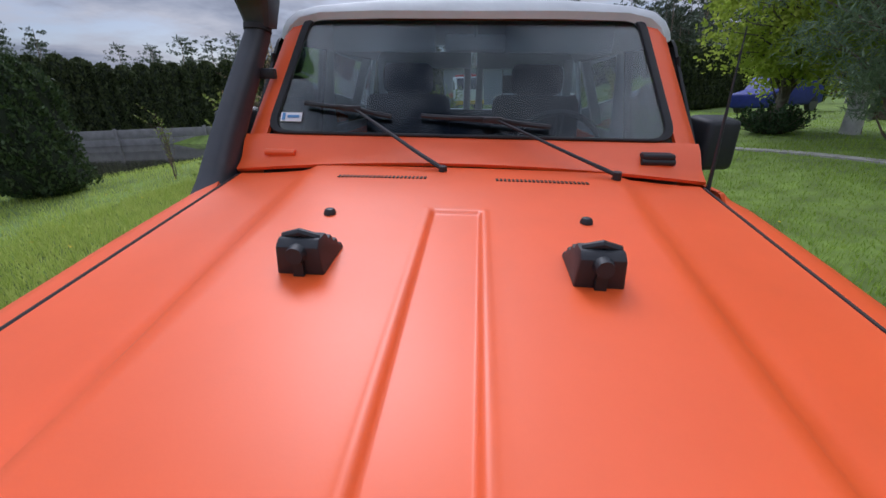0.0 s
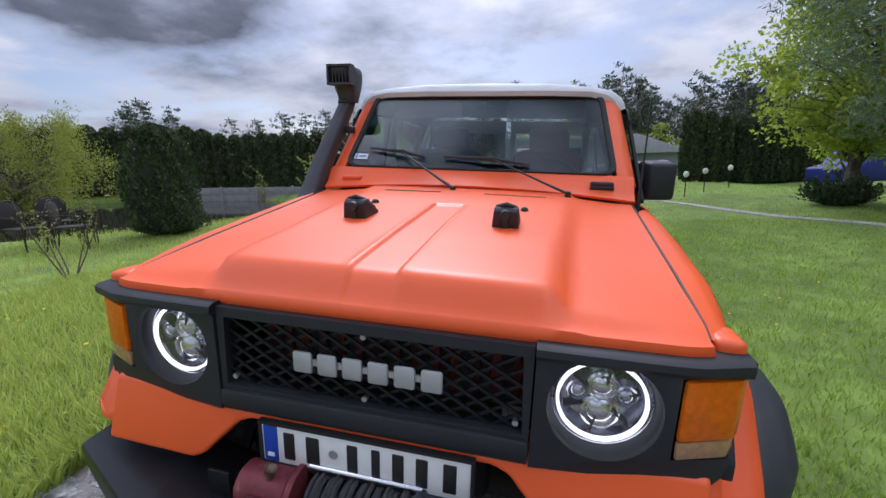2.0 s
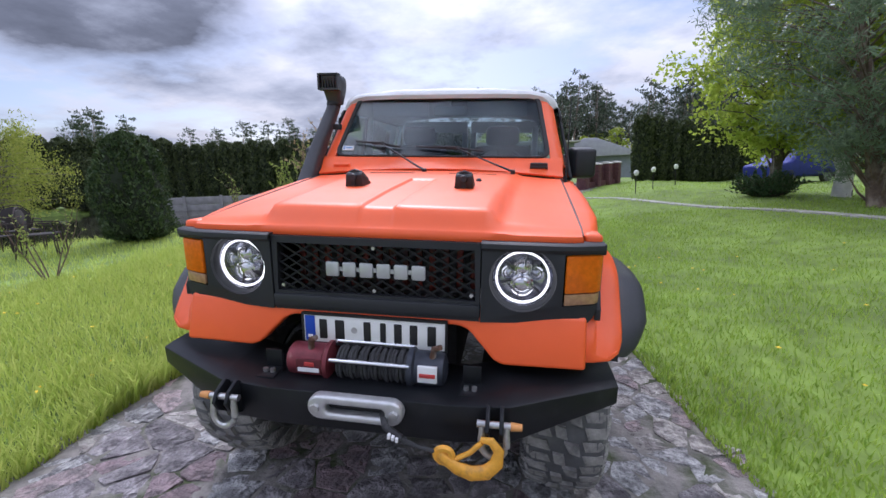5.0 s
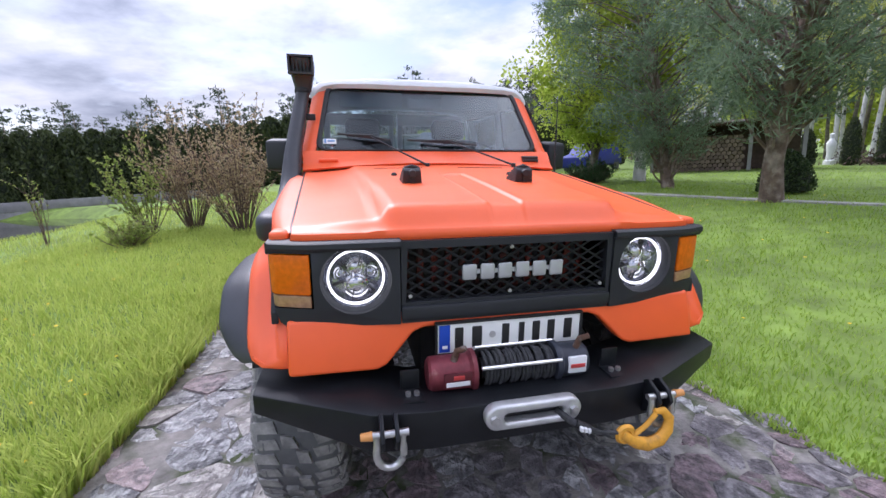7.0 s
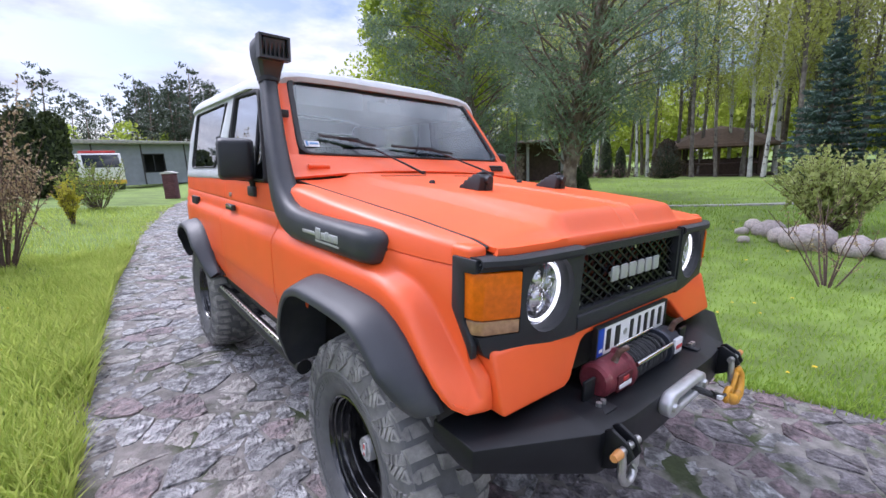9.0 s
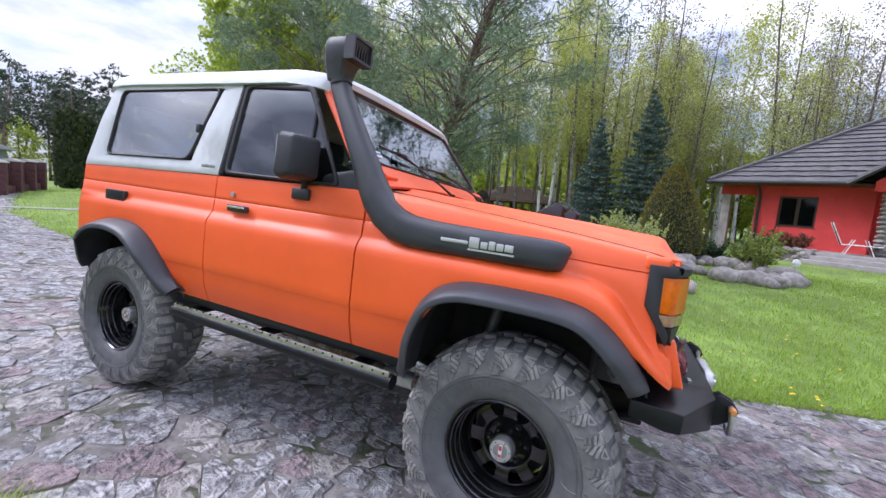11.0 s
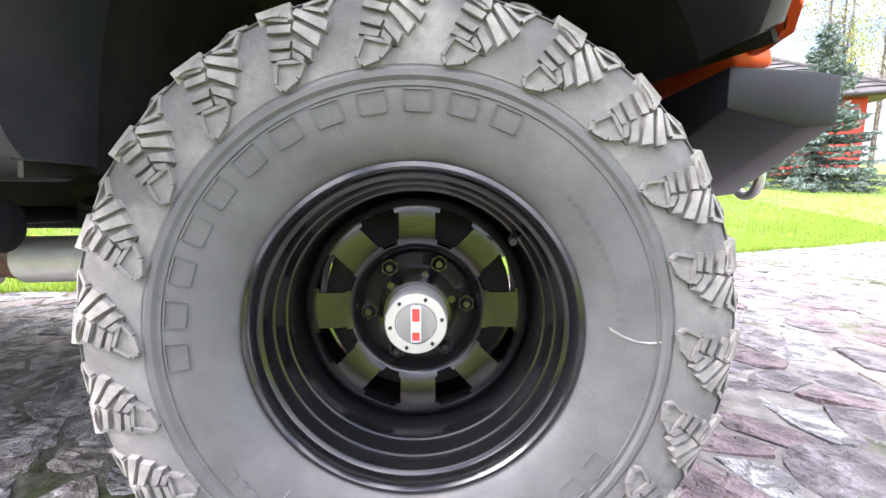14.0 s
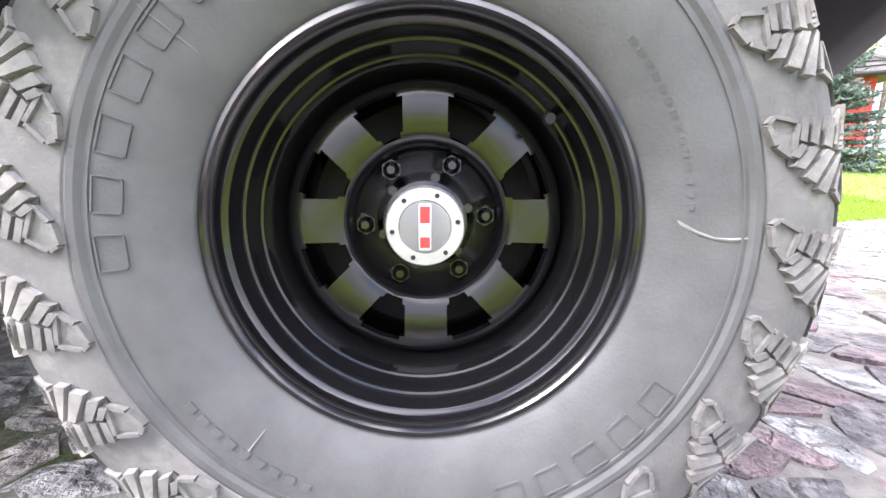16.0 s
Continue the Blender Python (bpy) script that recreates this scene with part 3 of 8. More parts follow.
bm = bmesh.new()
sheet(bm, [[(x * 0.925, 1.514, min(z - 0.026, 1.812)) for x, y, z in roof_row(1.55)], [(x * 0.935, 1.510, min(z - 0.014, 1.826)) for x, y, z in roof_row(1.55)], [(x * 0.952, 1.522, min(z - 0.004, 1.842)) for x, y, z in roof_row(1.55)]] + [[(x * f, y, z) for x, y, z in roof_row(y)] for y, f in ((1.54, 0.962), (1.60, 0.978), (1.66, 0.992))] + [roof_row(y) for y in stations(1.72, 3.12, 20)] + [[(x * 0.97, 3.16, z - 0.03) for x, y, z in roof_row(3.12)]])
solid(bm, -0.02)
roof = part("roof", bm, HARDTOP, car, "grey textured roof shell", sharp=0.9)

QW = [(3.04, 1.338), (2.28, 1.352), (2.15, 1.742), (3.03, 1.735)]      # quarter window: y, z
for s in (-1, 1):
    bm = bmesh.new()
    def wall(y, z, out=0.0):
        return (s * (top_x(z) + out), y, z)
    # panel round the window: four strips that meet at its corners
    outer = [(3.245, 1.268), (2.04, 1.292), (2.005, 1.775), (3.115, 1.765)]
    n = 14
    rings = []
    for f in (0.0, 0.08, 0.5, 0.94, 1.0):
        ring = []
        for i in range(4):
            for k in range(n):
                t = k / n
                o = Vector(outer[i]).lerp(Vector(outer[(i + 1) % 4]), t)
                q = Vector(QW[i]).lerp(Vector(QW[(i + 1) % 4]), t)
                p = o.lerp(q, f)
                ring.append(bm.verts.new(wall(p.x, p.y, 0.004 if 0 < f < 0.9 else (-0.012 if f == 1.0 else 0.0))))
        rings.append(ring)
    for a, b in zip(rings, rings[1:]):
        for i in range(len(a)):
            j = (i + 1) % len(a)
            bm.faces.new((a[i], a[j], b[j], b[i]))
    bmesh.ops.recalc_face_normals(bm, faces=bm.faces[:])
    solid(bm, 0.012)
    hp = part("hardtop_side", bm, HARDTOP, car, "grey hardtop side panel", sharp=0.9)
    bm = bmesh.new()
    nrm = (s, 0, 0.16)
    corners = [Vector(wall(y, z, -0.002)) for y, z in QW]
    loop = frame_loop(bm, corners, 0.05, 0.016, 0.012, nrm)
    qw = part("quarter_window", bm, RUBBER, car, "black rubber quarter window seal")
    g = part("pane", pane(bmesh.new(), loop, 0.004, nrm), SIDEGLASS, qw, "side glass reflecting clouds", smooth=False)
    g.visible_shadow = False
    part("window_latch", box(bmesh.new(), s * 0.772 - 0.012, s * 0.772 + 0.012, 2.235, 2.265, 1.50, 1.545, 0.005), PLASTIC, qw)
    # badge bar on the pillar
    part("pillar_badge", box(bmesh.new(), s * 0.796 - 0.006, s * 0.796 + 0.006, 2.07, 2.17, 1.325, 1.345, 0.003), STEEL, hp)
    # door window frame and glass
    bm = bmesh.new()
    DW = [(1.995, 1.300), (1.275, 1.300), (1.545, 1.752), (1.985, 1.760)]
    corners = [Vector(wall(y, z, 0.0)) for y, z in DW]
    loop = frame_loop(bm, corners, 0.035, 0.022, 0.014, nrm)
    dw = part("door_window", bm, RUBBER, car, "black framed door window")
    g = part("pane", pane(bmesh.new(), loop, 0.004, nrm), SIDEGLASS, dw, "side glass reflecting clouds", smooth=False)
    g.visible_shadow = False
    part("door_pillar", tube(bmesh.new(), [wall(2.022, 1.30, -0.004), wall(1.998, 1.765, -0.004)], 0.017, 8), RUBBER, car)
    part("window_divider", tube(bmesh.new(), [wall(1.47, 1.30, 0.001), wall(1.50, 1.69, 0.001)], 0.008, 6), RUBBER, dw)

# tail: back panel, rear doors with windows
bm = bmesh.new()
box(bm, -0.80, 0.80, 3.21, 3.245, 0.66, 1.28, 0.012)
part("tail_panel", bm, ORANGE, car)
for s in (-1, 1):
    bm = bmesh.new()
    box(bm, min(s * 0.02, s * 0.76), max(s * 0.02, s * 0.76), 3.18, 3.21, 1.27, 1.40, 0.006)
    box(bm, min(s * 0.02, s * 0.70), max(s * 0.02, s * 0.70), 3.11, 3.14, 1.68, 1.79, 0.006)
    box(bm, min(s * 0.02, s * 0.07), max(s * 0.02, s * 0.07), 3.12, 3.19, 1.38, 1.70, 0.006)
    box(bm, min(s * 0.64, s * 0.70), max(s * 0.64, s * 0.70), 3.08, 3.13, 1.27, 1.74, 0.006)
    part("rear_door", bm, HARDTOP, car)
# floor and firewall close the cabin
part("cabin_floor", box(bmesh.new(), -0.78, 0.78, 1.05, 3.21, 0.66, 0.70), DARK, car)
part("firewall", box(bmesh.new(), -0.72, 0.72, 1.07, 1.10, 0.70, 1.30), DARK, car)
# ---- front of the car ----
def plate_holes(bm, outer, holes, y0, y1):
    """A plate across the car from x, z outlines, with holes through it."""
    edges = []
    for loop in [outer] + holes:
        vs = [bm.verts.new((x, y0, z)) for x, z in loop]
        edges += [bm.edges.new((vs[i], vs[(i + 1) % len(vs)])) for i in range(len(vs))]
    out = bmesh.ops.triangle_fill(bm, edges=edges, use_beauty=True)
    faces = [g for g in out["geom"] if isinstance(g, bmesh.types.BMFace)]
    ext = bmesh.ops.extrude_face_region(bm, geom=faces)
    bmesh.ops.translate(bm, vec=(0, y1 - y0, 0), verts=[g for g in ext["geom"] if isinstance(g, bmesh.types.BMVert)])
    bmesh.ops.recalc_face_normals(bm, faces=bm.faces[:])
    return bm


def ring_pts(cx, cz, r, n=36):
    return [(cx + r * math.cos(2 * math.pi * i / n), cz + r * math.sin(2 * math.pi * i / n)) for i in range(n)]


LX, LZ = 0.492, 1.053


def bow(x):
    """The nose curves back towards its corners."""
    return 0.012 * min(1.1, abs(x) / 0.74) ** 4 + 0.030 * smooth01((abs(x) - 0.62) / 0.13)


for s in (-1, 1):
    bm = bmesh.new()
    outer = [(s * x, z) for x, z in ((0.362, 1.168), (0.722, 1.168), (0.735, 1.158), (0.735, 1.140), (0.617, 1.140), (0.617, 0.973), (0.732, 0.973), (0.718, 0.930), (0.698, 0.912), (0.362, 0.905))]
    plate_holes(bm, outer, [ring_pts(s * LX, LZ, 0.105)], -0.030, 0.015)
    bez = part("headlight_bezel", bm, PLASTIC, car, "matt black lamp surround", sharp=0.5)
    bm = bmesh.new()                                 # rim and shoulder of the surround that wrap to the side
    sheet(bm, [[(s * x, y + bow(x), z) for y, z in ((-0.020, 1.150), (-0.034, 1.150), (-0.038, 1.156), (-0.037, 1.166), (-0.030, 1.170), (0.045, 1.170))] for x in (0.36, 0.45, 0.54, 0.60, 0.65, 0.69, 0.72, 0.736)], flip=s < 0)
    solid(bm, 0.004)
    prism(bm, [(0.016, 1.170), (0.100, 1.170), (0.098, 1.035), (0.036, 0.940), (0.024, 0.918), (0.018, 0.918), (0.018, 0.955), (0.052, 1.010), (0.056, 1.134), (0.016, 1.136)], "x", min(s * 0.726, s * 0.746), max(s * 0.726, s * 0.746), 0.003)
    part("bezel_edge", bm, PLASTIC, bez)
    # lamp: bucket, glowing ring, reflectors, lenses, front glass
    place = Matrix.Translation((s * LX, 0, LZ)) @ Matrix.Rotation(radians(90), 4, "X")
    lamp = part("headlight", lathe(bmesh.new(), [(0.113, 0.030), (0.109, 0.034), (0.104, 0.028), (0.094, -0.004), (0.092, -0.010), (0.086, -0.012)], 48, place), PLASTIC, car, "round lamp with a glowing white ring")
    part("bucket", lathe(bmesh.new(), [(0.096, 0.006), (0.09, -0.005), (0.075, -0.045), (0.03, -0.06), (0.001, -0.062)], 40, place), REFLECTOR, lamp)
    part("light_ring", lathe(bmesh.new(), [(0.0865, 0.004), (0.0865, 0.012), (0.0845, 0.014), (0.0810, 0.013), (0.0802, 0.004)], 56, place, True), RING, lamp, "lit white daytime ring")
    for dx, dz, r, name in ((0.0, -0.028, 0.032, "projector_lens"), (0.0, 0.028, 0.026, "projector_lens"), (-0.045, 0.012, 0.019, "reflector_cup"), (0.045, 0.012, 0.019, "reflector_cup")):
        pl = Matrix.Translation((s * LX + dx, 0, LZ + dz)) @ Matrix.Rotation(radians(90), 4, "X")
        part(name, lathe(bmesh.new(), [(r * 1.18, -0.03), (r * 1.18, 0.0), (r, 0.003), (r * 0.92, -0.004), (r * 0.7, 0.002), (r * 0.35, 0.006), (0.001, 0.007)], 24, pl), [CHROME if "lens" in name else REFLECTOR], lamp)
    for a in range(6):
        ang = math.pi * a / 3 + 0.2
        part("divider", box(bmesh.new(), -0.0015, 0.0015, -0.006, 0.02, 0.036, 0.074, m=Matrix.Translation((s * LX, 0, LZ)) @ Matrix.Rotation(ang, 4, "Y")), INK, lamp)
    dome = part("front_glass", lathe(bmesh.new(), [(0.090, 0.012), (0.085, 0.019), (0.06, 0.026), (0.03, 0.029), (0.001, 0.030)], 40, place), CLEAR, lamp, "clear domed glass")
    dome.visible_shadow = False
    # corner lamp
    bm = bmesh.new()
    prism(bm, [(s * 0.621, -0.022), (s * 0.623, -0.036), (s * 0.722, -0.032), (s * 0.739, -0.016), (s * 0.742, 0.020), (s * 0.69, 0.014)][::s], "z", 1.016, 1.137, 0.005)
    ind = part("indicator_lamp", bm, AMBER, car, "amber indicator lens over a clear lower lens")
    bm = bmesh.new()
    prism(bm, [(s * 0.621, -0.022), (s * 0.623, -0.034), (s * 0.720, -0.030), (s * 0.736, -0.014), (s * 0.738, 0.016), (s * 0.69, 0.010)][::s], "z", 0.976, 1.014, 0.005)
    part("side_lamp_lens", bm, CLEARLENS, ind)

NOSE = 0.045                                        # how far the lamps and the grille stand forward
for ob in car.children_recursive:
    if ob.name.split(".")[0] in ("headlight_bezel", "indicator_lamp", "side_lamp_lens", "hood"):
        for v in ob.data.vertices:
            v.co.y += (bow(v.co.x) - (NOSE if ob is hood else 0.0)) * smooth01((0.30 - v.co.y) / 0.25)
    if ob.parent is car and ob.name.split(".")[0] in ("headlight_bezel", "indicator_lamp", "headlight"):
        ob.location.y -= NOSE - (0.018 if ob.name.split(".")[0] == "headlight" else 0.0)

# grille frame with expanded mesh
bm = bmesh.new()
plate_holes(bm, [(-0.358, 1.166), (0.358, 1.166), (0.358, 0.905), (-0.358, 0.905)], [[(-0.338, 1.142), (0.338, 1.142), (0.345, 0.972), (-0.345, 0.972)]], -0.034, 0.012)
grille = part("grille", bm, PLASTIC, car, "black grille frame over diamond mesh", m=Matrix.Translation((0, 0.010 - NOSE, 0)))
box(bm := bmesh.new(), -0.36, 0.36, -0.045, -0.026, 0.915, 0.962, 0.008)
part("lower_trim", bm, PLASTIC, grille)
for d in (-1, 1):
    for i in range(-1, 16):
        x0 = -0.45 + i * 0.056
        a, b = Vector((x0 if d > 0 else -x0, -0.012, 0.968)), Vector((x0 + 0.30 if d > 0 else -x0 - 0.30, -0.012, 1.146))
        lim = 0.342
        if max(a.x, b.x) < -lim or min(a.x, b.x) > lim:
            continue
        lo, hi = (a, b) if a.x < b.x else (b, a)
        t0, t1 = max(0, (-lim - lo.x) / (hi.x - lo.x)), min(1, (lim - lo.x) / (hi.x - lo.x))
        if t1 - t0 < 0.03:
            continue
        p, q = lo.lerp(hi, t0), lo.lerp(hi, t1)
        ang = math.atan2(q.z - p.z, q.x - p.x)
        L = (q - p).length
        part("mesh_bar", box(bmesh.new(), -L / 2, L / 2, -0.003, 0.003, -0.0034, 0.0034, m=Matrix.Translation((p + q) / 2 + Vector((0, 0.002 * d, 0))) @ Matrix.Rotation(-ang, 4, "Y")), BLACK, grille)
for x, z in ((-0.33, 0.988), (0.33, 0.988), (0, 1.132), (0, 0.984)):
    part("screw", cyl(bmesh.new(), (x, -0.012, z), (x, -0.024, z), 0.0065, seg=10), STEEL, grille)
part("radiator", box(bmesh.new(), -0.34, 0.34, 0.09, 0.13, 0.93, 1.15), DARK, car)
for i in range(14):
    x = -0.325 + i * 0.05
    part("radiator_fin", box(bmesh.new(), x - 0.012, x + 0.012, 0.078, 0.095, 0.95, 1.13, 0.004), material("radiator_red", (0.20, 0.025, 0.012), 0.5, vary=0.5, scale=14, second=(0.03, 0.01, 0.01), second_scale=12), car)
# maker's mark as six plain silver shapes
mark = part("maker_mark", box(bmesh.new(), -0.165, 0.175, -0.028, -0.022, 1.050, 1.064), SILVER, grille, "plain raised silver shapes")
for i in range(6):
    x = -0.142 + i * 0.0595
    part("mark_shape", box(bmesh.new(), x - 0.0235, x + 0.0235, -0.036, -0.026, 1.032, 1.083, 0.006), SILVER, grille)

# number plate with plain bars
plate = part("number_plate", box(bmesh.new(), -0.252, 0.252, -0.062, -0.052, 0.793, 0.898, 0.006), PLATE, car, "white plate with a blue end band", m=Matrix.Translation((0, -0.022, 0)))
part("blue_band", box(bmesh.new(), -0.244, -0.208, -0.0645, -0.060, 0.799, 0.892, 0.002), PLATEBLUE, plate)
part("band_mark", box(bmesh.new(), -0.234, -0.217, -0.0665, -0.063, 0.813, 0.823), WHITE, plate)
part("plate_rim", plate_holes(bmesh.new(), [(-0.256, 0.789), (0.256, 0.789), (0.256, 0.902), (-0.256, 0.902)], [[(-0.249, 0.796), (0.249, 0.796), (0.249, 0.895), (-0.249, 0.895)]], -0.0655, -0.050), INK, plate)
for x, w in ((-0.178, 0.042), (-0.118, 0.05), (-0.02, 0.038), (0.036, 0.030), (0.088, 0.040), (0.142, 0.040), (0.204, 0.044)):
    part("plate_bar", box(bmesh.new(), x - w / 3, x + w / 3, -0.0645, -0.060, 0.810, 0.881, 0.003), INK, plate)
part("plate_seal", cyl(bmesh.new(), (-0.066, -0.060, 0.848), (-0.066, -0.0645, 0.848), 0.011, seg=16), STEEL, plate)

# ---- steel bumper with winch ----
def loft_x(bm, sections):
    """Joins closed y, z outlines at places across the car."""
    rings = [[bm.verts.new((x, y, z)) for y, z in pts] for x, pts in sections]
    for a, b in zip(rings, rings[1:]):
        for i in range(len(a)):
            j = (i + 1) % len(a)
            bm.faces.new((a[i], a[j], b[j], b[i]))
    bm.faces.new(rings[0][::-1])
    bm.faces.new(rings[-1])
    bmesh.ops.recalc_face_normals(bm, faces=bm.faces[:])
    return bm


def bumper_ring(yf, zt, zl, yb, ztb, zlb):
    return [(yf, zl), (yf - 0.002, zt), (lerp(yf, yb, 0.25), lerp(zt, ztb, 0.6)), (yb, ztb), (yb, zlb), (lerp(yf, yb, 0.3), min(zl, zlb) - 0.004)]


bm = bmesh.new()
W = [(-0.803, bumper_ring(-0.100, 0.735, 0.672, 0.05, 0.742, 0.69)), (-0.47, bumper_ring(-0.238, 0.712, 0.590, 0.02, 0.742, 0.60)), (-0.30, bumper_ring(-0.248, 0.706, 0.580, 0.02, 0.70, 0.58)),
     (0.30, bumper_ring(-0.248, 0.706, 0.580, 0.02, 0.70, 0.58)), (0.47, bumper_ring(-0.238, 0.712, 0.590, 0.02, 0.742, 0.60)), (0.803, bumper_ring(-0.100, 0.735, 0.672, 0.05, 0.742, 0.69))]
loft_x(bm, W)
bmesh.ops.bevel(bm, geom=bm.edges[:], offset=0.006, segments=2, affect="EDGES", profile=0.5)
bumper = part("bumper", bm, BLACK, car, "black steel winch bumper", sharp=0.5)
for s in (-1, 1):
    part("winch_bracket", box(bmesh.new(), min(s * 0.31, s * 0.375), max(s * 0.31, s * 0.375), -0.20, -0.12, 0.70, 0.712, 0.002), BLACK, bumper)
    part("bracket_upright", box(bmesh.new(), s * 0.345 - 0.03, s * 0.345 + 0.03, -0.128, -0.118, 0.70, 0.775, 0.003), BLACK, bumper)
    for dx in (-0.013, 0.013):
        part("bolt", cyl(bmesh.new(), (s * 0.343 + dx, -0.165, 0.71), (s * 0.343 + dx, -0.165, 0.724), 0.009, seg=6), STEEL, bumper)
# fairlead
bm = bmesh.new()


def slot(cx, cz, half, r, n=10):
    pts = []
    for k in range(n + 1):
        a = -math.pi / 2 + math.pi * k / n
        pts.append((cx + half + r * math.cos(a), cz + r * math.sin(a)))
    for k in range(n + 1):
        a = math.pi / 2 + math.pi * k / n
        pts.append((cx - half + r * math.cos(a), cz + r * math.sin(a)))
    return pts


plate_holes(bm, slot(0.002, 0.676, 0.112, 0.040), [slot(0.002, 0.674, 0.080, 0.015)], -0.286, -0.248)
bmesh.ops.bevel(bm, geom=[e for e in bm.edges if len(e.link_faces) == 2 and e.calc_face_angle(0) > 1.0], offset=0.009, segments=3, affect="EDGES", profile=0.5)
fairlead = part("fairlead", bm, ALU, car, "bare aluminium hawse fairlead", sharp=0.8)
for s in (-1, 1):
    part("fairlead_bolt", cyl(bmesh.new(), (0.002 + s * 0.124, -0.284, 0.676), (0.002 + s * 0.124, -0.295, 0.676), 0.016, 0.014, seg=6), STEEL, fairlead)
part("slot_back", box(bmesh.new(), -0.085, 0.09, -0.252, -0.2495, 0.652, 0.697), INK, fairlead)

# winch: motor, drum with rope, gear case
YW, ZW = -0.105, 0.742
winch = part("winch", cyl(bmesh.new(), (-0.115, YW, ZW), (0.135, YW, ZW), 0.034, seg=24), INK, car, "maroon and black electric winch")
bm = lathe(bmesh.new(), [(0.001, 0), (0.044, 0.0), (0.054, 0.008), (0.056, 0.02), (0.056, 0.128), (0.062, 0.135), (0.068, 0.138), (0.068, 0.152), (0.03, 0.156), (0.001, 0.156)], 32, Matrix.Translation((-0.288, YW, ZW)) @ Matrix.Rotation(radians(90), 4, "Y"))
part("motor", bm, MAROON, winch, "scuffed maroon winch motor")
bm = lathe(bmesh.new(), [(0.001, 0), (0.066, 0.0), (0.068, 0.004), (0.068, 0.018), (0.058, 0.024), (0.058, 0.10), (0.052, 0.118), (0.030, 0.126), (0.001, 0.126)], 32, Matrix.Translation((0.134, YW, ZW)) @ Matrix.Rotation(radians(90), 4, "Y"))
part("gear_case", bm, WINCHBLUE, winch, "dark blue winch gear case")
for k in range(20):
    x = -0.104 + k * 0.0122
    r = 0.050 + 0.004 * math.sin(k * 1.9)
    part("rope_turn", lathe(bmesh.new(), [(r, -0.0062), (r + 0.0055, -0.003), (r + 0.0055, 0.003), (r, 0.0062)], 24, Matrix.Translation((x, YW, ZW)) @ Matrix.Rotation(radians(90 + 4 * math.sin(k * 2.3)), 4, "Y")), ROPE, winch)
for dy, dz in ((-0.058, 0.030), (0.02, 0.064)):
    part("tie_rod", cyl(bmesh.new(), (-0.125, YW + dy, ZW + dz), (0.145, YW + dy, ZW + dz), 0.0075, seg=12), CHROME, winch)
part("motor_label", box(bmesh.new(), -0.245, -0.155, YW - 0.060, YW - 0.052, ZW - 0.028, ZW + 0.024, 0.002), material("label_dark_red", (0.10, 0.012, 0.018), 0.5, vary=0.2), winch)
part("label_bar", box(bmesh.new(), -0.238, -0.163, YW - 0.0625, YW - 0.058, ZW - 0.018, ZW - 0.004), WHITE, winch)
part("label_flash", box(bmesh.new(), -0.215, -0.18, YW - 0.0625, YW - 0.058, ZW + 0.002, ZW + 0.016, 0.002), REDINK, winch)
part("case_label", box(bmesh.new(), 0.172, 0.236, YW - 0.062, YW - 0.050, ZW - 0.020, ZW + 0.036, 0.002), WHITE, winch, "white and red maker's sticker")
part("label_flash", box(bmesh.new(), 0.178, 0.230, YW - 0.0645, YW - 0.06, ZW - 0.002, ZW + 0.012, 0.002), REDINK, winch)
for x in (-0.205, 0.215):
    part("clutch_lever", tube(bmesh.new(), [(x, YW - 0.02, ZW + 0.05), (x + 0.006, YW - 0.03, ZW + 0.085), (x + 0.03, YW - 0.045, ZW + 0.10)], [0.012, 0.010, 0.009], 10), RUST, winch)

# shackles on their lugs, rope tail and hook
for s in (-1, 1):
    x = s * 0.425
    for dx in (-0.020, 0.020):
        bm = bmesh.new()
        prism(bm, [(-0.236, 0.60), (-0.236, 0.712), (-0.255, 0.725), (-0.300, 0.705), (-0.318, 0.675), (-0.300, 0.640), (-0.262, 0.612)], "x", x + dx - 0.006, x + dx + 0.006, 0.003)
        part("recovery_lug", bm, BLACK, bumper)
    sh = part("shackle", cyl(bmesh.new(), (x - 0.05, -0.292, 0.686), (x + 0.052, -0.292, 0.686), 0.0105, seg=14), STEEL, car, "galvanised bow shackle with a yellow pin")
    pts = [(x + 0.034 * (1.0 if a in (0, 12) else (1 + 0.45 * math.sin(math.pi * a / 12))) * math.cos(math.pi * a / 12), -0.296 - 0.004 * math.sin(math.pi * a / 12), 0.686 - 0.028 - 0.070 * math.sin(math.pi * a / 12)) for a in range(13)]
    part("bow", tube(bmesh.new(), [(x + 0.034, -0.292, 0.684)] + pts + [(x - 0.034, -0.292, 0.684)], 0.0105, 10), STEEL, sh)
    part("pin_head", cyl(bmesh.new(), (x + s * 0.046, -0.292, 0.686), (x + s * 0.078, -0.292, 0.686), 0.013, 0.010, seg=12), material("pin_orange", (0.62, 0.28, 0.08), 0.5, vary=0.2), sh)
rope_pts = [(0.085, -0.26, 0.662), (0.105, -0.305, 0.655), (0.14, -0.322, 0.635), (0.20, -0.325, 0.615), (0.262, -0.322, 0.600)]
tail = part("rope_tail", tube(bmesh.new(), rope_pts, [0.011, 0.011, 0.010, 0.006, 0.006], 10), ROPE, car, "black rope tail with white marks")
part("rope_sleeve", tube(bmesh.new(), [(0.118, -0.315, 0.650), (0.16, -0.326, 0.632)], 0.0125, 10), INK, tail)
for k in range(3):
    part("sleeve_bar", box(bmesh.new(), 0.122 + k * 0.012, 0.130 + k * 0.012, -0.342, -0.330, 0.638 - k * 0.004, 0.650 - k * 0.004), WHITE, tail)
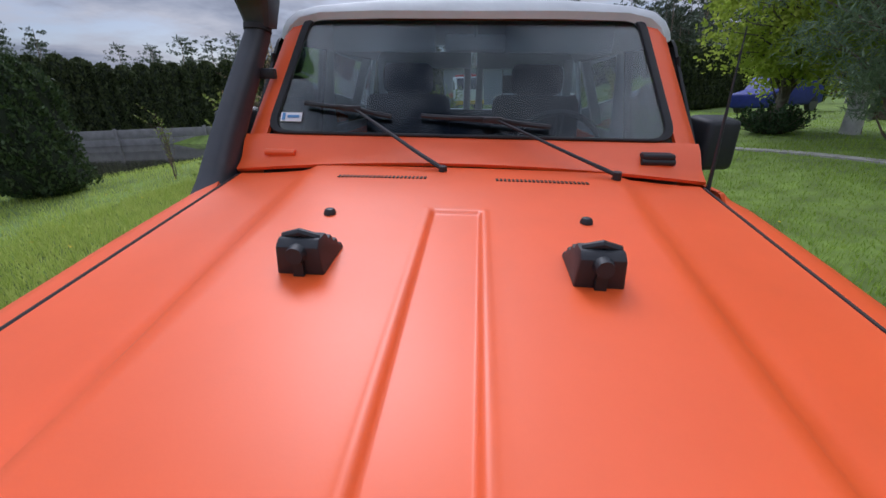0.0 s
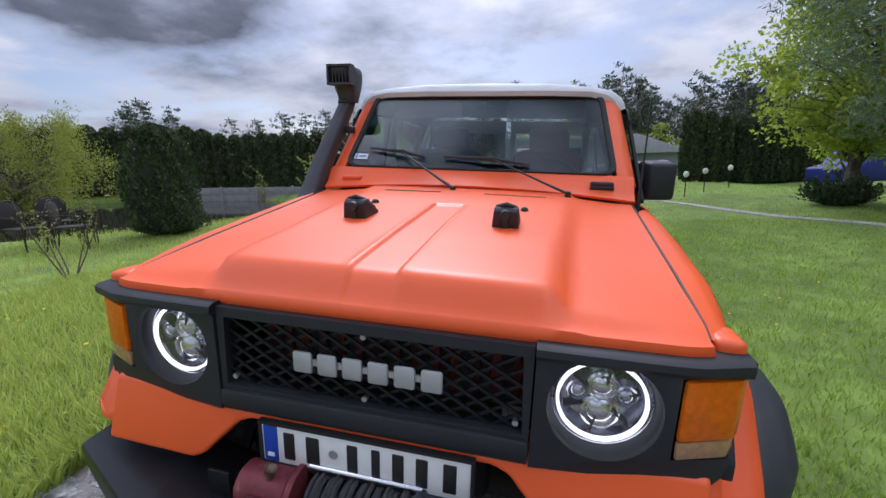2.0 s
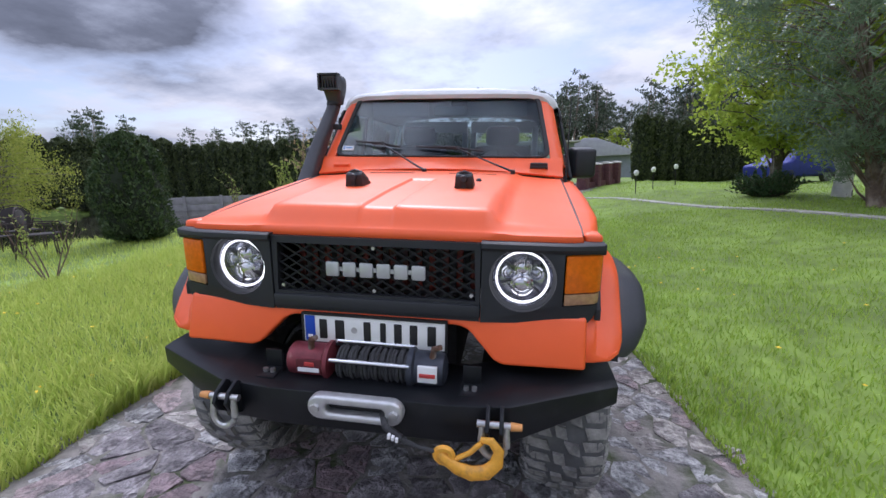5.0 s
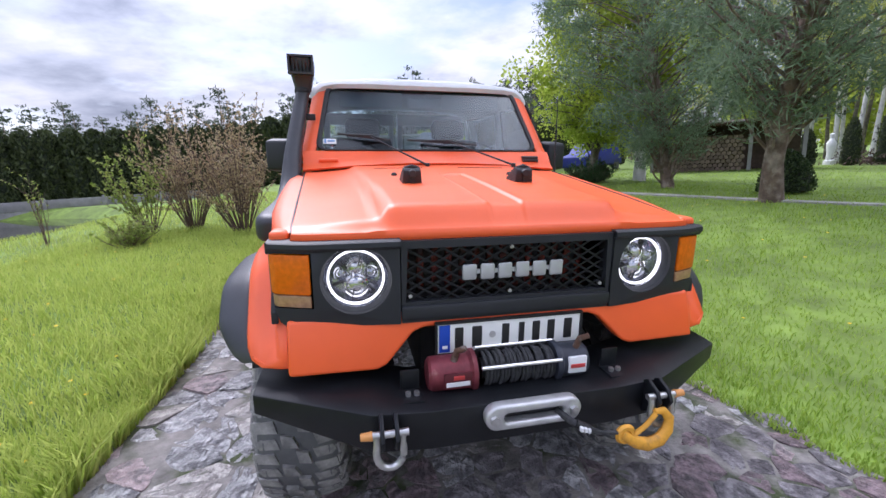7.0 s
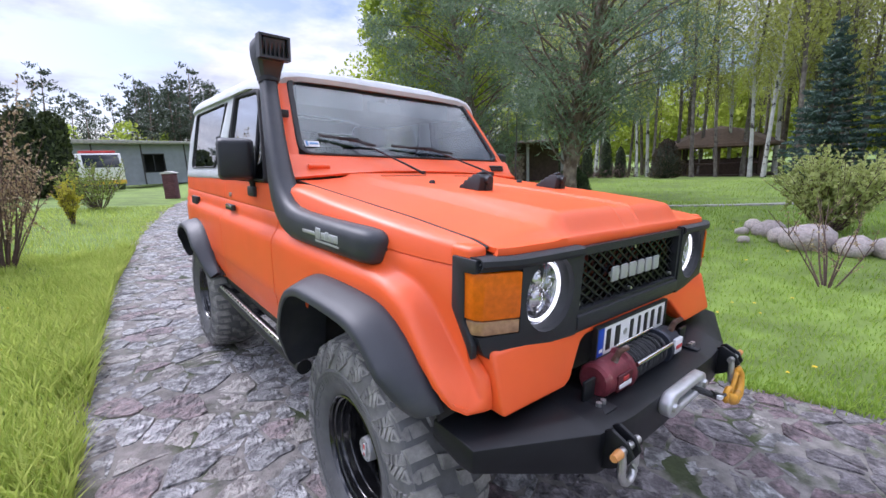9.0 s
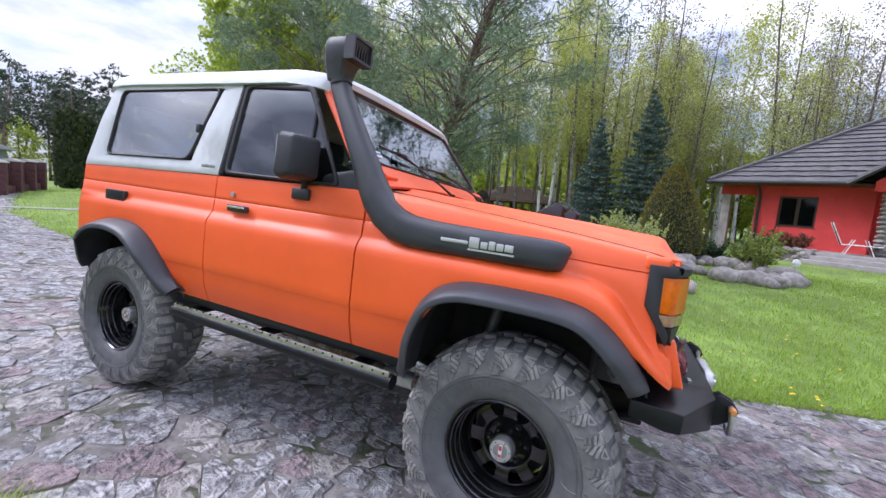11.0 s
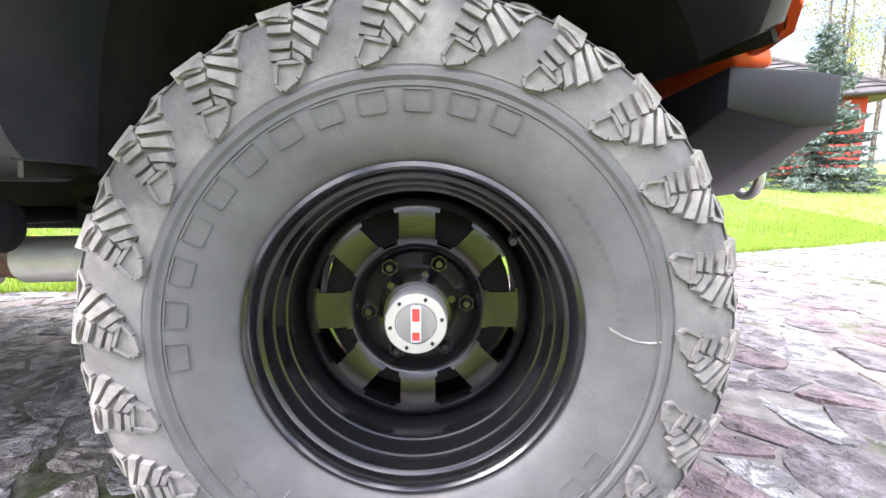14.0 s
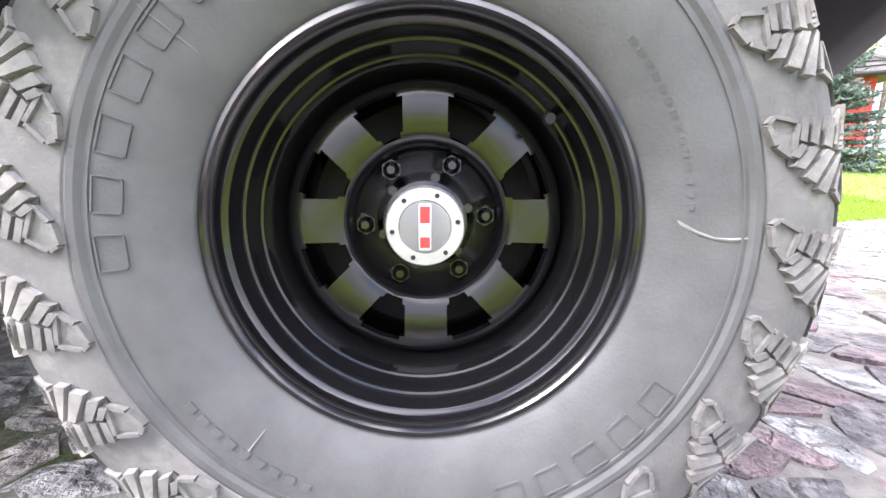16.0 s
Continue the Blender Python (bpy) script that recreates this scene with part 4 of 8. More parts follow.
hk = [(0.270, -0.322, 0.596), (0.295, -0.326, 0.578), (0.325, -0.328, 0.560), (0.365, -0.328, 0.548), (0.408, -0.326, 0.556), (0.436, -0.322, 0.585), (0.440, -0.318, 0.622), (0.418, -0.314, 0.648), (0.388, -0.314, 0.650)]
hook = part("winch_hook", tube(bmesh.new(), hk, [0.016, 0.017, 0.020, 0.023, 0.023, 0.020, 0.016, 0.013, 0.009], 12, flat=0.75, side=(0, 1, 0)), HOOK, car, "yellow painted steel winch hook")
part("hook_eye", lathe(bmesh.new(), [(0.028, -0.009), (0.034, 0), (0.028, 0.009), (0.017, 0.009), (0.012, 0), (0.017, -0.009)], 20, Matrix.Translation((0.285, -0.322, 0.592)) @ Matrix.Rotation(radians(90), 4, "X"), True), HOOK, hook)
part("safety_latch", tube(bmesh.new(), [(0.318, -0.322, 0.584), (0.358, -0.318, 0.606), (0.392, -0.316, 0.642)], 0.008, 8), HOOK, hook)

# ---- hood fittings ----
BX = 0.245
for s in (-1, 1):
    z = hood_z(s * 0.245, 0.46)
    bm = bmesh.new()
    prism(bm, [(0.431, z - 0.004), (0.426, z + 0.048), (0.438, z + 0.060), (0.472, z + 0.060), (0.481, z + 0.046), (0.494, z + 0.050), (0.502, z + 0.034), (0.516, z + 0.036), (0.524, z + 0.020), (0.538, z + 0.018), (0.546, z + 0.004)], "x", s * BX - 0.036, s * BX + 0.036, 0.004)
    for v in bm.verts:
        f = 1 + 0.12 * (z + 0.05 - v.co.z) / 0.05
        v.co.x = s * BX + (v.co.x - s * BX) * f
    lt = part("hood_buffer", bm, PLASTIC, hood, "ribbed black rubber bonnet buffer", sharp=0.4)
    part("buffer_knob", cyl(bmesh.new(), (s * BX, 0.428, z + 0.038), (s * BX, 0.412, z + 0.038), 0.017, 0.014, seg=16), PLASTIC, hood)
    part("buffer_groove", box(bmesh.new(), s * BX - 0.009, s * BX + 0.009, 0.422, 0.430, z - 0.002, z + 0.024), INK, hood)
    part("buffer_ear", tube(bmesh.new(), [(s * BX - 0.03, 0.451, z + 0.058), (s * BX, 0.446, z + 0.068), (s * BX + 0.03, 0.451, z + 0.058)], 0.007, 8), PLASTIC, hood)
    z = hood_z(s * 0.288, 0.712)
    part("washer_nozzle", lathe(bmesh.new(), [(0.014, 0), (0.014, 0.006), (0.010, 0.013), (0.001, 0.016)], 14, Matrix.Translation((s * 0.288, 0.712, z - 0.001))), PLASTIC, hood)
    hinge = part("screen_hinge", box(bmesh.new(), s * 0.60 - 0.042, s * 0.60 + 0.042, 1.155, 1.200, 1.350, 1.382, 0.006), ORANGE, car)
    part("hinge_knuckle", cyl(bmesh.new(), (s * 0.60 - 0.05, 1.160, 1.378), (s * 0.60 + 0.05, 1.160, 1.378), 0.011, seg=12), ORANGE if s < 0 else PLASTIC, hinge)
    if s > 0:
        part("hinge_cap", box(bmesh.new(), 0.55, 0.65, 1.150, 1.196, 1.384, 1.404, 0.009), PLASTIC, hinge)
# wipers
for pivot, mid, a, b in (((-0.058, 1.066), 0.60, (-0.545, 0.225), (-0.245, 0.135)), ((0.452, 1.050), 0.60, (-0.145, 0.145), (0.275, 0.080))):
    pz = 1.342
    A, B = screen(a[0], a[0], a[1], 0.022), screen(b[0], b[0], b[1], 0.022)
    M = A.lerp(B, 0.56)
    piv = Vector((pivot[0], pivot[1] + 0.015, pz))
    wiper = part("wiper", tube(bmesh.new(), [piv + Vector((0, 0, 0.012)), piv.lerp(M, 0.25) + Vector((0, -0.012, 0.012)), M + Vector((0, -0.01, 0.012))], [0.011, 0.009, 0.006], 8, flat=0.6, side=(0, 0, 1)), PLASTIC, car, "black windscreen wiper")
    part("wiper_pivot", cyl(bmesh.new(), piv - Vector((0, 0, 0.02)), piv + Vector((0, -0.006, 0.022)), 0.015, 0.012, seg=14), PLASTIC, wiper)
    part("wiper_blade", tube(bmesh.new(), [A, A.lerp(B, 0.33) + Vector((0, -0.004, 0.003)), A.lerp(B, 0.66) + Vector((0, -0.004, 0.003)), B], 0.0055, 6, flat=1.6, side=(0, 0.61, 0.79)), INK, wiper)
    part("blade_bow", tube(bmesh.new(), [A.lerp(B, 0.15), M + Vector((0, -0.012, 0.012)), A.lerp(B, 0.88)], 0.0055, 6), PLASTIC, wiper)
    part("blade_clip", box(bmesh.new(), M.x - 0.03, M.x + 0.03, M.y - 0.022, M.y - 0.002, M.z - 0.002, M.z + 0.016, 0.003), PLASTIC, wiper)
# sticker inside the glass
sp = screen(-0.590, -0.590, 0.13, -0.004)
stick = part("windscreen_sticker", box(bmesh.new(), -0.036, 0.036, -0.001, 0.001, -0.017, 0.017, m=Matrix.Translation(sp + Vector((0, -0.0115, 0.009))) @ Matrix.Rotation(radians(-37.7), 4, "X")), WHITE, car, "white registration sticker")
part("sticker_bar", box(bmesh.new(), -0.030, -0.020, -0.0015, 0.0015, -0.013, 0.013, m=Matrix.Translation(sp + Vector((0, -0.014, 0.011))) @ Matrix.Rotation(radians(-37.7), 4, "X")), BLUEINK, stick)
part("sticker_bar", box(bmesh.new(), -0.012, 0.028, -0.0015, 0.0015, -0.004, 0.005, m=Matrix.Translation(sp + Vector((0, -0.014, 0.011))) @ Matrix.Rotation(radians(-37.7), 4, "X")), BLUEINK, stick)
part("antenna", tube(bmesh.new(), [(0.752, 1.13, 1.24), (0.752, 1.13, 1.33), (0.756, 1.15, 1.75)], [0.010, 0.006, 0.002], 8), PLASTIC, car)

# ---- snorkel ----
def snorkel_ring(c, along, half_y, half_z, n=20, power=3.4):
    """A rounded-box ring round c; along lies in the y, z plane."""
    d = Vector(along).normalized()
    up = Vector((1, 0, 0)).cross(d)
    out = []
    for k in range(n):
        a = 2 * math.pi * k / n
        ca, sa = math.cos(a), math.sin(a)
        q = (abs(ca) ** power + abs(sa) ** power) ** (-1 / power)
        out.append(Vector(c) + Vector((1, 0, 0)) * half_y * q * ca + up * half_z * q * sa)
    return out


def skin_rings(bm, rings, caps=True):
    vs = [[bm.verts.new(p) for p in r] for r in rings]
    for a, b in zip(vs, vs[1:]):
        for i in range(len(a)):
            j = (i + 1) % len(a)
            bm.faces.new((a[i], a[j], b[j], b[i]))
    if caps:
        bm.faces.new(vs[0][::-1])
        bm.faces.new(vs[-1])
    bmesh.ops.recalc_face_normals(bm, faces=bm.faces[:])
    return bm


line = [(-0.778, 0.305, 1.144, 0.020, 0.028), (-0.780, 0.312, 1.146, 0.040, 0.042), (-0.786, 0.333, 1.149, 0.052, 0.050), (-0.790, 0.375, 1.150, 0.056, 0.0535), (-0.792, 0.60, 1.151, 0.056, 0.056), (-0.794, 0.80, 1.154, 0.056, 0.060), (-0.796, 0.90, 1.160, 0.055, 0.064),
        (-0.796, 0.97, 1.178, 0.054, 0.067), (-0.795, 1.03, 1.215, 0.052, 0.066), (-0.793, 1.08, 1.266, 0.050, 0.063), (-0.790, 1.125, 1.333, 0.047, 0.058), (-0.783, 1.172, 1.412, 0.043, 0.053), (-0.766, 1.252, 1.535, 0.040, 0.047), (-0.747, 1.335, 1.662, 0.037, 0.043), (-0.735, 1.380, 1.732, 0.036, 0.041), (-0.732, 1.392, 1.758, 0.036, 0.041)]
rings = []
for i, (x, y, z, hx_, hz_) in enumerate(line):
    a, b = line[max(i - 1, 0)], line[min(i + 1, len(line) - 1)]
    rings.append(snorkel_ring((x, y, z), (0, b[1] - a[1], b[2] - a[2]), hx_, hz_))
snorkel = part("snorkel", skin_rings(bmesh.new(), rings), FLARE, car, "matt black raised air intake", sharp=0.8)
part("clamp", skin_rings(bmesh.new(), [snorkel_ring((-0.732, 1.386 + k * 0.002, 1.752 + k * 0.009), (0, 0.2, 1), 0.043, 0.046, power=2.4) for k in (0, 1, 2)]), RUBBER, snorkel)
HEAD = -0.726
head = [(1.392, 1.765, 0.043, 0.045), (1.392, 1.80, 0.050, 0.052), (1.388, 1.84, 0.060, 0.062), (1.380, 1.87, 0.066, 0.074), (1.372, 1.90, 0.068, 0.082), (1.368, 1.925, 0.066, 0.084), (1.368, 1.938, 0.058, 0.076)]
part("intake_head", skin_rings(bmesh.new(), [snorkel_ring((HEAD, y + 0.012, z), (0, 0, 1), a, b, power=5) for y, z, a, b in head]), FLARE, snorkel, "square ram head facing forward")
bm = bmesh.new()
plate_holes(bm, [(HEAD - 0.068, 1.842), (HEAD + 0.068, 1.842), (HEAD + 0.068, 1.942), (HEAD - 0.068, 1.942)], [[(HEAD - 0.057, 1.853), (HEAD + 0.057, 1.853), (HEAD + 0.057, 1.932), (HEAD - 0.057, 1.932)]], 1.290, 1.34)
part("mouth_frame", bm, FLARE, snorkel)
part("mouth_dark", box(bmesh.new(), HEAD - 0.058, HEAD + 0.058, 1.318, 1.328, 1.852, 1.933), INK, snorkel)
for k in range(5):
    x = HEAD - 0.057 + 0.019 * (k + 1)
    part("mouth_bar", box(bmesh.new(), x - 0.003, x + 0.003, 1.298, 1.320, 1.852, 1.933), PLASTIC, snorkel)
part("pillar_bracket", box(bmesh.new(), -0.745, -0.665, 1.325, 1.350, 1.60, 1.635, 0.004), PLASTIC, snorkel)
# badge in plain light bars
for y0, y1, z0, z1 in ((0.672, 0.780, 1.146, 1.160), (0.630, 0.668, 1.137, 1.176), (0.598, 0.624, 1.139, 1.164), (0.570, 0.594, 1.139, 1.170), (0.540, 0.566, 1.140, 1.166), (0.505, 0.536, 1.141, 1.166)):
    part("badge_bar", box(bmesh.new(), -0.8505, -0.842, y0 - 0.025, y1 - 0.025, z0, z1, 0.003), SILVER, snorkel)
part("badge_line", box(bmesh.new(), -0.8495, -0.842, 0.475, 0.645, 1.128, 1.134), SILVER, snorkel)

# ---- mirrors, handles, vents ----
for s in (-1, 1):
    bm = box(bmesh.new(), -0.080, 0.080, -0.075, 0.04, -0.098, 0.098, 0.024, 3)
    for v in bm.verts:
        if v.co.y < 0:
            v.co.x *= 0.86
            v.co.z *= 0.90
    m = Matrix.Translation((s * 0.880, 1.455, 1.402)) @ Matrix.Rotation(radians(s * 16), 4, "Z")
    mir = part("wing_mirror", bm, PLASTIC, car, "square black wing mirror on an arm", m=m)
    part("mirror_glass", box(bmesh.new(), -0.075, 0.075, 0.039, 0.043, -0.08, 0.08), CHROME, mir)
    part("mirror_arm", tube(bmesh.new(), [(s * 0.800, 1.475, 1.262), (s * 0.812, 1.465, 1.30), (s * 0.84, 1.455, 1.335)], [0.016, 0.014, 0.014], 10), PLASTIC, car)
    part("mirror_foot", box(bmesh.new(), s * 0.806 - 0.014, s * 0.806 + 0.014, 1.43, 1.53, 1.225, 1.275, 0.008), PLASTIC, car)
    door = door_r if s < 0 else door_l
    hd = part("door_handle", box(bmesh.new(), s * 0.826 - 0.012, s * 0.826 + 0.012, 1.782, 1.912, 1.126, 1.158, 0.006), PLASTIC, door)
    part("handle_pull", box(bmesh.new(), s * 0.836 - 0.006, s * 0.836 + 0.006, 1.792, 1.904, 1.142, 1.154, 0.004), CHROME, door)
    part("door_lock", cyl(bmesh.new(), (s * 0.800, 1.912, 1.207), (s * 0.812, 1.912, 1.207), 0.013, seg=16), STEEL, door)
    vent = part("side_vent", box(bmesh.new(), s * 0.822 - 0.012, s * 0.822 + 0.012, 2.760, 2.945, 1.082, 1.140, 0.005), PLASTIC, car)
    for k in range(4):
        part("louvre", box(bmesh.new(), s * 0.834 - 0.004, s * 0.834 + 0.004, 2.785, 2.920, 1.092 + k * 0.012, 1.097 + k * 0.012), INK, vent)
    part("tail_lamp", box(bmesh.new(), s * 0.76 - 0.04, s * 0.76 + 0.04, 3.235, 3.265, 0.95, 1.13, 0.01), REDINK, car)

# ---- flares and wheel housings ----
FL_F = [(0.004, 0.785), (0.022, 0.820), (0.070, 0.885), (0.132, 0.947), (0.200, 0.992), (0.275, 1.012), (0.40, 1.019), (0.57, 1.017), (0.66, 1.005), (0.738, 0.972), (0.795, 0.915), (0.830, 0.84), (0.852, 0.75), (0.864, 0.66), (0.868, 0.62)]
FL_R = [(2.215, 0.685), (2.30, 0.745), (2.40, 0.845), (2.51, 0.925), (2.62, 0.968), (2.76, 0.980), (2.90, 0.962), (3.01, 0.905), (3.075, 0.83), (3.10, 0.72), (3.105, 0.66)]


def smooth_line(pts, n=4):
    out = []
    for i in range(len(pts) - 1):
        p0, p1, p2, p3 = (Vector(pts[max(0, min(len(pts) - 1, i + k))]) for k in (-1, 0, 1, 2))
        for j in range(n):
            t = j / n
            out.append(0.5 * ((2 * p1) + (p2 - p0) * t + (2 * p0 - 5 * p1 + 4 * p2 - p3) * t * t + (3 * p1 - p0 - 3 * p2 + p3) * t ** 3))
    return out + [Vector(pts[-1])]


for s in (-1, 1):
    for pts, cen, nm in ((FL_F, (0.43, 0.60), "front_flare"), (FL_R, (2.68, 0.58), "rear_flare")):
        line2 = smooth_line(pts)
        rows = []
        for i, p in enumerate(line2):
            d = (line2[min(i + 1, len(line2) - 1)] - line2[max(i - 1, 0)]).normalized()
            nrm = Vector((-d.y, d.x))
            if nrm.dot(p - Vector(cen)) < 0:
                nrm = -nrm
            base = piece(p.x, RIDGE)
            taper = min(1.0, 0.40 + 0.60 * min(i, len(line2) - 1 - i) / 9)
            sec = ((base - 0.012, 0.000), (base + 0.004, 0.004), (base + 0.030 * taper, -0.003), (base + 0.068 * taper, -0.017), (base + 0.096 * taper, -0.030), (base + 0.103 * taper, -0.040), (base + 0.103 * taper, -0.056), (base + 0.098 * taper, -0.060), (base + 0.090 * taper, -0.052), (base - 0.02, -0.030), (base - 0.10, -0.028))
            rows.append([(s * x, p.x + nrm.x * h, p.y + nrm.y * h) for x, h in sec])
        bm = sheet(bmesh.new(), rows, flip=s > 0)
        bmesh.ops.recalc_face_normals(bm, faces=bm.faces[:])
        solid(bm, 0.004)
        part(nm, bm, FLARE, car, "black plastic wheel arch flare", sharp=0.7)
        # housing
        bm = sheet(bmesh.new(), [[(s * 0.82, p.x, p.y - 0.02), (s * 0.38, p.x, p.y + 0.02)] for p in line2])
        vs = [bm.verts.new((s * 0.38, p.x, p.y + 0.02)) for p in line2]
        bm.faces.new(vs)
        solid(bm, 0.006)
        part("wheel_housing", bm, DARK, car, "")
    part("sill", box(bmesh.new(), min(s * 0.70, s * 0.785), max(s * 0.70, s * 0.785), 0.89, 2.25, 0.60, 0.655, 0.012), BLACK, car)
    step = part("step_tube", tube(bmesh.new(), [(s * 0.81, 0.90, 0.548), (s * 0.81, 2.27, 0.556)], 0.032, 18), BLACK, car, "black side step with a riveted bright strip")
    part("step_strip", box(bmesh.new(), s * 0.826 - 0.006, s * 0.826 + 0.006, 0.91, 2.25, 0.566, 0.596, 0.003), STEEL, step)
    for k in range(26):
        y = 0.935 + k * 0.0515
        part("rivet", cyl(bmesh.new(), (s * 0.830, y, 0.583 + 0.014 * (y - 0.935)), (s * 0.8365, y, 0.583 + 0.014 * (y - 0.935)), 0.0055, 0.004, seg=8), DARK, step)
    for y in (1.12, 1.70, 2.22):
        part("step_bracket", box(bmesh.new(), min(s * 0.45, s * 0.80), max(s * 0.45, s * 0.80), y - 0.03, y + 0.03, 0.535, 0.565, 0.005), BLACK, step)
    part("frame_rail", box(bmesh.new(), s * 0.40 - 0.04, s * 0.40 + 0.04, -0.02, 3.30, 0.52, 0.64, 0.01), DARK, car)
    part("leaf_spring", tube(bmesh.new(), [(s * 0.47, -0.02, 0.58), (s * 0.47, 0.25, 0.50), (s * 0.47, 0.47, 0.47), (s * 0.47, 0.75, 0.50), (s * 0.47, 1.05, 0.57)], 0.03, 8, flat=0.5, side=(0, 0, 1)), DARK, car)
    part("shock_absorber", cyl(bmesh.new(), (s * 0.56, 0.66, 0.50), (s * 0.52, 0.58, 0.93), 0.026, seg=14), material("shock_grey", (0.12, 0.12, 0.125), 0.4, 0.4, vary=0.3, scale=20), car)
for y in (0.433, 2.745):
    part("axle", tube(bmesh.new(), [(-0.62, y, 0.42), (-0.12, y, 0.42), (0.05, y, 0.42), (0.2, y, 0.42), (0.62, y, 0.42)], [0.05, 0.05, 0.13, 0.06, 0.05], 16), DARK, car)
part("engine_block", box(bmesh.new(), -0.26, 0.26, 0.20, 1.0, 0.52, 1.02, 0.03), DARK, car)
part("exhaust_pipe", tube(bmesh.new(), [(-0.50, 0.72, 0.50), (-0.60, 0.82, 0.485), (-0.60, 1.05, 0.48), (-0.50, 1.3, 0.48), (-0.45, 3.0, 0.52)], 0.032, 14), RUST, car, "rusty exhaust pipe")
part("flex_sleeve", tube(bmesh.new(), [(-0.60, 0.90, 0.483), (-0.595, 1.06, 0.480)], 0.038, 16), ALU, car)

# ---- cabin ----
part("dashboard", prism(bmesh.new(), [(1.20, 1.12), (1.21, 1.37), (1.30, 1.392), (1.46, 1.36), (1.50, 1.28), (1.44, 1.10)], "x", -0.70, 0.70, 0.02, 3), DASH, car, "grey vinyl dashboard")
wheel_c = Matrix.Translation((0.36, 1.62, 1.335)) @ Matrix.Rotation(radians(-62), 4, "X")
sw = part("steering_wheel", lathe(bmesh.new(), [(0.190, 0.013 * 0), (0.186, 0.012), (0.176, 0.014), (0.168, 0.006), (0.168, -0.006), (0.176, -0.013), (0.186, -0.011)], 40, wheel_c, True), PLASTIC, car, "black steering wheel")
for a in (0.3, math.pi - 0.3, math.pi * 1.5):
    part("spoke", tube(bmesh.new(), [wheel_c @ Vector((0, 0, -0.02)), wheel_c @ Vector((0.175 * math.cos(a), 0.175 * math.sin(a), 0))], 0.016, 8), PLASTIC, sw)
for s in (-1, 1):
    seat = part("seat", box(bmesh.new(), s * 0.36 - 0.25, s * 0.36 + 0.25, 1.72, 2.22, 0.82, 1.02, 0.06, 3), SEAT, car, "dark cloth front seat")
    part("backrest", box(bmesh.new(), -0.24, 0.24, -0.06, 0.07, 0.0, 0.58, 0.05, 3, m=Matrix.Translation((s * 0.36, 2.22, 0.96)) @ Matrix.Rotation(radians(-12), 4, "X")), SEAT, seat)
    part("headrest", box(bmesh.new(), -0.14, 0.14, -0.05, 0.05, 0.0, 0.16, 0.04, 3, m=Matrix.Translation((s * 0.36, 2.34, 1.53)) @ Matrix.Rotation(radians(-8), 4, "X")), SEAT, seat)
part("rear_bench", box(bmesh.new(), -0.55, 0.55, 2.72, 2.84, 0.95, 1.42, 0.05, 3), SEAT, car)
mr = part("interior_mirror", box(bmesh.new(), -0.115, 0.115, -0.012, 0.02, -0.032, 0.032, 0.014, 3, m=Matrix.Translation((0.02, 1.58, 1.735))), LINING, car, "grey interior mirror")
part("mirror_stem", tube(bmesh.new(), [(0.02, 1.58, 1.74), (0.02, 1.56, 1.80)], 0.008, 8), LINING, mr)
part("headliner", sheet(bmesh.new(), [[(x * 0.96, y, z - 0.03) for x, y, z in roof_row(max(y, 1.6))] for y in stations(1.58, 3.07, 8)]), LINING, car)
for s in (-1, 1):
    part("sun_visor", box(bmesh.new(), s * 0.33 - 0.20, s * 0.33 + 0.20, 1.575, 1.60, 1.70, 1.80, 0.01, m=None), LINING, car)

# ---- wheels ----
RT, RS = 0.415, 0.408
wprof = [(0.196, 0.118), (0.203, 0.130), (0.215, 0.141), (0.240, 0.150), (0.272, 0.156), (0.284, 0.156), (0.288, 0.159), (0.294, 0.159), (0.298, 0.156), (0.330, 0.154), (0.350, 0.150), (0.370, 0.143), (0.386, 0.130), (0.397, 0.108), (0.400, 0.06), (0.401, 0.0)]
wprof = wprof + [(r, -h) for r, h in wprof[-2::-1]]
LUGS = 22


def skin_h(r):
    """The outer side's height at a radius of the tyre."""
    return piece(r, [(0.20, 0.128), (0.240, 0.150), (0.272, 0.156), (0.298, 0.156), (0.330, 0.154), (0.350, 0.150), (0.370, 0.143), (0.386, 0.130), (0.397, 0.108), (0.412, 0.10)])


def side_block(bm, loop, lift):
    """A raised piece on the side from (angle, radius) corners."""
    loop = [(a, r if r < 0.295 else 0.295 + (r - 0.295) * 1.10) for a, r in loop]
    lo = [bm.verts.new((r * math.cos(a), r * math.sin(a), skin_h(r) - 0.004)) for a, r in loop]
    ca, cr = sum(a for a, _ in loop) / len(loop), sum(r for _, r in loop) / len(loop)
    up = [bm.verts.new(((lerp(r, cr, 0.08)) * math.cos(lerp(a, ca, 0.08)), lerp(r, cr, 0.08) * math.sin(lerp(a, ca, 0.08)), skin_h(r) + lift)) for a, r in loop]
    fs = [bm.faces.new(up)]
    for i in range(len(lo)):
        j = (i + 1) % len(lo)
        fs.append(bm.faces.new((lo[i], lo[j], up[j], up[i])))
    bmesh.ops.recalc_face_normals(bm, faces=fs)


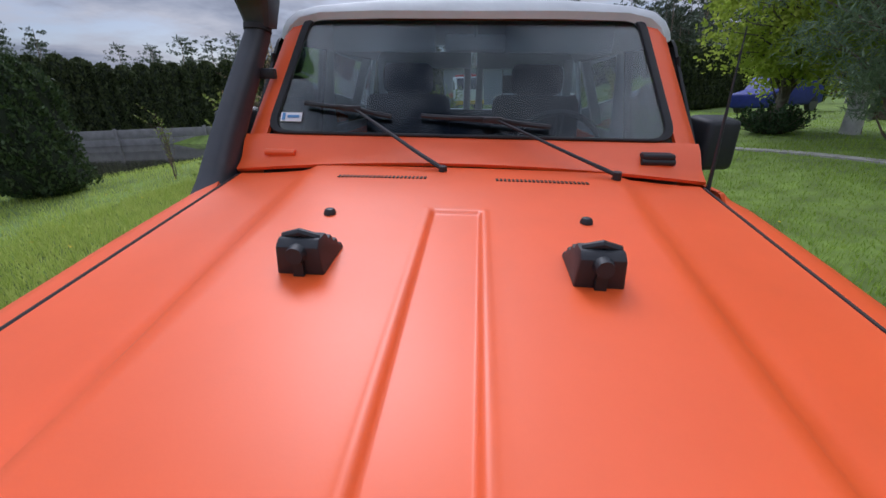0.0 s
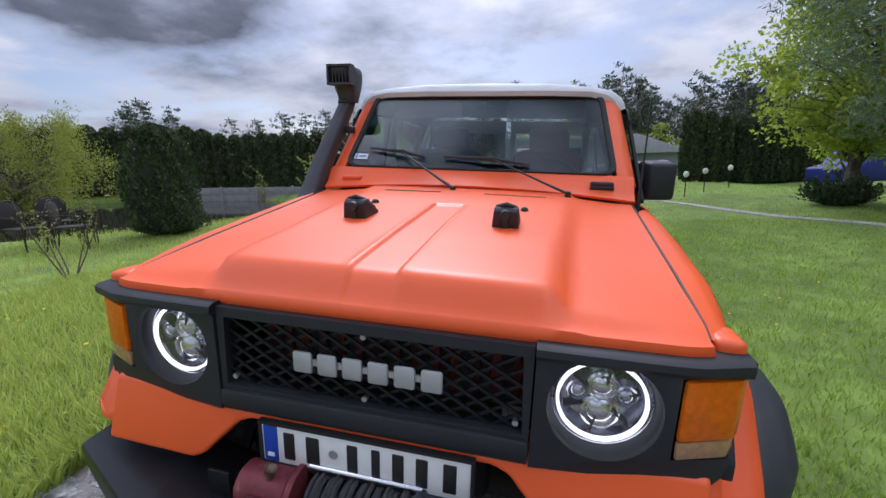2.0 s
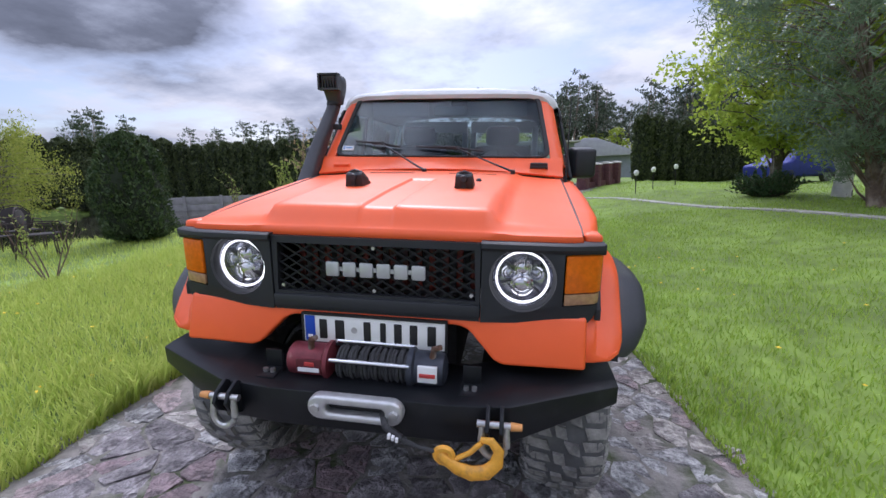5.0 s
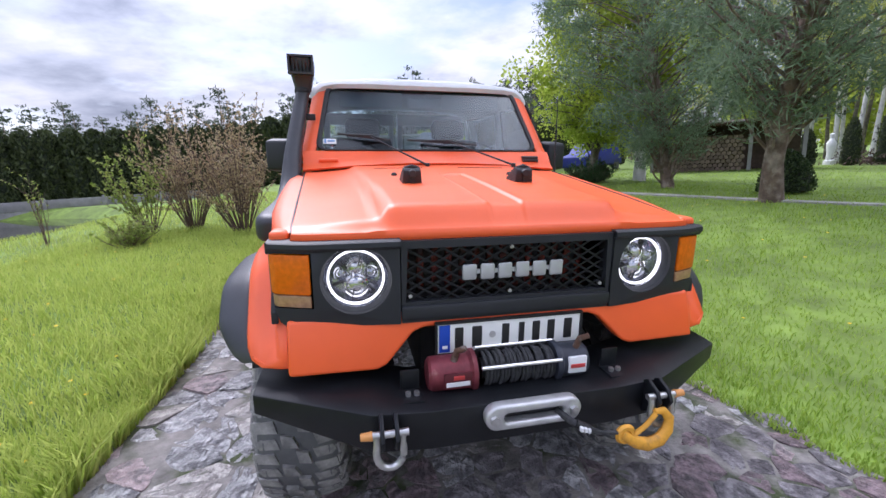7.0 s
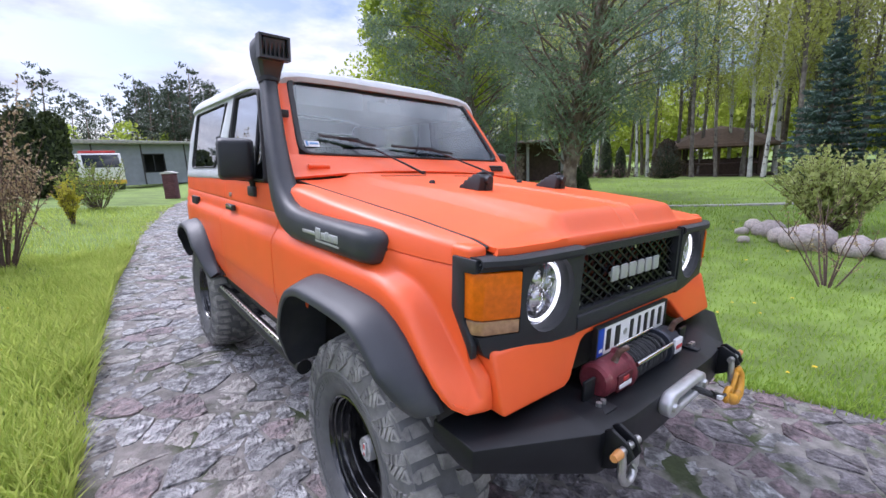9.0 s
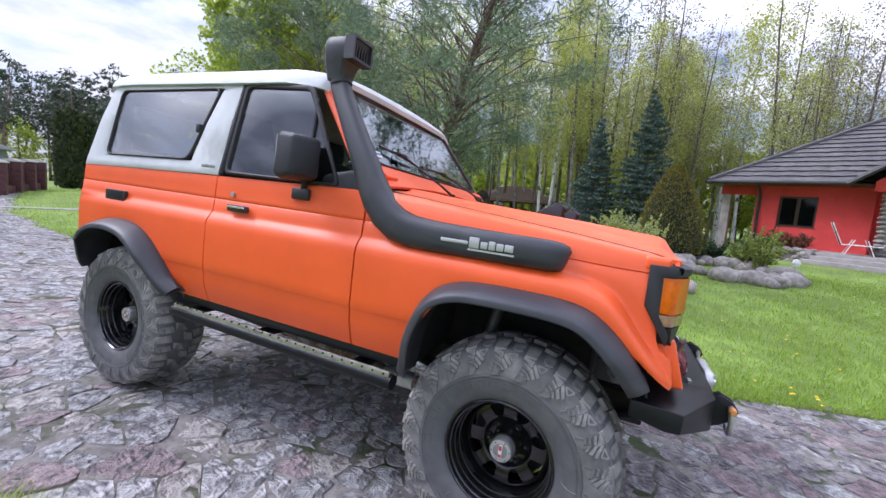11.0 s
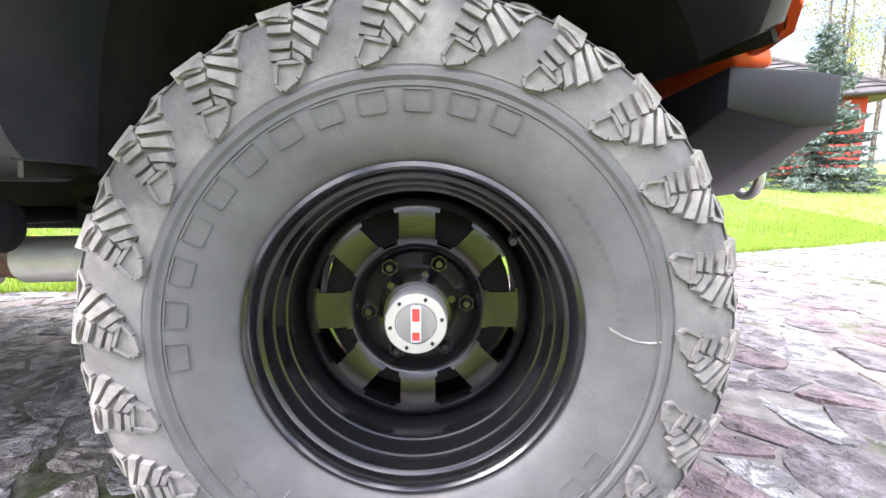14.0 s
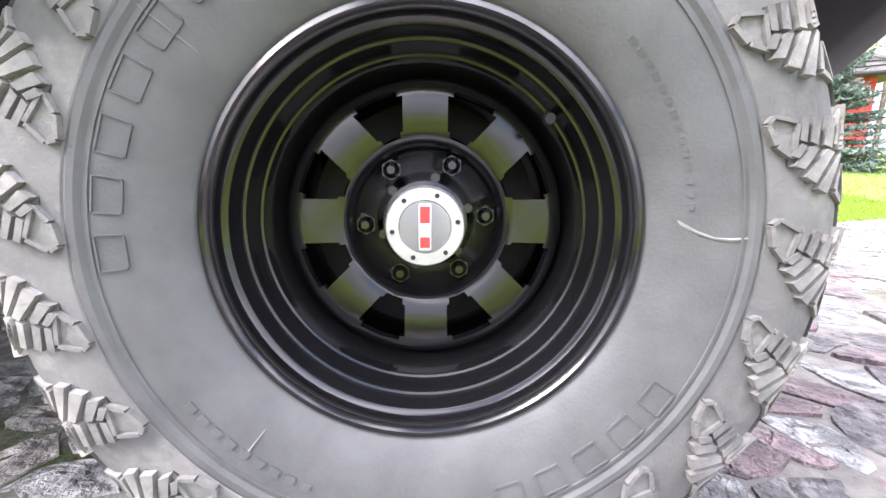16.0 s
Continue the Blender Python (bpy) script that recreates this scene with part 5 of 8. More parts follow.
def tread_block(bm, loop, r0, r1):
    """A block on the tread from (angle, height) corners."""
    lo = [bm.verts.new((r0 * math.cos(a), r0 * math.sin(a), h)) for a, h in loop]
    ca, ch = sum(a for a, _ in loop) / len(loop), sum(h for _, h in loop) / len(loop)
    up = []
    for a, h in loop:                               # the shoulder falls away towards the side
        rr = lerp(r1, 0.391, smooth01((abs(h) - 0.075) / 0.07))
        up.append(bm.verts.new((rr * math.cos(lerp(a, ca, 0.08)), rr * math.sin(lerp(a, ca, 0.08)), lerp(h, ch, 0.06))))
    fs = [bm.faces.new(up)]
    for i in range(len(lo)):
        j = (i + 1) % len(lo)
        fs.append(bm.faces.new((lo[i], lo[j], up[j], up[i])))
    bmesh.ops.recalc_face_normals(bm, faces=fs)


STEP = 2 * math.pi / LUGS
d = STEP
def hollow(bm, corners, w, lift):
    """A raised outline round (angle, radius) corners."""
    n = len(corners)
    for p in range(n):
        (a0, r0_), (a1, r1_) = corners[p], corners[(p + 1) % n]
        da, dr = (a1 - a0) * 0.35, r1_ - r0_
        L = math.hypot(da, dr)
        na, nr = -dr / L * w / 0.35, da / L * w
        side_block(bm, [(a0 - na, r0_ - nr), (a1 - na, r1_ - nr), (a1 + na, r1_ + nr), (a0 + na, r0_ + nr)], lift)


def at(u, k):
    """Angle and radius on the shoulder: u in parts of the pitch, k from the inner ring (0) to the outer rib (1)."""
    return 1.1 * u * d, 0.2965 + 0.0795 * k


def shoulder_piece(bm, corners, lift):
    side_block(bm, [at(u, k) for u, k in corners], lift)


# long shoulder block; on the side below it a ribbed finger, bars broken in the middle, a plate and a triangle
bm = bmesh.new()
tread_block(bm, [(0.53 * d, 0.055), (0.92 * d, 0.070), (0.89 * d, 0.140), (0.52 * d, 0.132)], 0.372, RS)
shoulder_piece(bm, [(0.48, 1.0), (0.80, 1.0), (0.75, 0.93), (0.54, 0.75), (0.485, 0.78)], 0.0085)
for k in range(5):
    o = 0.036 * k
    shoulder_piece(bm, [(0.515 + o, 0.80 + o), (0.53 + o, 0.79 + o), (0.60 + o, 0.93), (0.585 + o, 0.945)], 0.0102)
for quad in (((0.165, 0.615), (0.215, 0.49), (0.49, 0.86), (0.45, 0.96)),
             ((0.262, 0.48), (0.335, 0.34), (0.53, 0.67), (0.49, 0.77)), ((0.395, 0.36), (0.44, 0.23), (0.58, 0.46), (0.545, 0.55)), ((0.495, 0.30), (0.535, 0.215), (0.615, 0.345), (0.585, 0.41))):
    shoulder_piece(bm, quad, 0.0078)
for quad in (((0.505, 0.73), (0.55, 0.63), (0.765, 0.74), (0.735, 0.83)), ((0.56, 0.54), (0.605, 0.45), (0.805, 0.545), (0.775, 0.635)), ((0.605, 0.41), (0.64, 0.335), (0.835, 0.405), (0.805, 0.49))):
    shoulder_piece(bm, quad, 0.0066)
plate = [at(u, k) for u, k in ((0.515, 0.255), (0.645, 0.10), (0.85, 0.045), (0.895, 0.135), (0.79, 0.36))]
side_block(bm, plate, 0.0034)
hollow(bm, plate, 0.0020, 0.0066)
hollow(bm, [at(u, k) for u, k in ((0.085, 0.985), (0.19, 0.76), (0.385, 0.93))], 0.0024, 0.0068)
shoulder_a = mesh_of("tread_block", bm, TREAD, sharp=0.4)
bm = bmesh.new()          # the shorter, ragged block beside it
tread_block(bm, [(1.02 * d, 0.05), (1.38 * d, 0.065), (1.36 * d, 0.118), (1.20 * d, 0.132), (1.01 * d, 0.122)], 0.372, RS - 0.003)
side_block(bm, [(1.04 * d, 0.387), (1.34 * d, 0.386), (1.28 * d, 0.379), (1.08 * d, 0.379)], 0.004)
shoulder_b = mesh_of("tread_block", bm, TREAD, sharp=0.4)
bm = bmesh.new()          # dark floor that paints the shade in the grooves between the bars
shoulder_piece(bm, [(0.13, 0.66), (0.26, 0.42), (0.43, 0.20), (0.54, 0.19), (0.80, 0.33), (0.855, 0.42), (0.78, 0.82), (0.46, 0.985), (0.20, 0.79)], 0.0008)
groove_shade = mesh_of("groove", bm, GROOVE, sharp=0.4)
bm = bmesh.new()
tread_block(bm, [(0.05 * d, -0.012), (0.42 * d, 0.008), (0.52 * d, 0.050), (0.12 * d, 0.044)], 0.385, RT)
tread_block(bm, [(0.50 * d, -0.050), (0.90 * d, -0.040), (0.98 * d, 0.002), (0.56 * d, -0.008)], 0.385, RT)
centre_block = mesh_of("tread_block", bm, TREAD, sharp=0.4)

wheel = new("wheel", mesh_of("wheel", lathe(bmesh.new(), wprof, 112), TYRE, sharp=0.5))
wheel.parent = car
tagged(wheel, "knobbly grey mud tyre on a black steel rim")


def sub(name, bm, mat, label="", sharp=0.6):
    return part(name, bm, mat, wheel, label, sharp=sharp)


for i in range(LUGS):
    for me, flip in ((shoulder_a, 0), (shoulder_b, 0), (shoulder_a, 1), (shoulder_b, 1), (centre_block, 0), (groove_shade, 0)):
        ob = new("groove" if me is groove_shade else "tread_block", me)
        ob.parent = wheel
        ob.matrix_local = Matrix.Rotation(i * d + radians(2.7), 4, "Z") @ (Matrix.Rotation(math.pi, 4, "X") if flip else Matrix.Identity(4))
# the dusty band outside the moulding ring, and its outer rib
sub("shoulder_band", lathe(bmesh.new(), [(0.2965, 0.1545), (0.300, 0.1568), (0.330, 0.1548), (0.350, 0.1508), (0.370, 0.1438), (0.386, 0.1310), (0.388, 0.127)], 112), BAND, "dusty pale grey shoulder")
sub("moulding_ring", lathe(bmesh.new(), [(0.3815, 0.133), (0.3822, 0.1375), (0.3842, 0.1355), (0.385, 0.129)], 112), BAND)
# raised marks on the side wall, as plain bars
for start, count, sweep, r, hgt in ((3.2, 12, -2.2, 0.264, 0.022), (-0.62, 5, -0.8, 0.264, 0.022), (-2.5, 9, 0.55, 0.262, 0.008), (0.75, 14, -0.7, 0.236, 0.005)):
    for k in range(count):
        a = start + sweep * k / count
        w = 0.62 * abs(sweep) / count
        bm = bmesh.new()
        corners = [(a - w / 2, r - hgt / 2), (a + w / 2, r - hgt / 2), (a + w / 2, r + hgt / 2), (a - w / 2, r + hgt / 2)]
        if hgt > 0.02:
            hollow(bm, corners, 0.0008, 0.0018)
        else:
            side_block(bm, corners, 0.0016)
        sub("raised_bar", bm, TYRE)
for r in (0.222, 0.279):
    sub("moulding_ring", lathe(bmesh.new(), [(r - 0.002, skin_h(r) - 0.003), (r - 0.001, skin_h(r) + 0.0015), (r + 0.001, skin_h(r) + 0.0015), (r + 0.002, skin_h(r) - 0.003)], 96), TYRE)
for a, r0, r1 in ((141, 0.206, 0.294), (231, 0.212, 0.262), (109, 0.212, 0.270)):      # fine pale lines from the mould
    a = radians(a)
    sub("mould_line", tube(bmesh.new(), [(r * math.cos(a), r * math.sin(a), skin_h(r) + 0.0004) for r in stations(r0, r1, 8)], 0.0007, 5), BAND)
# the split in the side wall
bm = bmesh.new()
tube(bm, [((0.214 + 0.014 * k) * math.cos(a), (0.214 + 0.014 * k) * math.sin(a), skin_h(0.214 + 0.014 * k) + 0.0002) for k, a in enumerate((0.06, 0.045, 0.005, -0.015, -0.018, -0.012))], [0.0018, 0.0025, 0.0015, 0.0013, 0.0018, 0.0011], 5)
sub("cracked_line", bm, material("crack_grey", (0.24, 0.235, 0.22), 0.9, vary=0.2, scale=60))
# rim: barrel, disc with eight windows, nuts and locking hub
barrel = [(0.1990, 0.112), (0.2035, 0.126), (0.2020, 0.134), (0.1965, 0.136), (0.1925, 0.131), (0.1905, 0.124), (0.1895, 0.117), (0.1870, 0.1145), (0.1845, 0.1135), (0.1830, 0.108), (0.1825, 0.095), (0.1805, 0.0915), (0.1780, 0.0905), (0.1765, 0.085), (0.1760, 0.068), (0.1740, 0.0640), (0.1715, 0.0630), (0.1700, 0.056), (0.1695, 0.030), (0.1680, 0.012), (0.1650, -0.005), (0.1640, -0.13), (0.20, -0.14)]
sub("rim", lathe(bmesh.new(), barrel, 96), RIM, "gloss black eight-window steel rim")
bm = bmesh.new()
prof = [(0.1680, -0.010), (0.165, 0.008), (0.160, 0.017), (0.1505, 0.020), (0.144, 0.0205), (0.120, 0.0190), (0.106, 0.0165), (0.099, 0.0150), (0.094, 0.0125), (0.089, 0.008), (0.086, 0.000), (0.080, -0.008), (0.048, -0.010)]
HALF = [0.26, 0.26, 0.26, 0.27, 0.27, 0.225, 0.19, 0.165, 0.19, 0.19, 0.19, 0.19, 0.19]     # half width of a window, in parts of the pitch
rings = []
for (r, h), w in zip(prof, HALF):
    cols = [(-0.5, 0.0), (-0.25 - w / 2, 0.0), (-w, 0.0), (-w * 0.8, 0.0), (0.0, 0.0), (w * 0.8, 0.0), (w, 0.0), (0.25 + w / 2, 0.0)]
    rings.append([bm.verts.new((r * math.cos(math.pi / 4 * (q + 0.5 + f)), r * math.sin(math.pi / 4 * (q + 0.5 + f)), h)) for q in range(8) for f, _ in cols])
for j in range(len(prof) - 1):
    for i in range(64):
        if not (3 <= j <= 6 and 2 <= i % 8 <= 5) or (j in (3, 6) and i % 8 in (2, 5)):
            bm.faces.new((rings[j][i], rings[j][(i + 1) % 64], rings[j + 1][(i + 1) % 64], rings[j + 1][i]))
bmesh.ops.recalc_face_normals(bm, faces=bm.faces[:])
solid(bm, 0.008)
sub("rim_disc", bm, RIM, "", 0.9)
sub("brake_drum", lathe(bmesh.new(), [(0.001, -0.05), (0.12, -0.05), (0.15, -0.06), (0.155, -0.11)], 40), DARK)
for k in range(6):
    a = math.pi / 3 * k + 0.075
    x, y = 0.0725 * math.cos(a), 0.0725 * math.sin(a)
    sub("wheel_nut", cyl(cyl(bmesh.new(), (x, y, -0.012), (x, y, 0.003), 0.0125, seg=6), (x, y, 0.003), (x, y, 0.011), 0.0105, 0.005, seg=10), RIM)
sub("hub_flange", lathe(bmesh.new(), [(0.059, -0.034), (0.059, -0.004), (0.052, 0.004), (0.048, 0.014), (0.047, 0.042), (0.001, 0.048)], 32), RIM)
for k in range(6):
    a = math.pi / 3 * k + 0.3
    sub("hub_bolt", cyl(bmesh.new(), (0.052 * math.cos(a), 0.052 * math.sin(a), 0.002), (0.052 * math.cos(a), 0.052 * math.sin(a), 0.018), 0.006, seg=6), RIM)
sub("locking_hub", lathe(bmesh.new(), [(0.040, 0.040), (0.0425, 0.044), (0.0425, 0.066), (0.0415, 0.070), (0.041, 0.084), (0.0395, 0.0875), (0.0275, 0.088), (0.0262, 0.0845), (0.001, 0.0845)], 40), ALU, "bare metal locking hub")
for k in range(6):
    a = math.pi / 3 * k + 0.15
    sub("cap_screw", cyl(bmesh.new(), (0.0338 * math.cos(a), 0.0338 * math.sin(a), 0.0872), (0.0338 * math.cos(a), 0.0338 * math.sin(a), 0.0892), 0.0026, seg=8), INK)
sub("dial", lathe(bmesh.new(), [(0.0255, 0.0835), (0.0255, 0.0862), (0.0235, 0.0868), (0.001, 0.0868)], 32), material("dial_grey", (0.28, 0.28, 0.28), 0.5, 0.4, vary=0.2), "")
sub("dial_grip", box(bmesh.new(), -0.0065, 0.0065, -0.024, 0.024, 0.086, 0.0915, 0.002), WHITE)
for y0, y1 in ((0.004, 0.021), (-0.021, -0.010)):
    sub("dial_mark", box(bmesh.new(), -0.005, 0.005, y0, y1, 0.091, 0.0920), REDINK)
sub("valve", cyl(cyl(bmesh.new(), (0.131, 0.115, 0.058), (0.1235, 0.108, 0.086), 0.0046, seg=10), (0.1240, 0.1085, 0.083), (0.1220, 0.1065, 0.096), 0.0064, 0.005, seg=10), RUBBER)
OUT_R = Matrix.Rotation(radians(-90), 4, "Y")        # local z points to -x, local x up
OUT_L = Matrix.Rotation(radians(90), 4, "Y")
STEER = Matrix.Rotation(radians(-2.2), 4, "Z")       # the front wheels are turned a little
wheel.matrix_local = Matrix.Translation((-0.700, 0.433, 0.418)) @ STEER @ OUT_R @ Matrix.Rotation(radians(-90), 4, "Z")
for m in (Matrix.Translation((-0.700, 2.745, 0.418)) @ OUT_R @ Matrix.Rotation(radians(215), 4, "Z"), Matrix.Translation((0.700, 0.433, 0.418)) @ STEER @ OUT_L @ Matrix.Rotation(radians(20), 4, "Z"), Matrix.Translation((0.700, 2.745, 0.418)) @ OUT_L @ Matrix.Rotation(radians(160), 4, "Z")):
    copy_thing(wheel, m)

# ---- stone driveway ----
STONES = [material("paving_stone", (0.43, 0.425, 0.42), 0.68, vary=0.45, scale=34, bump=1.0, bump_scale=30, bump_dist=0.05, second=(0.17, 0.166, 0.168), second_scale=13, second_at=(0.46, 0.57), random=0.22),
          material("paving_stone_warm", (0.45, 0.42, 0.385), 0.66, vary=0.40, scale=30, bump=1.0, bump_scale=26, bump_dist=0.05, second=(0.20, 0.18, 0.168), second_scale=14, second_at=(0.46, 0.57), random=0.22),
          material("paving_stone_red", (0.36, 0.285, 0.282), 0.66, vary=0.35, scale=36, bump=1.0, bump_scale=30, bump_dist=0.05, second=(0.16, 0.14, 0.14), second_scale=13, second_at=(0.44, 0.60), random=0.2),
          # two shadow tones, laid only where the car shades the drive
          material("paving_stone_shaded", (0.27, 0.25, 0.255), 0.6, vary=0.5, scale=32, bump=1.0, bump_scale=28, bump_dist=0.05, second=(0.10, 0.088, 0.095), second_scale=11, second_at=(0.42, 0.60), random=0.25),
          material("paving_stone_purple_shaded", (0.25, 0.185, 0.195), 0.6, vary=0.45, scale=32, bump=1.0, bump_scale=28, bump_dist=0.05, second=(0.11, 0.085, 0.09), second_scale=12, second_at=(0.44, 0.60), random=0.25)]
JOINT = material("joint_dirt", (0.22, 0.205, 0.188), 0.95, vary=0.4, scale=12, bump=0.8, bump_scale=60, second=(0.05, 0.065, 0.025), second_scale=2.5, second_at=(0.5, 0.62))


def clip_poly(poly, mx, my, nx, ny):
    """The part of a polygon on the side of the line through (mx, my) against its normal."""
    out = []
    for (ax, ay), (bx, by) in zip(poly, poly[1:] + poly[:1]):
        da, db = (ax - mx) * nx + (ay - my) * ny, (bx - mx) * nx + (by - my) * ny
        if da <= 0:
            out.append((ax, ay))
        if da * db < 0:
            t = da / (da - db)
            out.append((ax + (bx - ax) * t, ay + (by - ay) * t))
    return out


rng = np.random.default_rng(7)
CELL = 0.128
seeds = {}
for j in range(int(-9 / CELL), int(26 / CELL)):
    for i in range(int(-3.5 / CELL / 1.25), int(7.5 / CELL / 1.25)):
        if rng.random() < 0.74:
            seeds[(i, j)] = ((i + 0.5 + 0.5 * (rng.random() * 2 - 1)) * CELL * 1.25, (j + 0.5 + 0.5 * (rng.random() * 2 - 1)) * CELL)


def stone_outline(key):
    sx, sy = seeds[key]
    poly = [(sx - 0.30, sy - 0.30), (sx + 0.30, sy - 0.30), (sx + 0.30, sy + 0.30), (sx - 0.30, sy + 0.30)]
    for dj in range(-3, 4):
        for di in range(-3, 4):
            o = seeds.get((key[0] + di, key[1] + dj))
            if o and (di or dj):
                nx, ny = o[0] - sx, o[1] - sy
                poly = clip_poly(poly, (sx + o[0]) / 2, (sy + o[1]) / 2, nx, ny)
    return poly


def stone_mesh(poly, gap, high, tilt, fine=True):
    """A flat stone with a worn edge: a ring low in the joint, a rounded shoulder, an uneven top."""
    cx, cy = sum(p[0] for p in poly) / len(poly), sum(p[1] for p in poly) / len(poly)
    pts = []
    for (ax, ay), (bx, by) in zip(poly, poly[1:] + poly[:1]):
        L = math.hypot(bx - ax, by - ay)
        if L > 0.02:
            pts.append((ax * 0.93 + bx * 0.07, ay * 0.93 + by * 0.07))
            q = 0.35 + 0.3 * rng.random()
            if fine:
                pts.append((ax * q + bx * (1 - q) + rng.normal(0, 0.006), ay * q + by * (1 - q) + rng.normal(0, 0.006)))
    rad = max(math.hypot(x - cx, y - cy) for x, y in pts)
    verts, faces, n = [], [], len(pts)
    for inset, h in ((gap, -0.02), (gap + 0.003, high - 0.001), (0.40 * rad, high)):
        k = max(0.3, 1 - inset / (0.72 * rad))
        for x, y in pts:
            px, py = cx + (x - cx) * k, cy + (y - cy) * k
            verts.append((px - cx, py - cy, ground_z(px, py) - ground_z(cx, cy) + h + (tilt[0] * (px - cx) + tilt[1] * (py - cy)) + (rng.normal(0, 0.0022) if h > 0 else 0)))
    for r in range(2):
        for a in range(n):
            b = (a + 1) % n
            faces.append((r * n + a, r * n + b, (r + 1) * n + b, (r + 1) * n + a))
    faces.append(tuple(range(2 * n, 3 * n)))
    return (cx, cy, ground_z(cx, cy)), verts, faces


def bulk(name, V, F, mats, idx=None, smooth=False):
    """One mesh from arrays of points and faces."""
    me = bpy.data.meshes.new(name)
    me.from_pydata(V if isinstance(V, list) else V.tolist(), [], F if isinstance(F, list) else F.tolist())
    for m in mats:
        me.materials.append(m)
    if idx is not None:
        me.polygons.foreach_set("material_index", idx)
    if smooth:
        me.polygons.foreach_set("use_smooth", [True] * len(me.polygons))
    return me


# bed under the stones
ys = list(np.linspace(-9, 25, 120))
V, F = [], []
for y in ys:
    for t in np.linspace(0, 1, 14):
        x = lerp(piece(y, DRIVE_LEFT) - 0.05, piece(y, DRIVE_RIGHT) + 0.05, t)
        V.append((x, y, ground_z(x, y) + 0.0045))
for j in range(len(ys) - 1):
    for i in range(13):
        F.append((j * 14 + i, j * 14 + i + 1, (j + 1) * 14 + i + 1, (j + 1) * 14 + i))
driveway = tagged(new("driveway", bulk("driveway", V, F, [JOINT], smooth=True)), "driveway of grey irregular stones with dirt joints", "driveway", kind="structure")
near, rest_v, rest_f, rest_i = 0, [], [], []
order = sorted((k for k in seeds if on_drive(*seeds[k], 0.06) and -8.5 < seeds[k][1] < 24.5), key=lambda k: math.hypot((seeds[k][0] + 1.0) * 1.1, (seeds[k][1] + 0.3) * 0.75))
for key in order:
    sx, sy = seeds[key]
    poly = stone_outline(key)
    if len(poly) < 3:
        continue
    place, vs, fs = stone_mesh(poly, 0.0015 + 0.0035 * rng.random(), 0.004 + 0.008 * rng.random(), rng.normal(0, 0.035, 2), near < 900)
    mi = int(rng.choice(3, p=[0.62, 0.25, 0.13]))
    if sy < 0.35 and rng.random() < 0.75 * smooth01((sx + 1.9) / 0.5) * smooth01((sy + 3.0) / 1.5):     # darker stones paint the car's shadow before the wheel
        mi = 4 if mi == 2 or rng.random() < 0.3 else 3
    near += 1
    if near <= 300:
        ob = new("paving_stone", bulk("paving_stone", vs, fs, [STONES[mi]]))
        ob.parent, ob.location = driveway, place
    else:
        n0 = len(rest_v)
        rest_v += [(x + place[0], y + place[1], z + place[2]) for x, y, z in vs]
        rest_f += [tuple(n0 + i for i in f) for f in fs]
        rest_i += [mi] * len(fs)
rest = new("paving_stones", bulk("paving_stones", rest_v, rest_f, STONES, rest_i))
rest.parent = driveway
tagged(rest, kind="stuff")

# ---- grass ----
def grass(name, label, count, spread, tall, mats, seed, lean=0.5):
    """Blades as tapered curved strips, over the places that spread() draws."""
    g = np.random.default_rng(seed)
    pts = []
    while len(pts) < count:
        x, y = spread(g)
        if on_drive(x, y, -0.03 - 0.10 * g.random() ** 3):
            continue
        pts.append((x, y, ground_z(x, y) - 0.005))
    p = np.array(pts)
    n = len(p)
    a, h = g.random(n) * 2 * np.pi, np.array([tall(x, y, g) for x, y, _ in pts])
    w = 0.0022 + 0.0025 * g.random(n) + 0.012 * h
    w = np.minimum(w, 0.006)
    ld = lean * h * (0.3 + g.random(n))
    la = g.random(n) * 2 * np.pi
    side = np.stack([np.cos(a), np.sin(a), 0 * a], 1) * w[:, None]
    off = np.stack([np.cos(la) * ld, np.sin(la) * ld, 0 * a], 1)
    up = np.stack([0 * a, 0 * a, h], 1)
    V = np.stack([p - side, p + side, p + up * 0.6 + off * 0.35 + side * 0.8, p + up * 0.6 + off * 0.35 - side * 0.8, p + up + off], 1).reshape(-1, 3)
    b = np.arange(n) * 5
    q = np.stack([b, b + 1, b + 2, b + 3], 1).tolist()
    t = np.stack([b + 3, b + 2, b + 4], 1).tolist()
    return tagged(new(name, bulk(name, V, q + t, mats)), label, "grass", kind="stuff")


GRASS_A = island_leaf("grass_blade", (0.30, 0.40, 0.06), (0.54, 0.60, 0.16), 0.5, 0.58)
GRASS_B = island_leaf("lawn_blade", (0.22, 0.35, 0.045), (0.38, 0.50, 0.09), 0.5, 0.58)


def left_spread(g):
    y = -4.0 + 11.3 * g.random() ** 1.1
    return piece(y, DRIVE_LEFT) - 4.2 * g.random() ** 1.7, y


def left_far(g):
    y = -2 + 17 * g.random()
    return piece(y, DRIVE_LEFT) - 9 * g.random(), y


def right_spread(g):
    y = -6.0 + 15 * g.random() ** 1.3
    return piece(y, DRIVE_RIGHT) + 7.5 * g.random() ** 1.9, y


def right_far(g):
    return 1.8 + 16 * g.random() ** 1.5, -12 + 32 * g.random()


def patchy(x, y):
    return 0.5 + 0.5 * noise.noise(Vector((x * 0.9, y * 0.9, 3.3)))


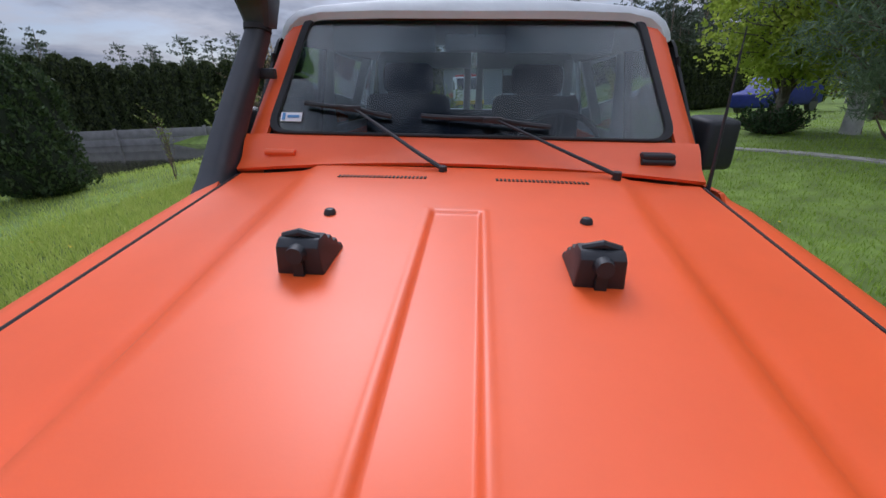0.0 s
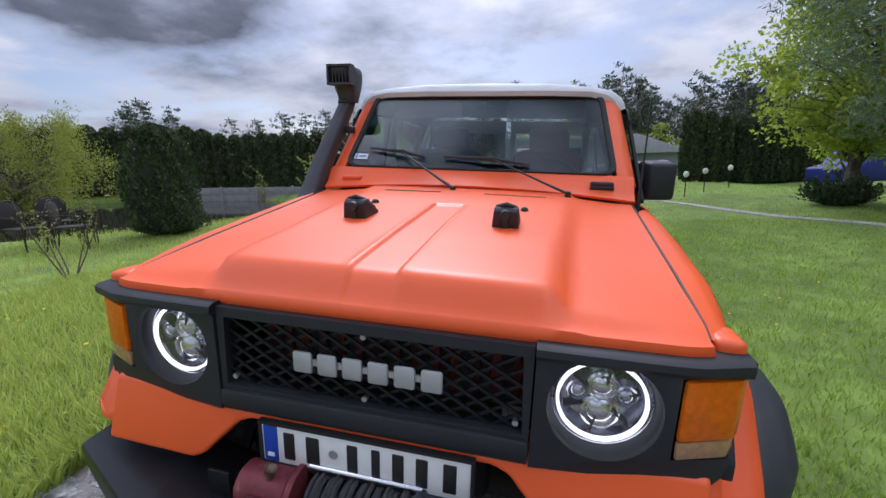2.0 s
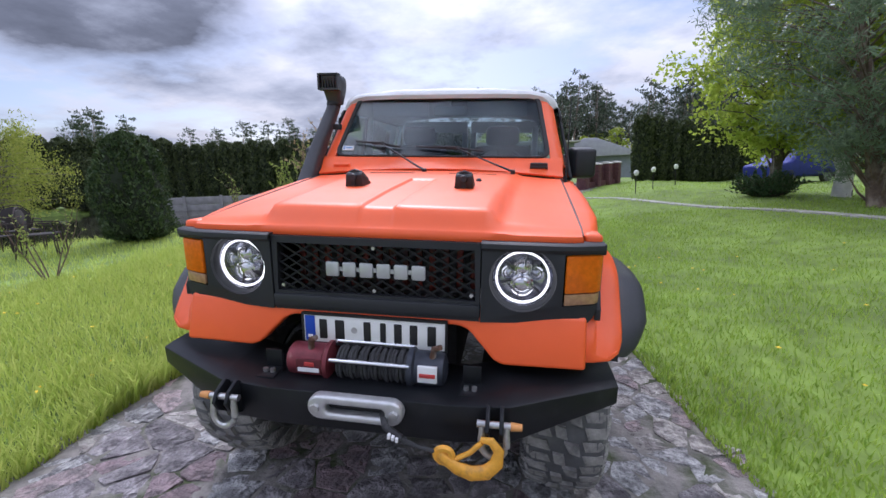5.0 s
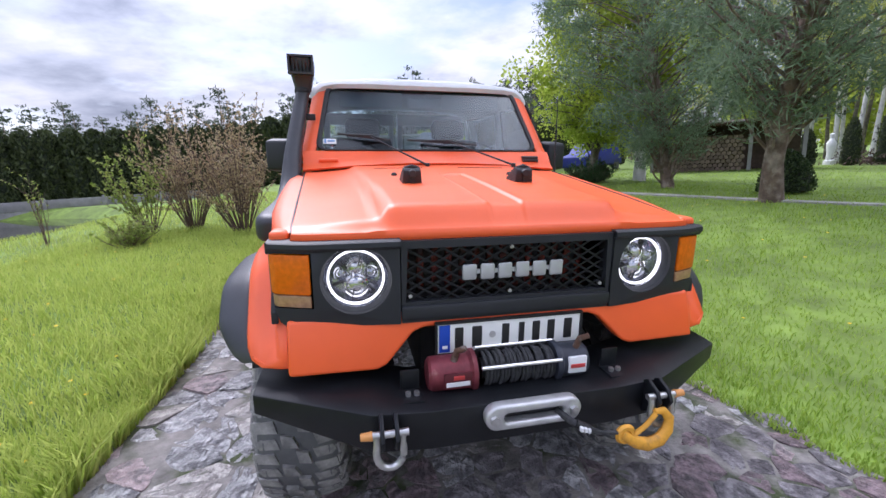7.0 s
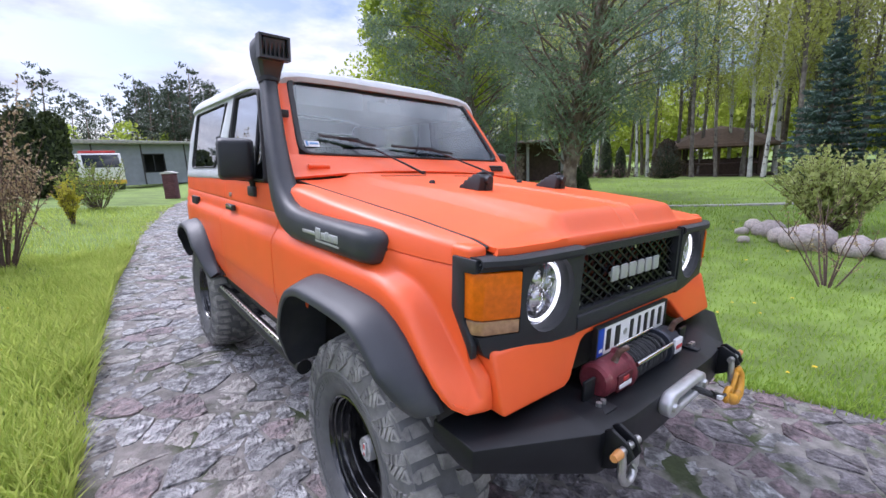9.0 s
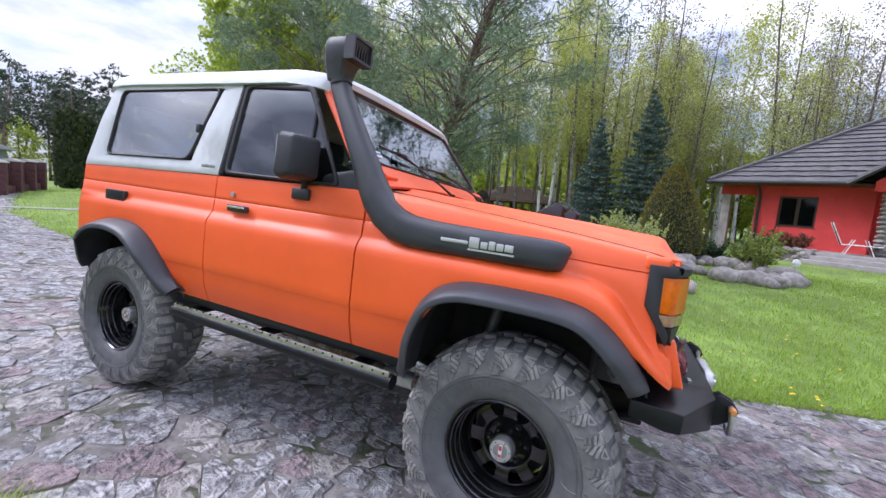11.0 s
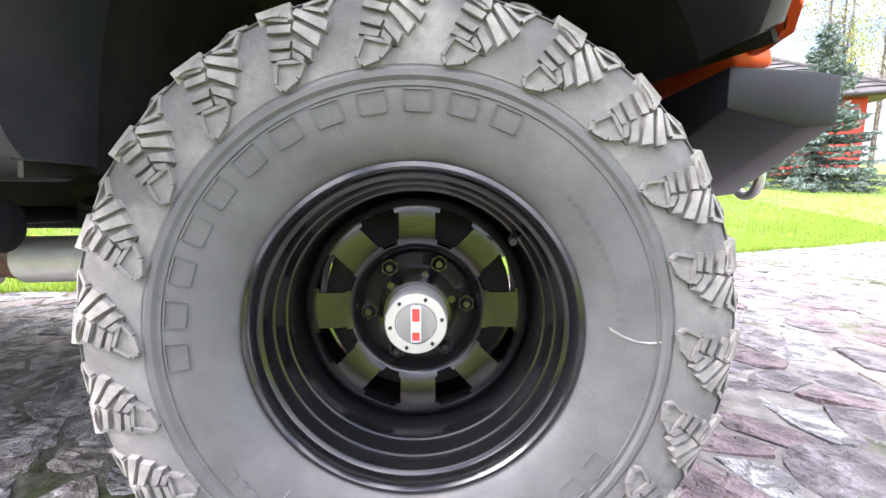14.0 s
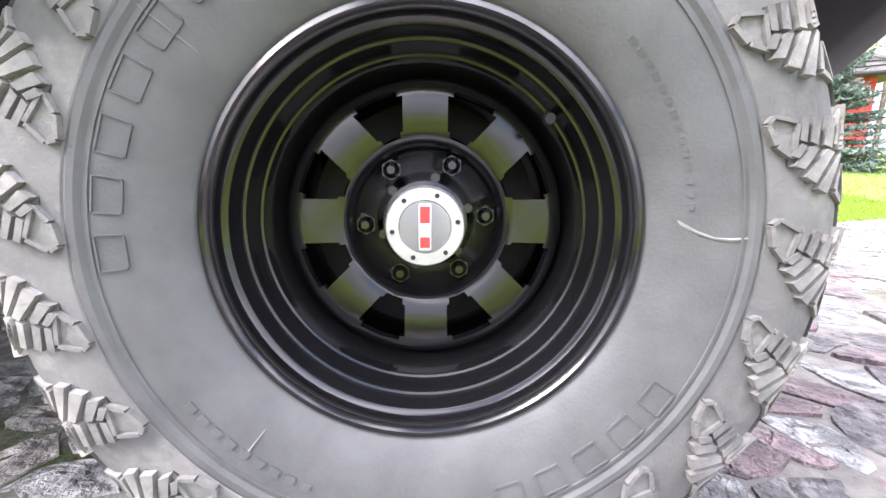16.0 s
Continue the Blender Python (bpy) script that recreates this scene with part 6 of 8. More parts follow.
grass("tall_grass", "long fresh grass along the driveway edge", 62000, left_spread, lambda x, y, g: 0.05 + (0.13 + 0.10 * max(0.0, 1 - (piece(y, DRIVE_LEFT) - x) / 0.8)) * patchy(x * 2.5, y * 2.5) * (0.5 + 0.7 * g.random()), [GRASS_A], 11, 0.6)
grass("meadow_grass", "rough grass sloping to the pond", 45000, left_far, lambda x, y, g: 0.05 + 0.08 * patchy(x, y) * (0.5 + g.random()), [GRASS_A], 12, 0.7)
grass("lawn_grass", "short mown lawn grass", 80000, right_spread, lambda x, y, g: 0.025 + 0.05 * patchy(x, y) * (0.5 + g.random()), [GRASS_B], 13, 0.6)
grass("far_lawn_grass", "short lawn grass towards the house", 60000, right_far, lambda x, y, g: 0.03 + 0.06 * patchy(x, y) * (0.5 + g.random()), [GRASS_B], 14, 0.7)
# dandelions
YELLOW = material("dandelion_yellow", (0.80, 0.55, 0.02), 0.7, vary=0.1, scale=60)
g = np.random.default_rng(5)
bm = bmesh.new()
spots = [(-1.95 - 0.4 * g.random(), -0.5 + 1.2 * g.random()) for _ in range(9)] + [(-2 - 4 * g.random(), 9 * g.random() - 0.5) for _ in range(90)] + [(1.9 + 6 * g.random() ** 1.4, -6 + 11 * g.random()) for _ in range(110)] + [(2.15 + 0.3 * g.random(), -1.6 + 0.6 * g.random()) for _ in range(6)]
for x, y in spots:
    if on_drive(x, y, 0.02):
        continue
    z = ground_z(x, y) + 0.04 + 0.05 * g.random()
    r = 0.013 + 0.007 * g.random()
    c = bm.verts.new((x, y, z + 0.008))
    ring = [bm.verts.new((x + r * math.cos(k * math.pi / 4) * (1 if k % 2 else 0.8), y + r * math.sin(k * math.pi / 4) * (1 if k % 2 else 0.8), z)) for k in range(8)]
    for k in range(8):
        bm.faces.new((c, ring[k], ring[(k + 1) % 8]))
tagged(new("dandelions", mesh_of("dandelions", bm, YELLOW)), "yellow dandelion heads in the lawn", "flower", kind="stuff")

# ---- plants ----
def tube_np(pts, radii, seg=5):
    """Points and faces of a thin tube."""
    pts = np.asarray(pts, float)
    d = np.gradient(pts, axis=0)
    d /= np.linalg.norm(d, axis=1)[:, None] + 1e-9
    ref = np.array([0.31, 0.87, 0.13]) if abs(d[0, 2]) > 0.7 else np.array([0.0, 0.0, 1.0])
    u = np.cross(d, ref)
    u /= np.linalg.norm(u, axis=1)[:, None] + 1e-9
    v = np.cross(d, u)
    a = np.arange(seg) * 2 * np.pi / seg
    r = np.asarray(radii, float)[:, None, None]
    V = pts[:, None] + r * (np.cos(a)[None, :, None] * u[:, None] + np.sin(a)[None, :, None] * v[:, None])
    n = len(pts)
    i, k = np.meshgrid(np.arange(n - 1), np.arange(seg), indexing="ij")
    k2 = (k + 1) % seg
    F = np.stack([i * seg + k, i * seg + k2, (i + 1) * seg + k2, (i + 1) * seg + k], -1).reshape(-1, 4)
    return V.reshape(-1, 3), F


class Cloud:
    """Collects points and four-sided faces."""

    def __init__(self):
        self.v, self.f, self.n = [], [], 0

    def add(self, V, F):
        self.v.append(np.asarray(V))
        self.f.append(np.asarray(F) + self.n)
        self.n += len(V)

    def leaves(self, g, centres, size, aspect=0.55, droop=None, flat=0.0):
        """Pointed leaf shapes at the centres, turned at random."""
        c = np.asarray(centres, float)
        n = len(c)
        if not n:
            return
        d = g.normal(size=(n, 3))
        if droop is not None:
            d = d * 0.55 + np.asarray(droop)
        d /= np.linalg.norm(d, axis=1)[:, None] + 1e-9
        w = np.cross(d, g.normal(size=(n, 3)) * (1 - flat) + np.array([0, 0, 1.0]) * flat)
        w /= np.linalg.norm(w, axis=1)[:, None] + 1e-9
        s = (np.asarray(size) * (0.6 + 0.8 * g.random(n)))[:, None]
        V = np.stack([c - d * s * 0.5, c + w * s * aspect * 0.5, c + d * s * 0.5, c - w * s * aspect * 0.5], 1).reshape(-1, 3)
        self.add(V, np.arange(n * 4).reshape(n, 4))

    def mesh(self, name, mat, smooth=False):
        return bulk(name, np.concatenate(self.v), np.concatenate(self.f), [mat], smooth=smooth)


def grow(g, start, direction, length, bend, steps=6, up=0.0):
    """A wavering line of points."""
    p, d = np.array(start, float), np.array(direction, float)
    d /= np.linalg.norm(d)
    out = [p.copy()]
    for _ in range(steps):
        d = d + g.normal(0, bend, 3) + np.array([0, 0, up])
        d /= np.linalg.norm(d)
        p = p + d * length / steps
        out.append(p.copy())
    return np.array(out)


BARK = material("grey_bark", (0.12, 0.10, 0.085), 0.95, vary=0.4, scale=6, bump=0.8, bump_scale=18, second=(0.20, 0.18, 0.15), second_scale=5)
PINEBARK = material("pine_bark", (0.15, 0.105, 0.08), 0.95, vary=0.4, scale=7, bump=0.9, bump_scale=16, second=(0.25, 0.20, 0.165), second_scale=5)
BIRCHBARK = material("birch_bark", (0.55, 0.54, 0.51), 0.85, vary=0.2, scale=5, bump=0.4, bump_scale=20, second=(0.06, 0.055, 0.05), second_scale=3.4, second_at=(0.54, 0.6))
TWIG = material("brown_twigs", (0.13, 0.085, 0.07), 0.9, vary=0.3, scale=12)
L_BIRCH = island_leaf("birch_leaves", (0.32, 0.41, 0.05), (0.54, 0.60, 0.11), 0.5, 0.68)
L_WOOD = island_leaf("wood_leaves", (0.38, 0.42, 0.09), (0.56, 0.58, 0.19), 0.5, 0.55)
L_MAPLE = island_leaf("spring_leaves", (0.30, 0.40, 0.05), (0.50, 0.57, 0.10), 0.5, 0.68)
L_PINE = island_leaf("pine_needles", (0.14, 0.20, 0.125), (0.26, 0.34, 0.215), 0.6, 0.3)
L_FARPINE = island_leaf("far_pine_needles", (0.05, 0.07, 0.045), (0.11, 0.135, 0.09), 0.6, 0.15)
L_SPRUCE = island_leaf("blue_spruce_needles", (0.05, 0.09, 0.075), (0.11, 0.165, 0.14), 0.6, 0.15)
L_GREYSPRUCE = island_leaf("grey_spruce_needles", (0.10, 0.15, 0.13), (0.22, 0.28, 0.25), 0.6, 0.15)
L_THUJA = island_leaf("thuja_foliage", (0.042, 0.058, 0.023), (0.088, 0.108, 0.042), 0.6, 0.15)
L_CYPRESS = island_leaf("cypress_foliage", (0.030, 0.055, 0.022), (0.085, 0.12, 0.045), 0.6, 0.15)
L_GOLD = island_leaf("golden_conifer", (0.14, 0.13, 0.025), (0.26, 0.22, 0.05), 0.6, 0.2)
L_WILLOW = island_leaf("willow_leaves", (0.22, 0.28, 0.04), (0.38, 0.40, 0.08), 0.5, 0.45)
L_BUSH = island_leaf("shrub_leaves", (0.19, 0.27, 0.045), (0.36, 0.40, 0.11), 0.5, 0.4)
L_BUD = island_leaf("pink_buds", (0.33, 0.22, 0.13), (0.46, 0.38, 0.22), 0.6, 0.3)
L_TWIGS = island_leaf("bare_twigs", (0.20, 0.17, 0.12), (0.34, 0.33, 0.20), 0.7, 0.25)
L_DARK = island_leaf("juniper_foliage", (0.028, 0.06, 0.025), (0.07, 0.12, 0.045), 0.6, 0.15)
# near-black stand-in for the shade deep inside dense foliage
CORE = material("shaded_core", (0.018, 0.026, 0.012), 0.95, vary=0.3, scale=8)


def plant(name, label, category, wood, leaves, wood_mat, leaf_mat, m, group="", leaf_name="crown"):
    """A plant of a trunk and a crown at a place."""
    base = thing(name, label, category, m, group)
    if wood is not None:
        o = new("trunk", wood.mesh("trunk", wood_mat, True))
        o.parent = base
    o = new(leaf_name, leaves.mesh(leaf_name, leaf_mat))
    o.parent = base
    return base


def spot(x, y, turn=0.0, dz=0.0, scale=1.0):
    return Matrix.Translation((x, y, ground_z(x, y) + dz)) @ Matrix.Rotation(turn, 4, "Z") @ Matrix.Diagonal((scale, scale, scale, 1))


def put_copy(ob, x, y, turn, scale, dz=0.0):
    c = copy_thing(ob, Matrix.Translation((x, y, ground_z(x, y) + dz)) @ Matrix.Rotation(turn, 4, "Z"))
    c.scale = (scale,) * 3
    return c


def clump_tree(seed, h, spread, clumps, per, leaf, r0=0.12, low=0.2, size=0.42, tall=1.0, aspect=0.65, lean=0.0, widest=0.35, droop=None, bend=0.035, top=0.15, tuft=False):
    """A trunk with limbs that end in clumps of leaves; the clumps fill an uneven crown."""
    g = np.random.default_rng(seed)
    wood, lv = Cloud(), Cloud()
    trunk = grow(g, (0, 0, -0.1), (lean, g.normal(0, 0.02), 1), h, bend, 12, 0.02)
    wood.add(*tube_np(trunk, np.linspace(r0, 0.02, 13) * np.r_[1.25, np.ones(12)], 8))
    out, dirs = [], []
    for i in range(clumps):
        t = low + (1.0 - low) * ((i + g.random()) / clumps)
        u = (t - low) / (1 - low)
        R = spread * (min(1.0, (u / widest + 0.25) / 1.25) if u < widest else top + (1 - top) * (1 - (u - widest) / (1 - widest)) ** 0.75)
        k = max(0.0, t - 0.10) * 12
        s = trunk[int(k)] + (trunk[min(12, int(k) + 1)] - trunk[int(k)]) * (k - int(k))
        kt = t * 12
        axis = trunk[min(12, int(kt))]
        ang = i * 2.399 + g.normal(0, 0.4)
        d = R * (0.35 + 0.65 * g.random() ** 0.6) * (1 + 0.18 * math.sin(3 * ang + 4 * t + seed))
        c = np.array([axis[0] + d * math.cos(ang), axis[1] + d * math.sin(ang), h * t * 0.98 + g.normal(0, 0.15)])
        mid = (s + c) / 2 + np.array([0, 0, 0.10 * d]) + g.normal(0, 0.06 * (d + 0.2), 3)
        wood.add(*tube_np(np.array([s, mid, c]), np.linspace(max(0.010, r0 * 0.30 * (1.1 - t)), 0.005, 3), 3))
        sz = size * (0.65 + 0.7 * g.random()) * (0.75 + 0.5 * (1 - u))
        q = g.normal(size=(per, 3))
        q /= np.linalg.norm(q, axis=1)[:, None] + 1e-9
        q *= (g.random(per) ** 0.45)[:, None] * sz * np.array([1.0, 1.0, 0.75 * tall])
        out.append(c + q)
        dirs.append(q / sz * 0.7 + np.array([0, 0, 0.25]) if tuft else np.zeros((per, 3)))
    lv.leaves(g, np.concatenate(out), leaf, aspect, np.concatenate(dirs) if tuft else droop)
    return wood, lv


def spruce_tree(seed, h, r, whorls, sprays, needle=0.16):
    """A cone of drooping boughs, each a flat spray of needles."""
    g = np.random.default_rng(seed)
    wood, lv = Cloud(), Cloud()
    wood.add(*tube_np(np.array([(0, 0, -0.1), (0.02, 0, h * 0.5), (0, 0, h)]), [0.10, 0.05, 0.008], 7))
    centres, dirs = [], []
    for i in range(whorls):
        t = (i + 0.3 * g.random()) / whorls
        R = r * (1 - t) ** 0.92 + 0.07
        for k in range(max(6, int(13 * (1 - 0.45 * t)))):
            a = g.random() * 2 * math.pi
            L = R * (0.72 + 0.42 * g.random())
            d = np.array([math.cos(a), math.sin(a), -0.25 + 0.6 * t])
            base = np.array([0, 0, h * (0.035 + 0.955 * t)])
            wood.add(*tube_np(np.array([base, base + d * L * 0.5, base + d * L * 0.95 + np.array([0, 0, 0.08 * L])]), [0.016, 0.010, 0.004], 3))
            n = max(8, int(sprays * L))
            f = 0.06 + 0.94 * g.random(n) ** 0.75
            side = np.array([-math.sin(a), math.cos(a), 0])
            p = base + d * L * f[:, None] + side * (g.normal(0, 0.24, n) * (0.12 + L * (1.15 - f)))[:, None] + np.array([0, 0, 1]) * (0.10 * L * f ** 2 - 0.09 * g.random(n))[:, None]
            centres.append(p)
            dirs.append((d * 0.7)[None] + side[None] * g.normal(0, 0.5, (n, 1)))
    lv.leaves(g, np.concatenate(centres), needle, 0.26, np.concatenate(dirs), 0.3)
    return wood, lv


def column_conifer(seed, h, r, n, leaf, lobes=0.10, taper=0.25, point=0.5):
    """A dense conifer: a core coloured as inner shade under a coat of upright sprays."""
    g = np.random.default_rng(seed)
    core, lv = Cloud(), Cloud()

    def radius(t, a):
        body = (t / 0.06) ** 0.5 if t < 0.06 else 1.0
        top = 1.0 if t < 1 - point else max(0.0, 1 - ((t - (1 - point)) / point) ** 2) ** 0.6
        return r * body * top * (1 - taper * t) * (1 + lobes * math.sin(3 * a + 5 * t + seed) * math.cos(2 * a - 3 * t + seed) + 0.5 * lobes * math.sin(9 * a + 14 * t))
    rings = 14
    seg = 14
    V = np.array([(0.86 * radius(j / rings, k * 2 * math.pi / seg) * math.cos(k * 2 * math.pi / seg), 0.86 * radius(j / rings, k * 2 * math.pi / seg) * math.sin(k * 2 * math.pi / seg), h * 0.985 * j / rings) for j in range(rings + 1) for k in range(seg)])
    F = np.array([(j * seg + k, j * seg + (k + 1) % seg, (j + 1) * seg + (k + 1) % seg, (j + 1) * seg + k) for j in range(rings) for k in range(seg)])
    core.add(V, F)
    t = g.random(n) ** 0.95
    a = g.random(n) * 2 * np.pi
    rad = np.array([radius(x, y) for x, y in zip(t, a)]) * (0.84 + 0.20 * g.random(n))
    lv.leaves(g, np.stack([rad * np.cos(a), rad * np.sin(a), h * t], 1), leaf, 0.5, np.stack([0.5 * np.cos(a), 0.5 * np.sin(a), 0.9 + 0 * a], 1))
    return core, lv


def stem_shrub(seed, h, r, stems, per, leaf, low=0.35, spread=1.0):
    g = np.random.default_rng(seed)
    wood, lv = Cloud(), Cloud()
    centres = []
    for _ in range(stems):
        a, o = g.random() * 2 * math.pi, g.random() ** 0.6
        L = h * (0.65 + 0.45 * g.random())
        line = grow(g, (0.12 * o * math.cos(a) * r, 0.12 * o * math.sin(a) * r, -0.03), (spread * o * r / h * math.cos(a), spread * o * r / h * math.sin(a), 1), L, 0.07, 6, 0.01)
        wood.add(*tube_np(line, np.linspace(0.011, 0.003, 7), 4))
        for _ in range(3):
            q = line[g.integers(2, 6)]
            tw = grow(g, q, g.normal(0, 0.5, 3) + np.array([0, 0, 0.9]), L * 0.35, 0.12, 3)
            wood.add(*tube_np(tw, np.linspace(0.005, 0.002, 4), 3))
            k = g.integers(0, 3, per)
            centres.append(tw[k] + (tw[k + 1] - tw[k]) * g.random((per, 1)) + g.normal(0, 0.012, (per, 3)))
        k = np.clip((low * 6 + (6 - low * 6) * g.random(per)).astype(int), 0, 5)
        centres.append(line[k] + (line[k + 1] - line[k]) * g.random((per, 1)) + g.normal(0, 0.012, (per, 3)))
    lv.leaves(g, np.concatenate(centres), leaf, 0.55)
    return wood, lv


# clipped hedges of columnar conifers
hedge_meshes = []
for sd in range(3):
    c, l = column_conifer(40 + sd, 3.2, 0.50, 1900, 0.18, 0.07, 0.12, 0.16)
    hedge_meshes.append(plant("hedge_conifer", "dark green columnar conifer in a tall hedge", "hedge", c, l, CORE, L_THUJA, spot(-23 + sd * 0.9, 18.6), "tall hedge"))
g = np.random.default_rng(3)


def hedge_row(points, scale, group):
    d = 0.0
    for a, b in zip(points, points[1:]):
        L = math.dist(a, b)
        n = max(1, int(L / 0.86))
        for i in range(n):
            t = (i + 0.5) / n
            o = put_copy(hedge_meshes[int(g.integers(0, 3))], lerp(a[0], b[0], t) + g.normal(0, 0.05), lerp(a[1], b[1], t) + g.normal(0, 0.05), g.random() * 6.28, scale(a, b, t) * (0.96 + 0.07 * g.random()))
            o["group"] = group


hedge_row([(-30, 12), (-24.5, 18.4), (-19.5, 21.5), (-12.6, 22.6), (-6.5, 23.4), (-1.6, 22.4)], lambda a, b, t: 1.22 if a[0] < -20 else 1.09, "tall hedge")
hedge_row([(6.6, 21.0), (9.0, 22.0), (13.0, 26.0), (17.5, 30.0), (24, 33)], lambda a, b, t: 0.97, "hedge by the gate")

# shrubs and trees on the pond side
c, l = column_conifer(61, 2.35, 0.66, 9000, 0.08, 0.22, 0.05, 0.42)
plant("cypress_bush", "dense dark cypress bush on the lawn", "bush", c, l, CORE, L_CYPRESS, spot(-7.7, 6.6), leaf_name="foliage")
w, l = clump_tree(63, 3.2, 2.6, 150, 190, 0.075, 0.16, 0.16, 0.40, 1.9, 0.4, 0.1, 0.3, (0, 0, -0.7), 0.06, 0.4)
plant("weeping_willow", "yellow-green weeping willow by the pond", "tree", w, l, BARK, L_WILLOW, spot(-15.6, 8.4, 0.4, 0.75))
w, l = stem_shrub(64, 1.85, 1.0, 46, 26, 0.042)
bud = plant("flowering_shrub", "brown-stemmed shrub with pale pink buds", "shrub", w, l, TWIG, L_BUD, spot(-3.35, 7.4), "budding shrubs", "leaves")
put_copy(bud, -2.35, 6.75, 1.3, 1.05)
put_copy(bud, -2.95, 9.4, 2.6, 0.86)
w, l = stem_shrub(65, 1.7, 0.9, 22, 24, 0.06)
plant("green_shrub", "fresh green leafy shrub", "shrub", w, l, TWIG, L_BUSH, spot(-4.3, 7.9), leaf_name="leaves")
w, l = stem_shrub(66, 0.55, 0.55, 40, 14, 0.05, 0.1, 1.4)
plant("low_yellow_shrub", "low yellow-green shrub in the grass", "shrub", w, l, TWIG, L_BUSH, spot(-3.95, 6.2), leaf_name="leaves")
w, l = stem_shrub(67, 1.5, 1.1, 40, 20, 0.06, 0.2, 1.2)
plant("arching_shrub", "arching light green shrub by the driveway", "shrub", w, l, TWIG, L_BUSH, spot(-1.25, 14.8), leaf_name="leaves")
w, l = stem_shrub(68, 0.9, 0.25, 20, 30, 0.05, 0.1, 0.8)
plant("yellow_upright_shrub", "small upright yellow shrub", "shrub", w, l, TWIG, island_leaf("yellow_leaves", (0.45, 0.42, 0.03), (0.6, 0.55, 0.08)), spot(-1.75, 11.4), leaf_name="leaves")
for sd, x, y, h in ((69, -5.7, 3.2, 1.15), (70, -5.9, 7.6, 1.35)):
    w, l = stem_shrub(sd, h, 0.5, 5, 9, 0.045, 0.4, 1.2)
    plant("young_tree", "thin young sapling with a few pale leaves", "sapling", w, l, TWIG, L_BUSH, spot(x, y), "saplings", "leaves")

# trees on the house side
w, l = clump_tree(71, 10.5, 2.5, 190, 190, 0.095, 0.16, 0.12, 0.46, 1.5, 0.7, 0.0, 0.3, (0, 0, -0.5))
plant("birch_tree", "tall birch in fresh light green leaf", "tree", w, l, BIRCHBARK, L_BIRCH, spot(8.3, 10.0, 0.6))
w, l = clump_tree(72, 7.5, 2.5, 130, 190, 0.11, 0.14, 0.16, 0.5, 1.0, 0.7)
plant("maple_tree", "spreading tree in bright spring leaf", "tree", w, l, BARK, L_MAPLE, spot(7.5, 11.2, 2.0))
w, l = clump_tree(73, 9.5, 3.0, 210, 220, 0.17, 0.16, 0.17, 0.50, 0.75, 0.12, -0.26, 0.3, None, 0.06, 0.2, True)
plant("garden_pine", "leaning grey-green garden pine on the lawn", "tree", w, l, PINEBARK, L_PINE, spot(6.95, 4.7, 0.3))
w, l = clump_tree(74, 8.5, 2.6, 180, 220, 0.17, 0.13, 0.10, 0.48, 0.8, 0.12, 0.16, 0.3, None, 0.05, 0.2, True)
second = plant("garden_pine", "bushy grey-green pine on the lawn", "tree", w, l, PINEBARK, L_PINE, spot(7.3, 7.6, 2.1))
c, l = column_conifer(75, 0.85, 0.46, 3000, 0.06, 0.04, 0.0, 0.9)
plant("round_bush", "clipped round green bush by the pine", "bush", c, l, CORE, L_CYPRESS, spot(8.1, 5.4), leaf_name="foliage")
w, l = stem_shrub(76, 0.75, 1.15, 90, 30, 0.06, 0.1, 1.6)
plant("spreading_juniper", "dark low spreading juniper on the lawn", "bush", w, l, TWIG, L_DARK, spot(6.9, 10.4), leaf_name="foliage")
sp = {}
for sd, h, r in ((77, 6.3, 1.6), (78, 5.2, 1.3)):
    w, l = spruce_tree(sd, h, r, 30, 66, 0.17)
    sp[sd] = (w, l)
plant("blue_spruce", "dark blue-green spruce behind the lawn", "tree", *sp[77], BARK, L_SPRUCE, spot(16.9, -0.05), "spruces")
plant("blue_spruce", "smaller dark spruce behind the lawn", "tree", *sp[78], BARK, L_SPRUCE, spot(17.2, 1.9), "spruces")
w, l = spruce_tree(79, 3.75, 1.25, 26, 90, 0.14)
plant("grey_spruce", "pale grey-blue spruce before the house", "tree", w, l, BARK, L_GREYSPRUCE, spot(8.1, -9.0))
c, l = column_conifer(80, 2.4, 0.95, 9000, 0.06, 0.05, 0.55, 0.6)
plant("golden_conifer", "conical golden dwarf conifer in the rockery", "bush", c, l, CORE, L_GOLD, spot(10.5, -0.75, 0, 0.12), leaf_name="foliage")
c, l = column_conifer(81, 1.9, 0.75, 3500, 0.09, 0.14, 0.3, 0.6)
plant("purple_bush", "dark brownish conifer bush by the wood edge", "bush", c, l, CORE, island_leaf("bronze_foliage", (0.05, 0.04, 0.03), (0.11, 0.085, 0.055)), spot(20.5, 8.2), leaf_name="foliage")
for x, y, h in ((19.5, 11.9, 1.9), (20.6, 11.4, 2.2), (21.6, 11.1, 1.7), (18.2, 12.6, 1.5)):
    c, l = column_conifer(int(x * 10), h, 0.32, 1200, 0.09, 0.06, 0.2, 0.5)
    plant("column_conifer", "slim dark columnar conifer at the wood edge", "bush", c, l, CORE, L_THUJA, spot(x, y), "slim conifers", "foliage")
w, l = stem_shrub(82, 1.05, 0.80, 130, 34, 0.055, 0.12, 1.0)
plant("pale_shrub", "pale yellow-green shrub among rounded stones", "shrub", w, l, TWIG, island_leaf("pale_leaves", (0.40, 0.46, 0.13), (0.64, 0.68, 0.30), 0.5, 0.5), spot(6.75, 0.25), leaf_name="leaves")
w, l = stem_shrub(83, 0.9, 0.6, 40, 30, 0.07, 0.1, 1.3)
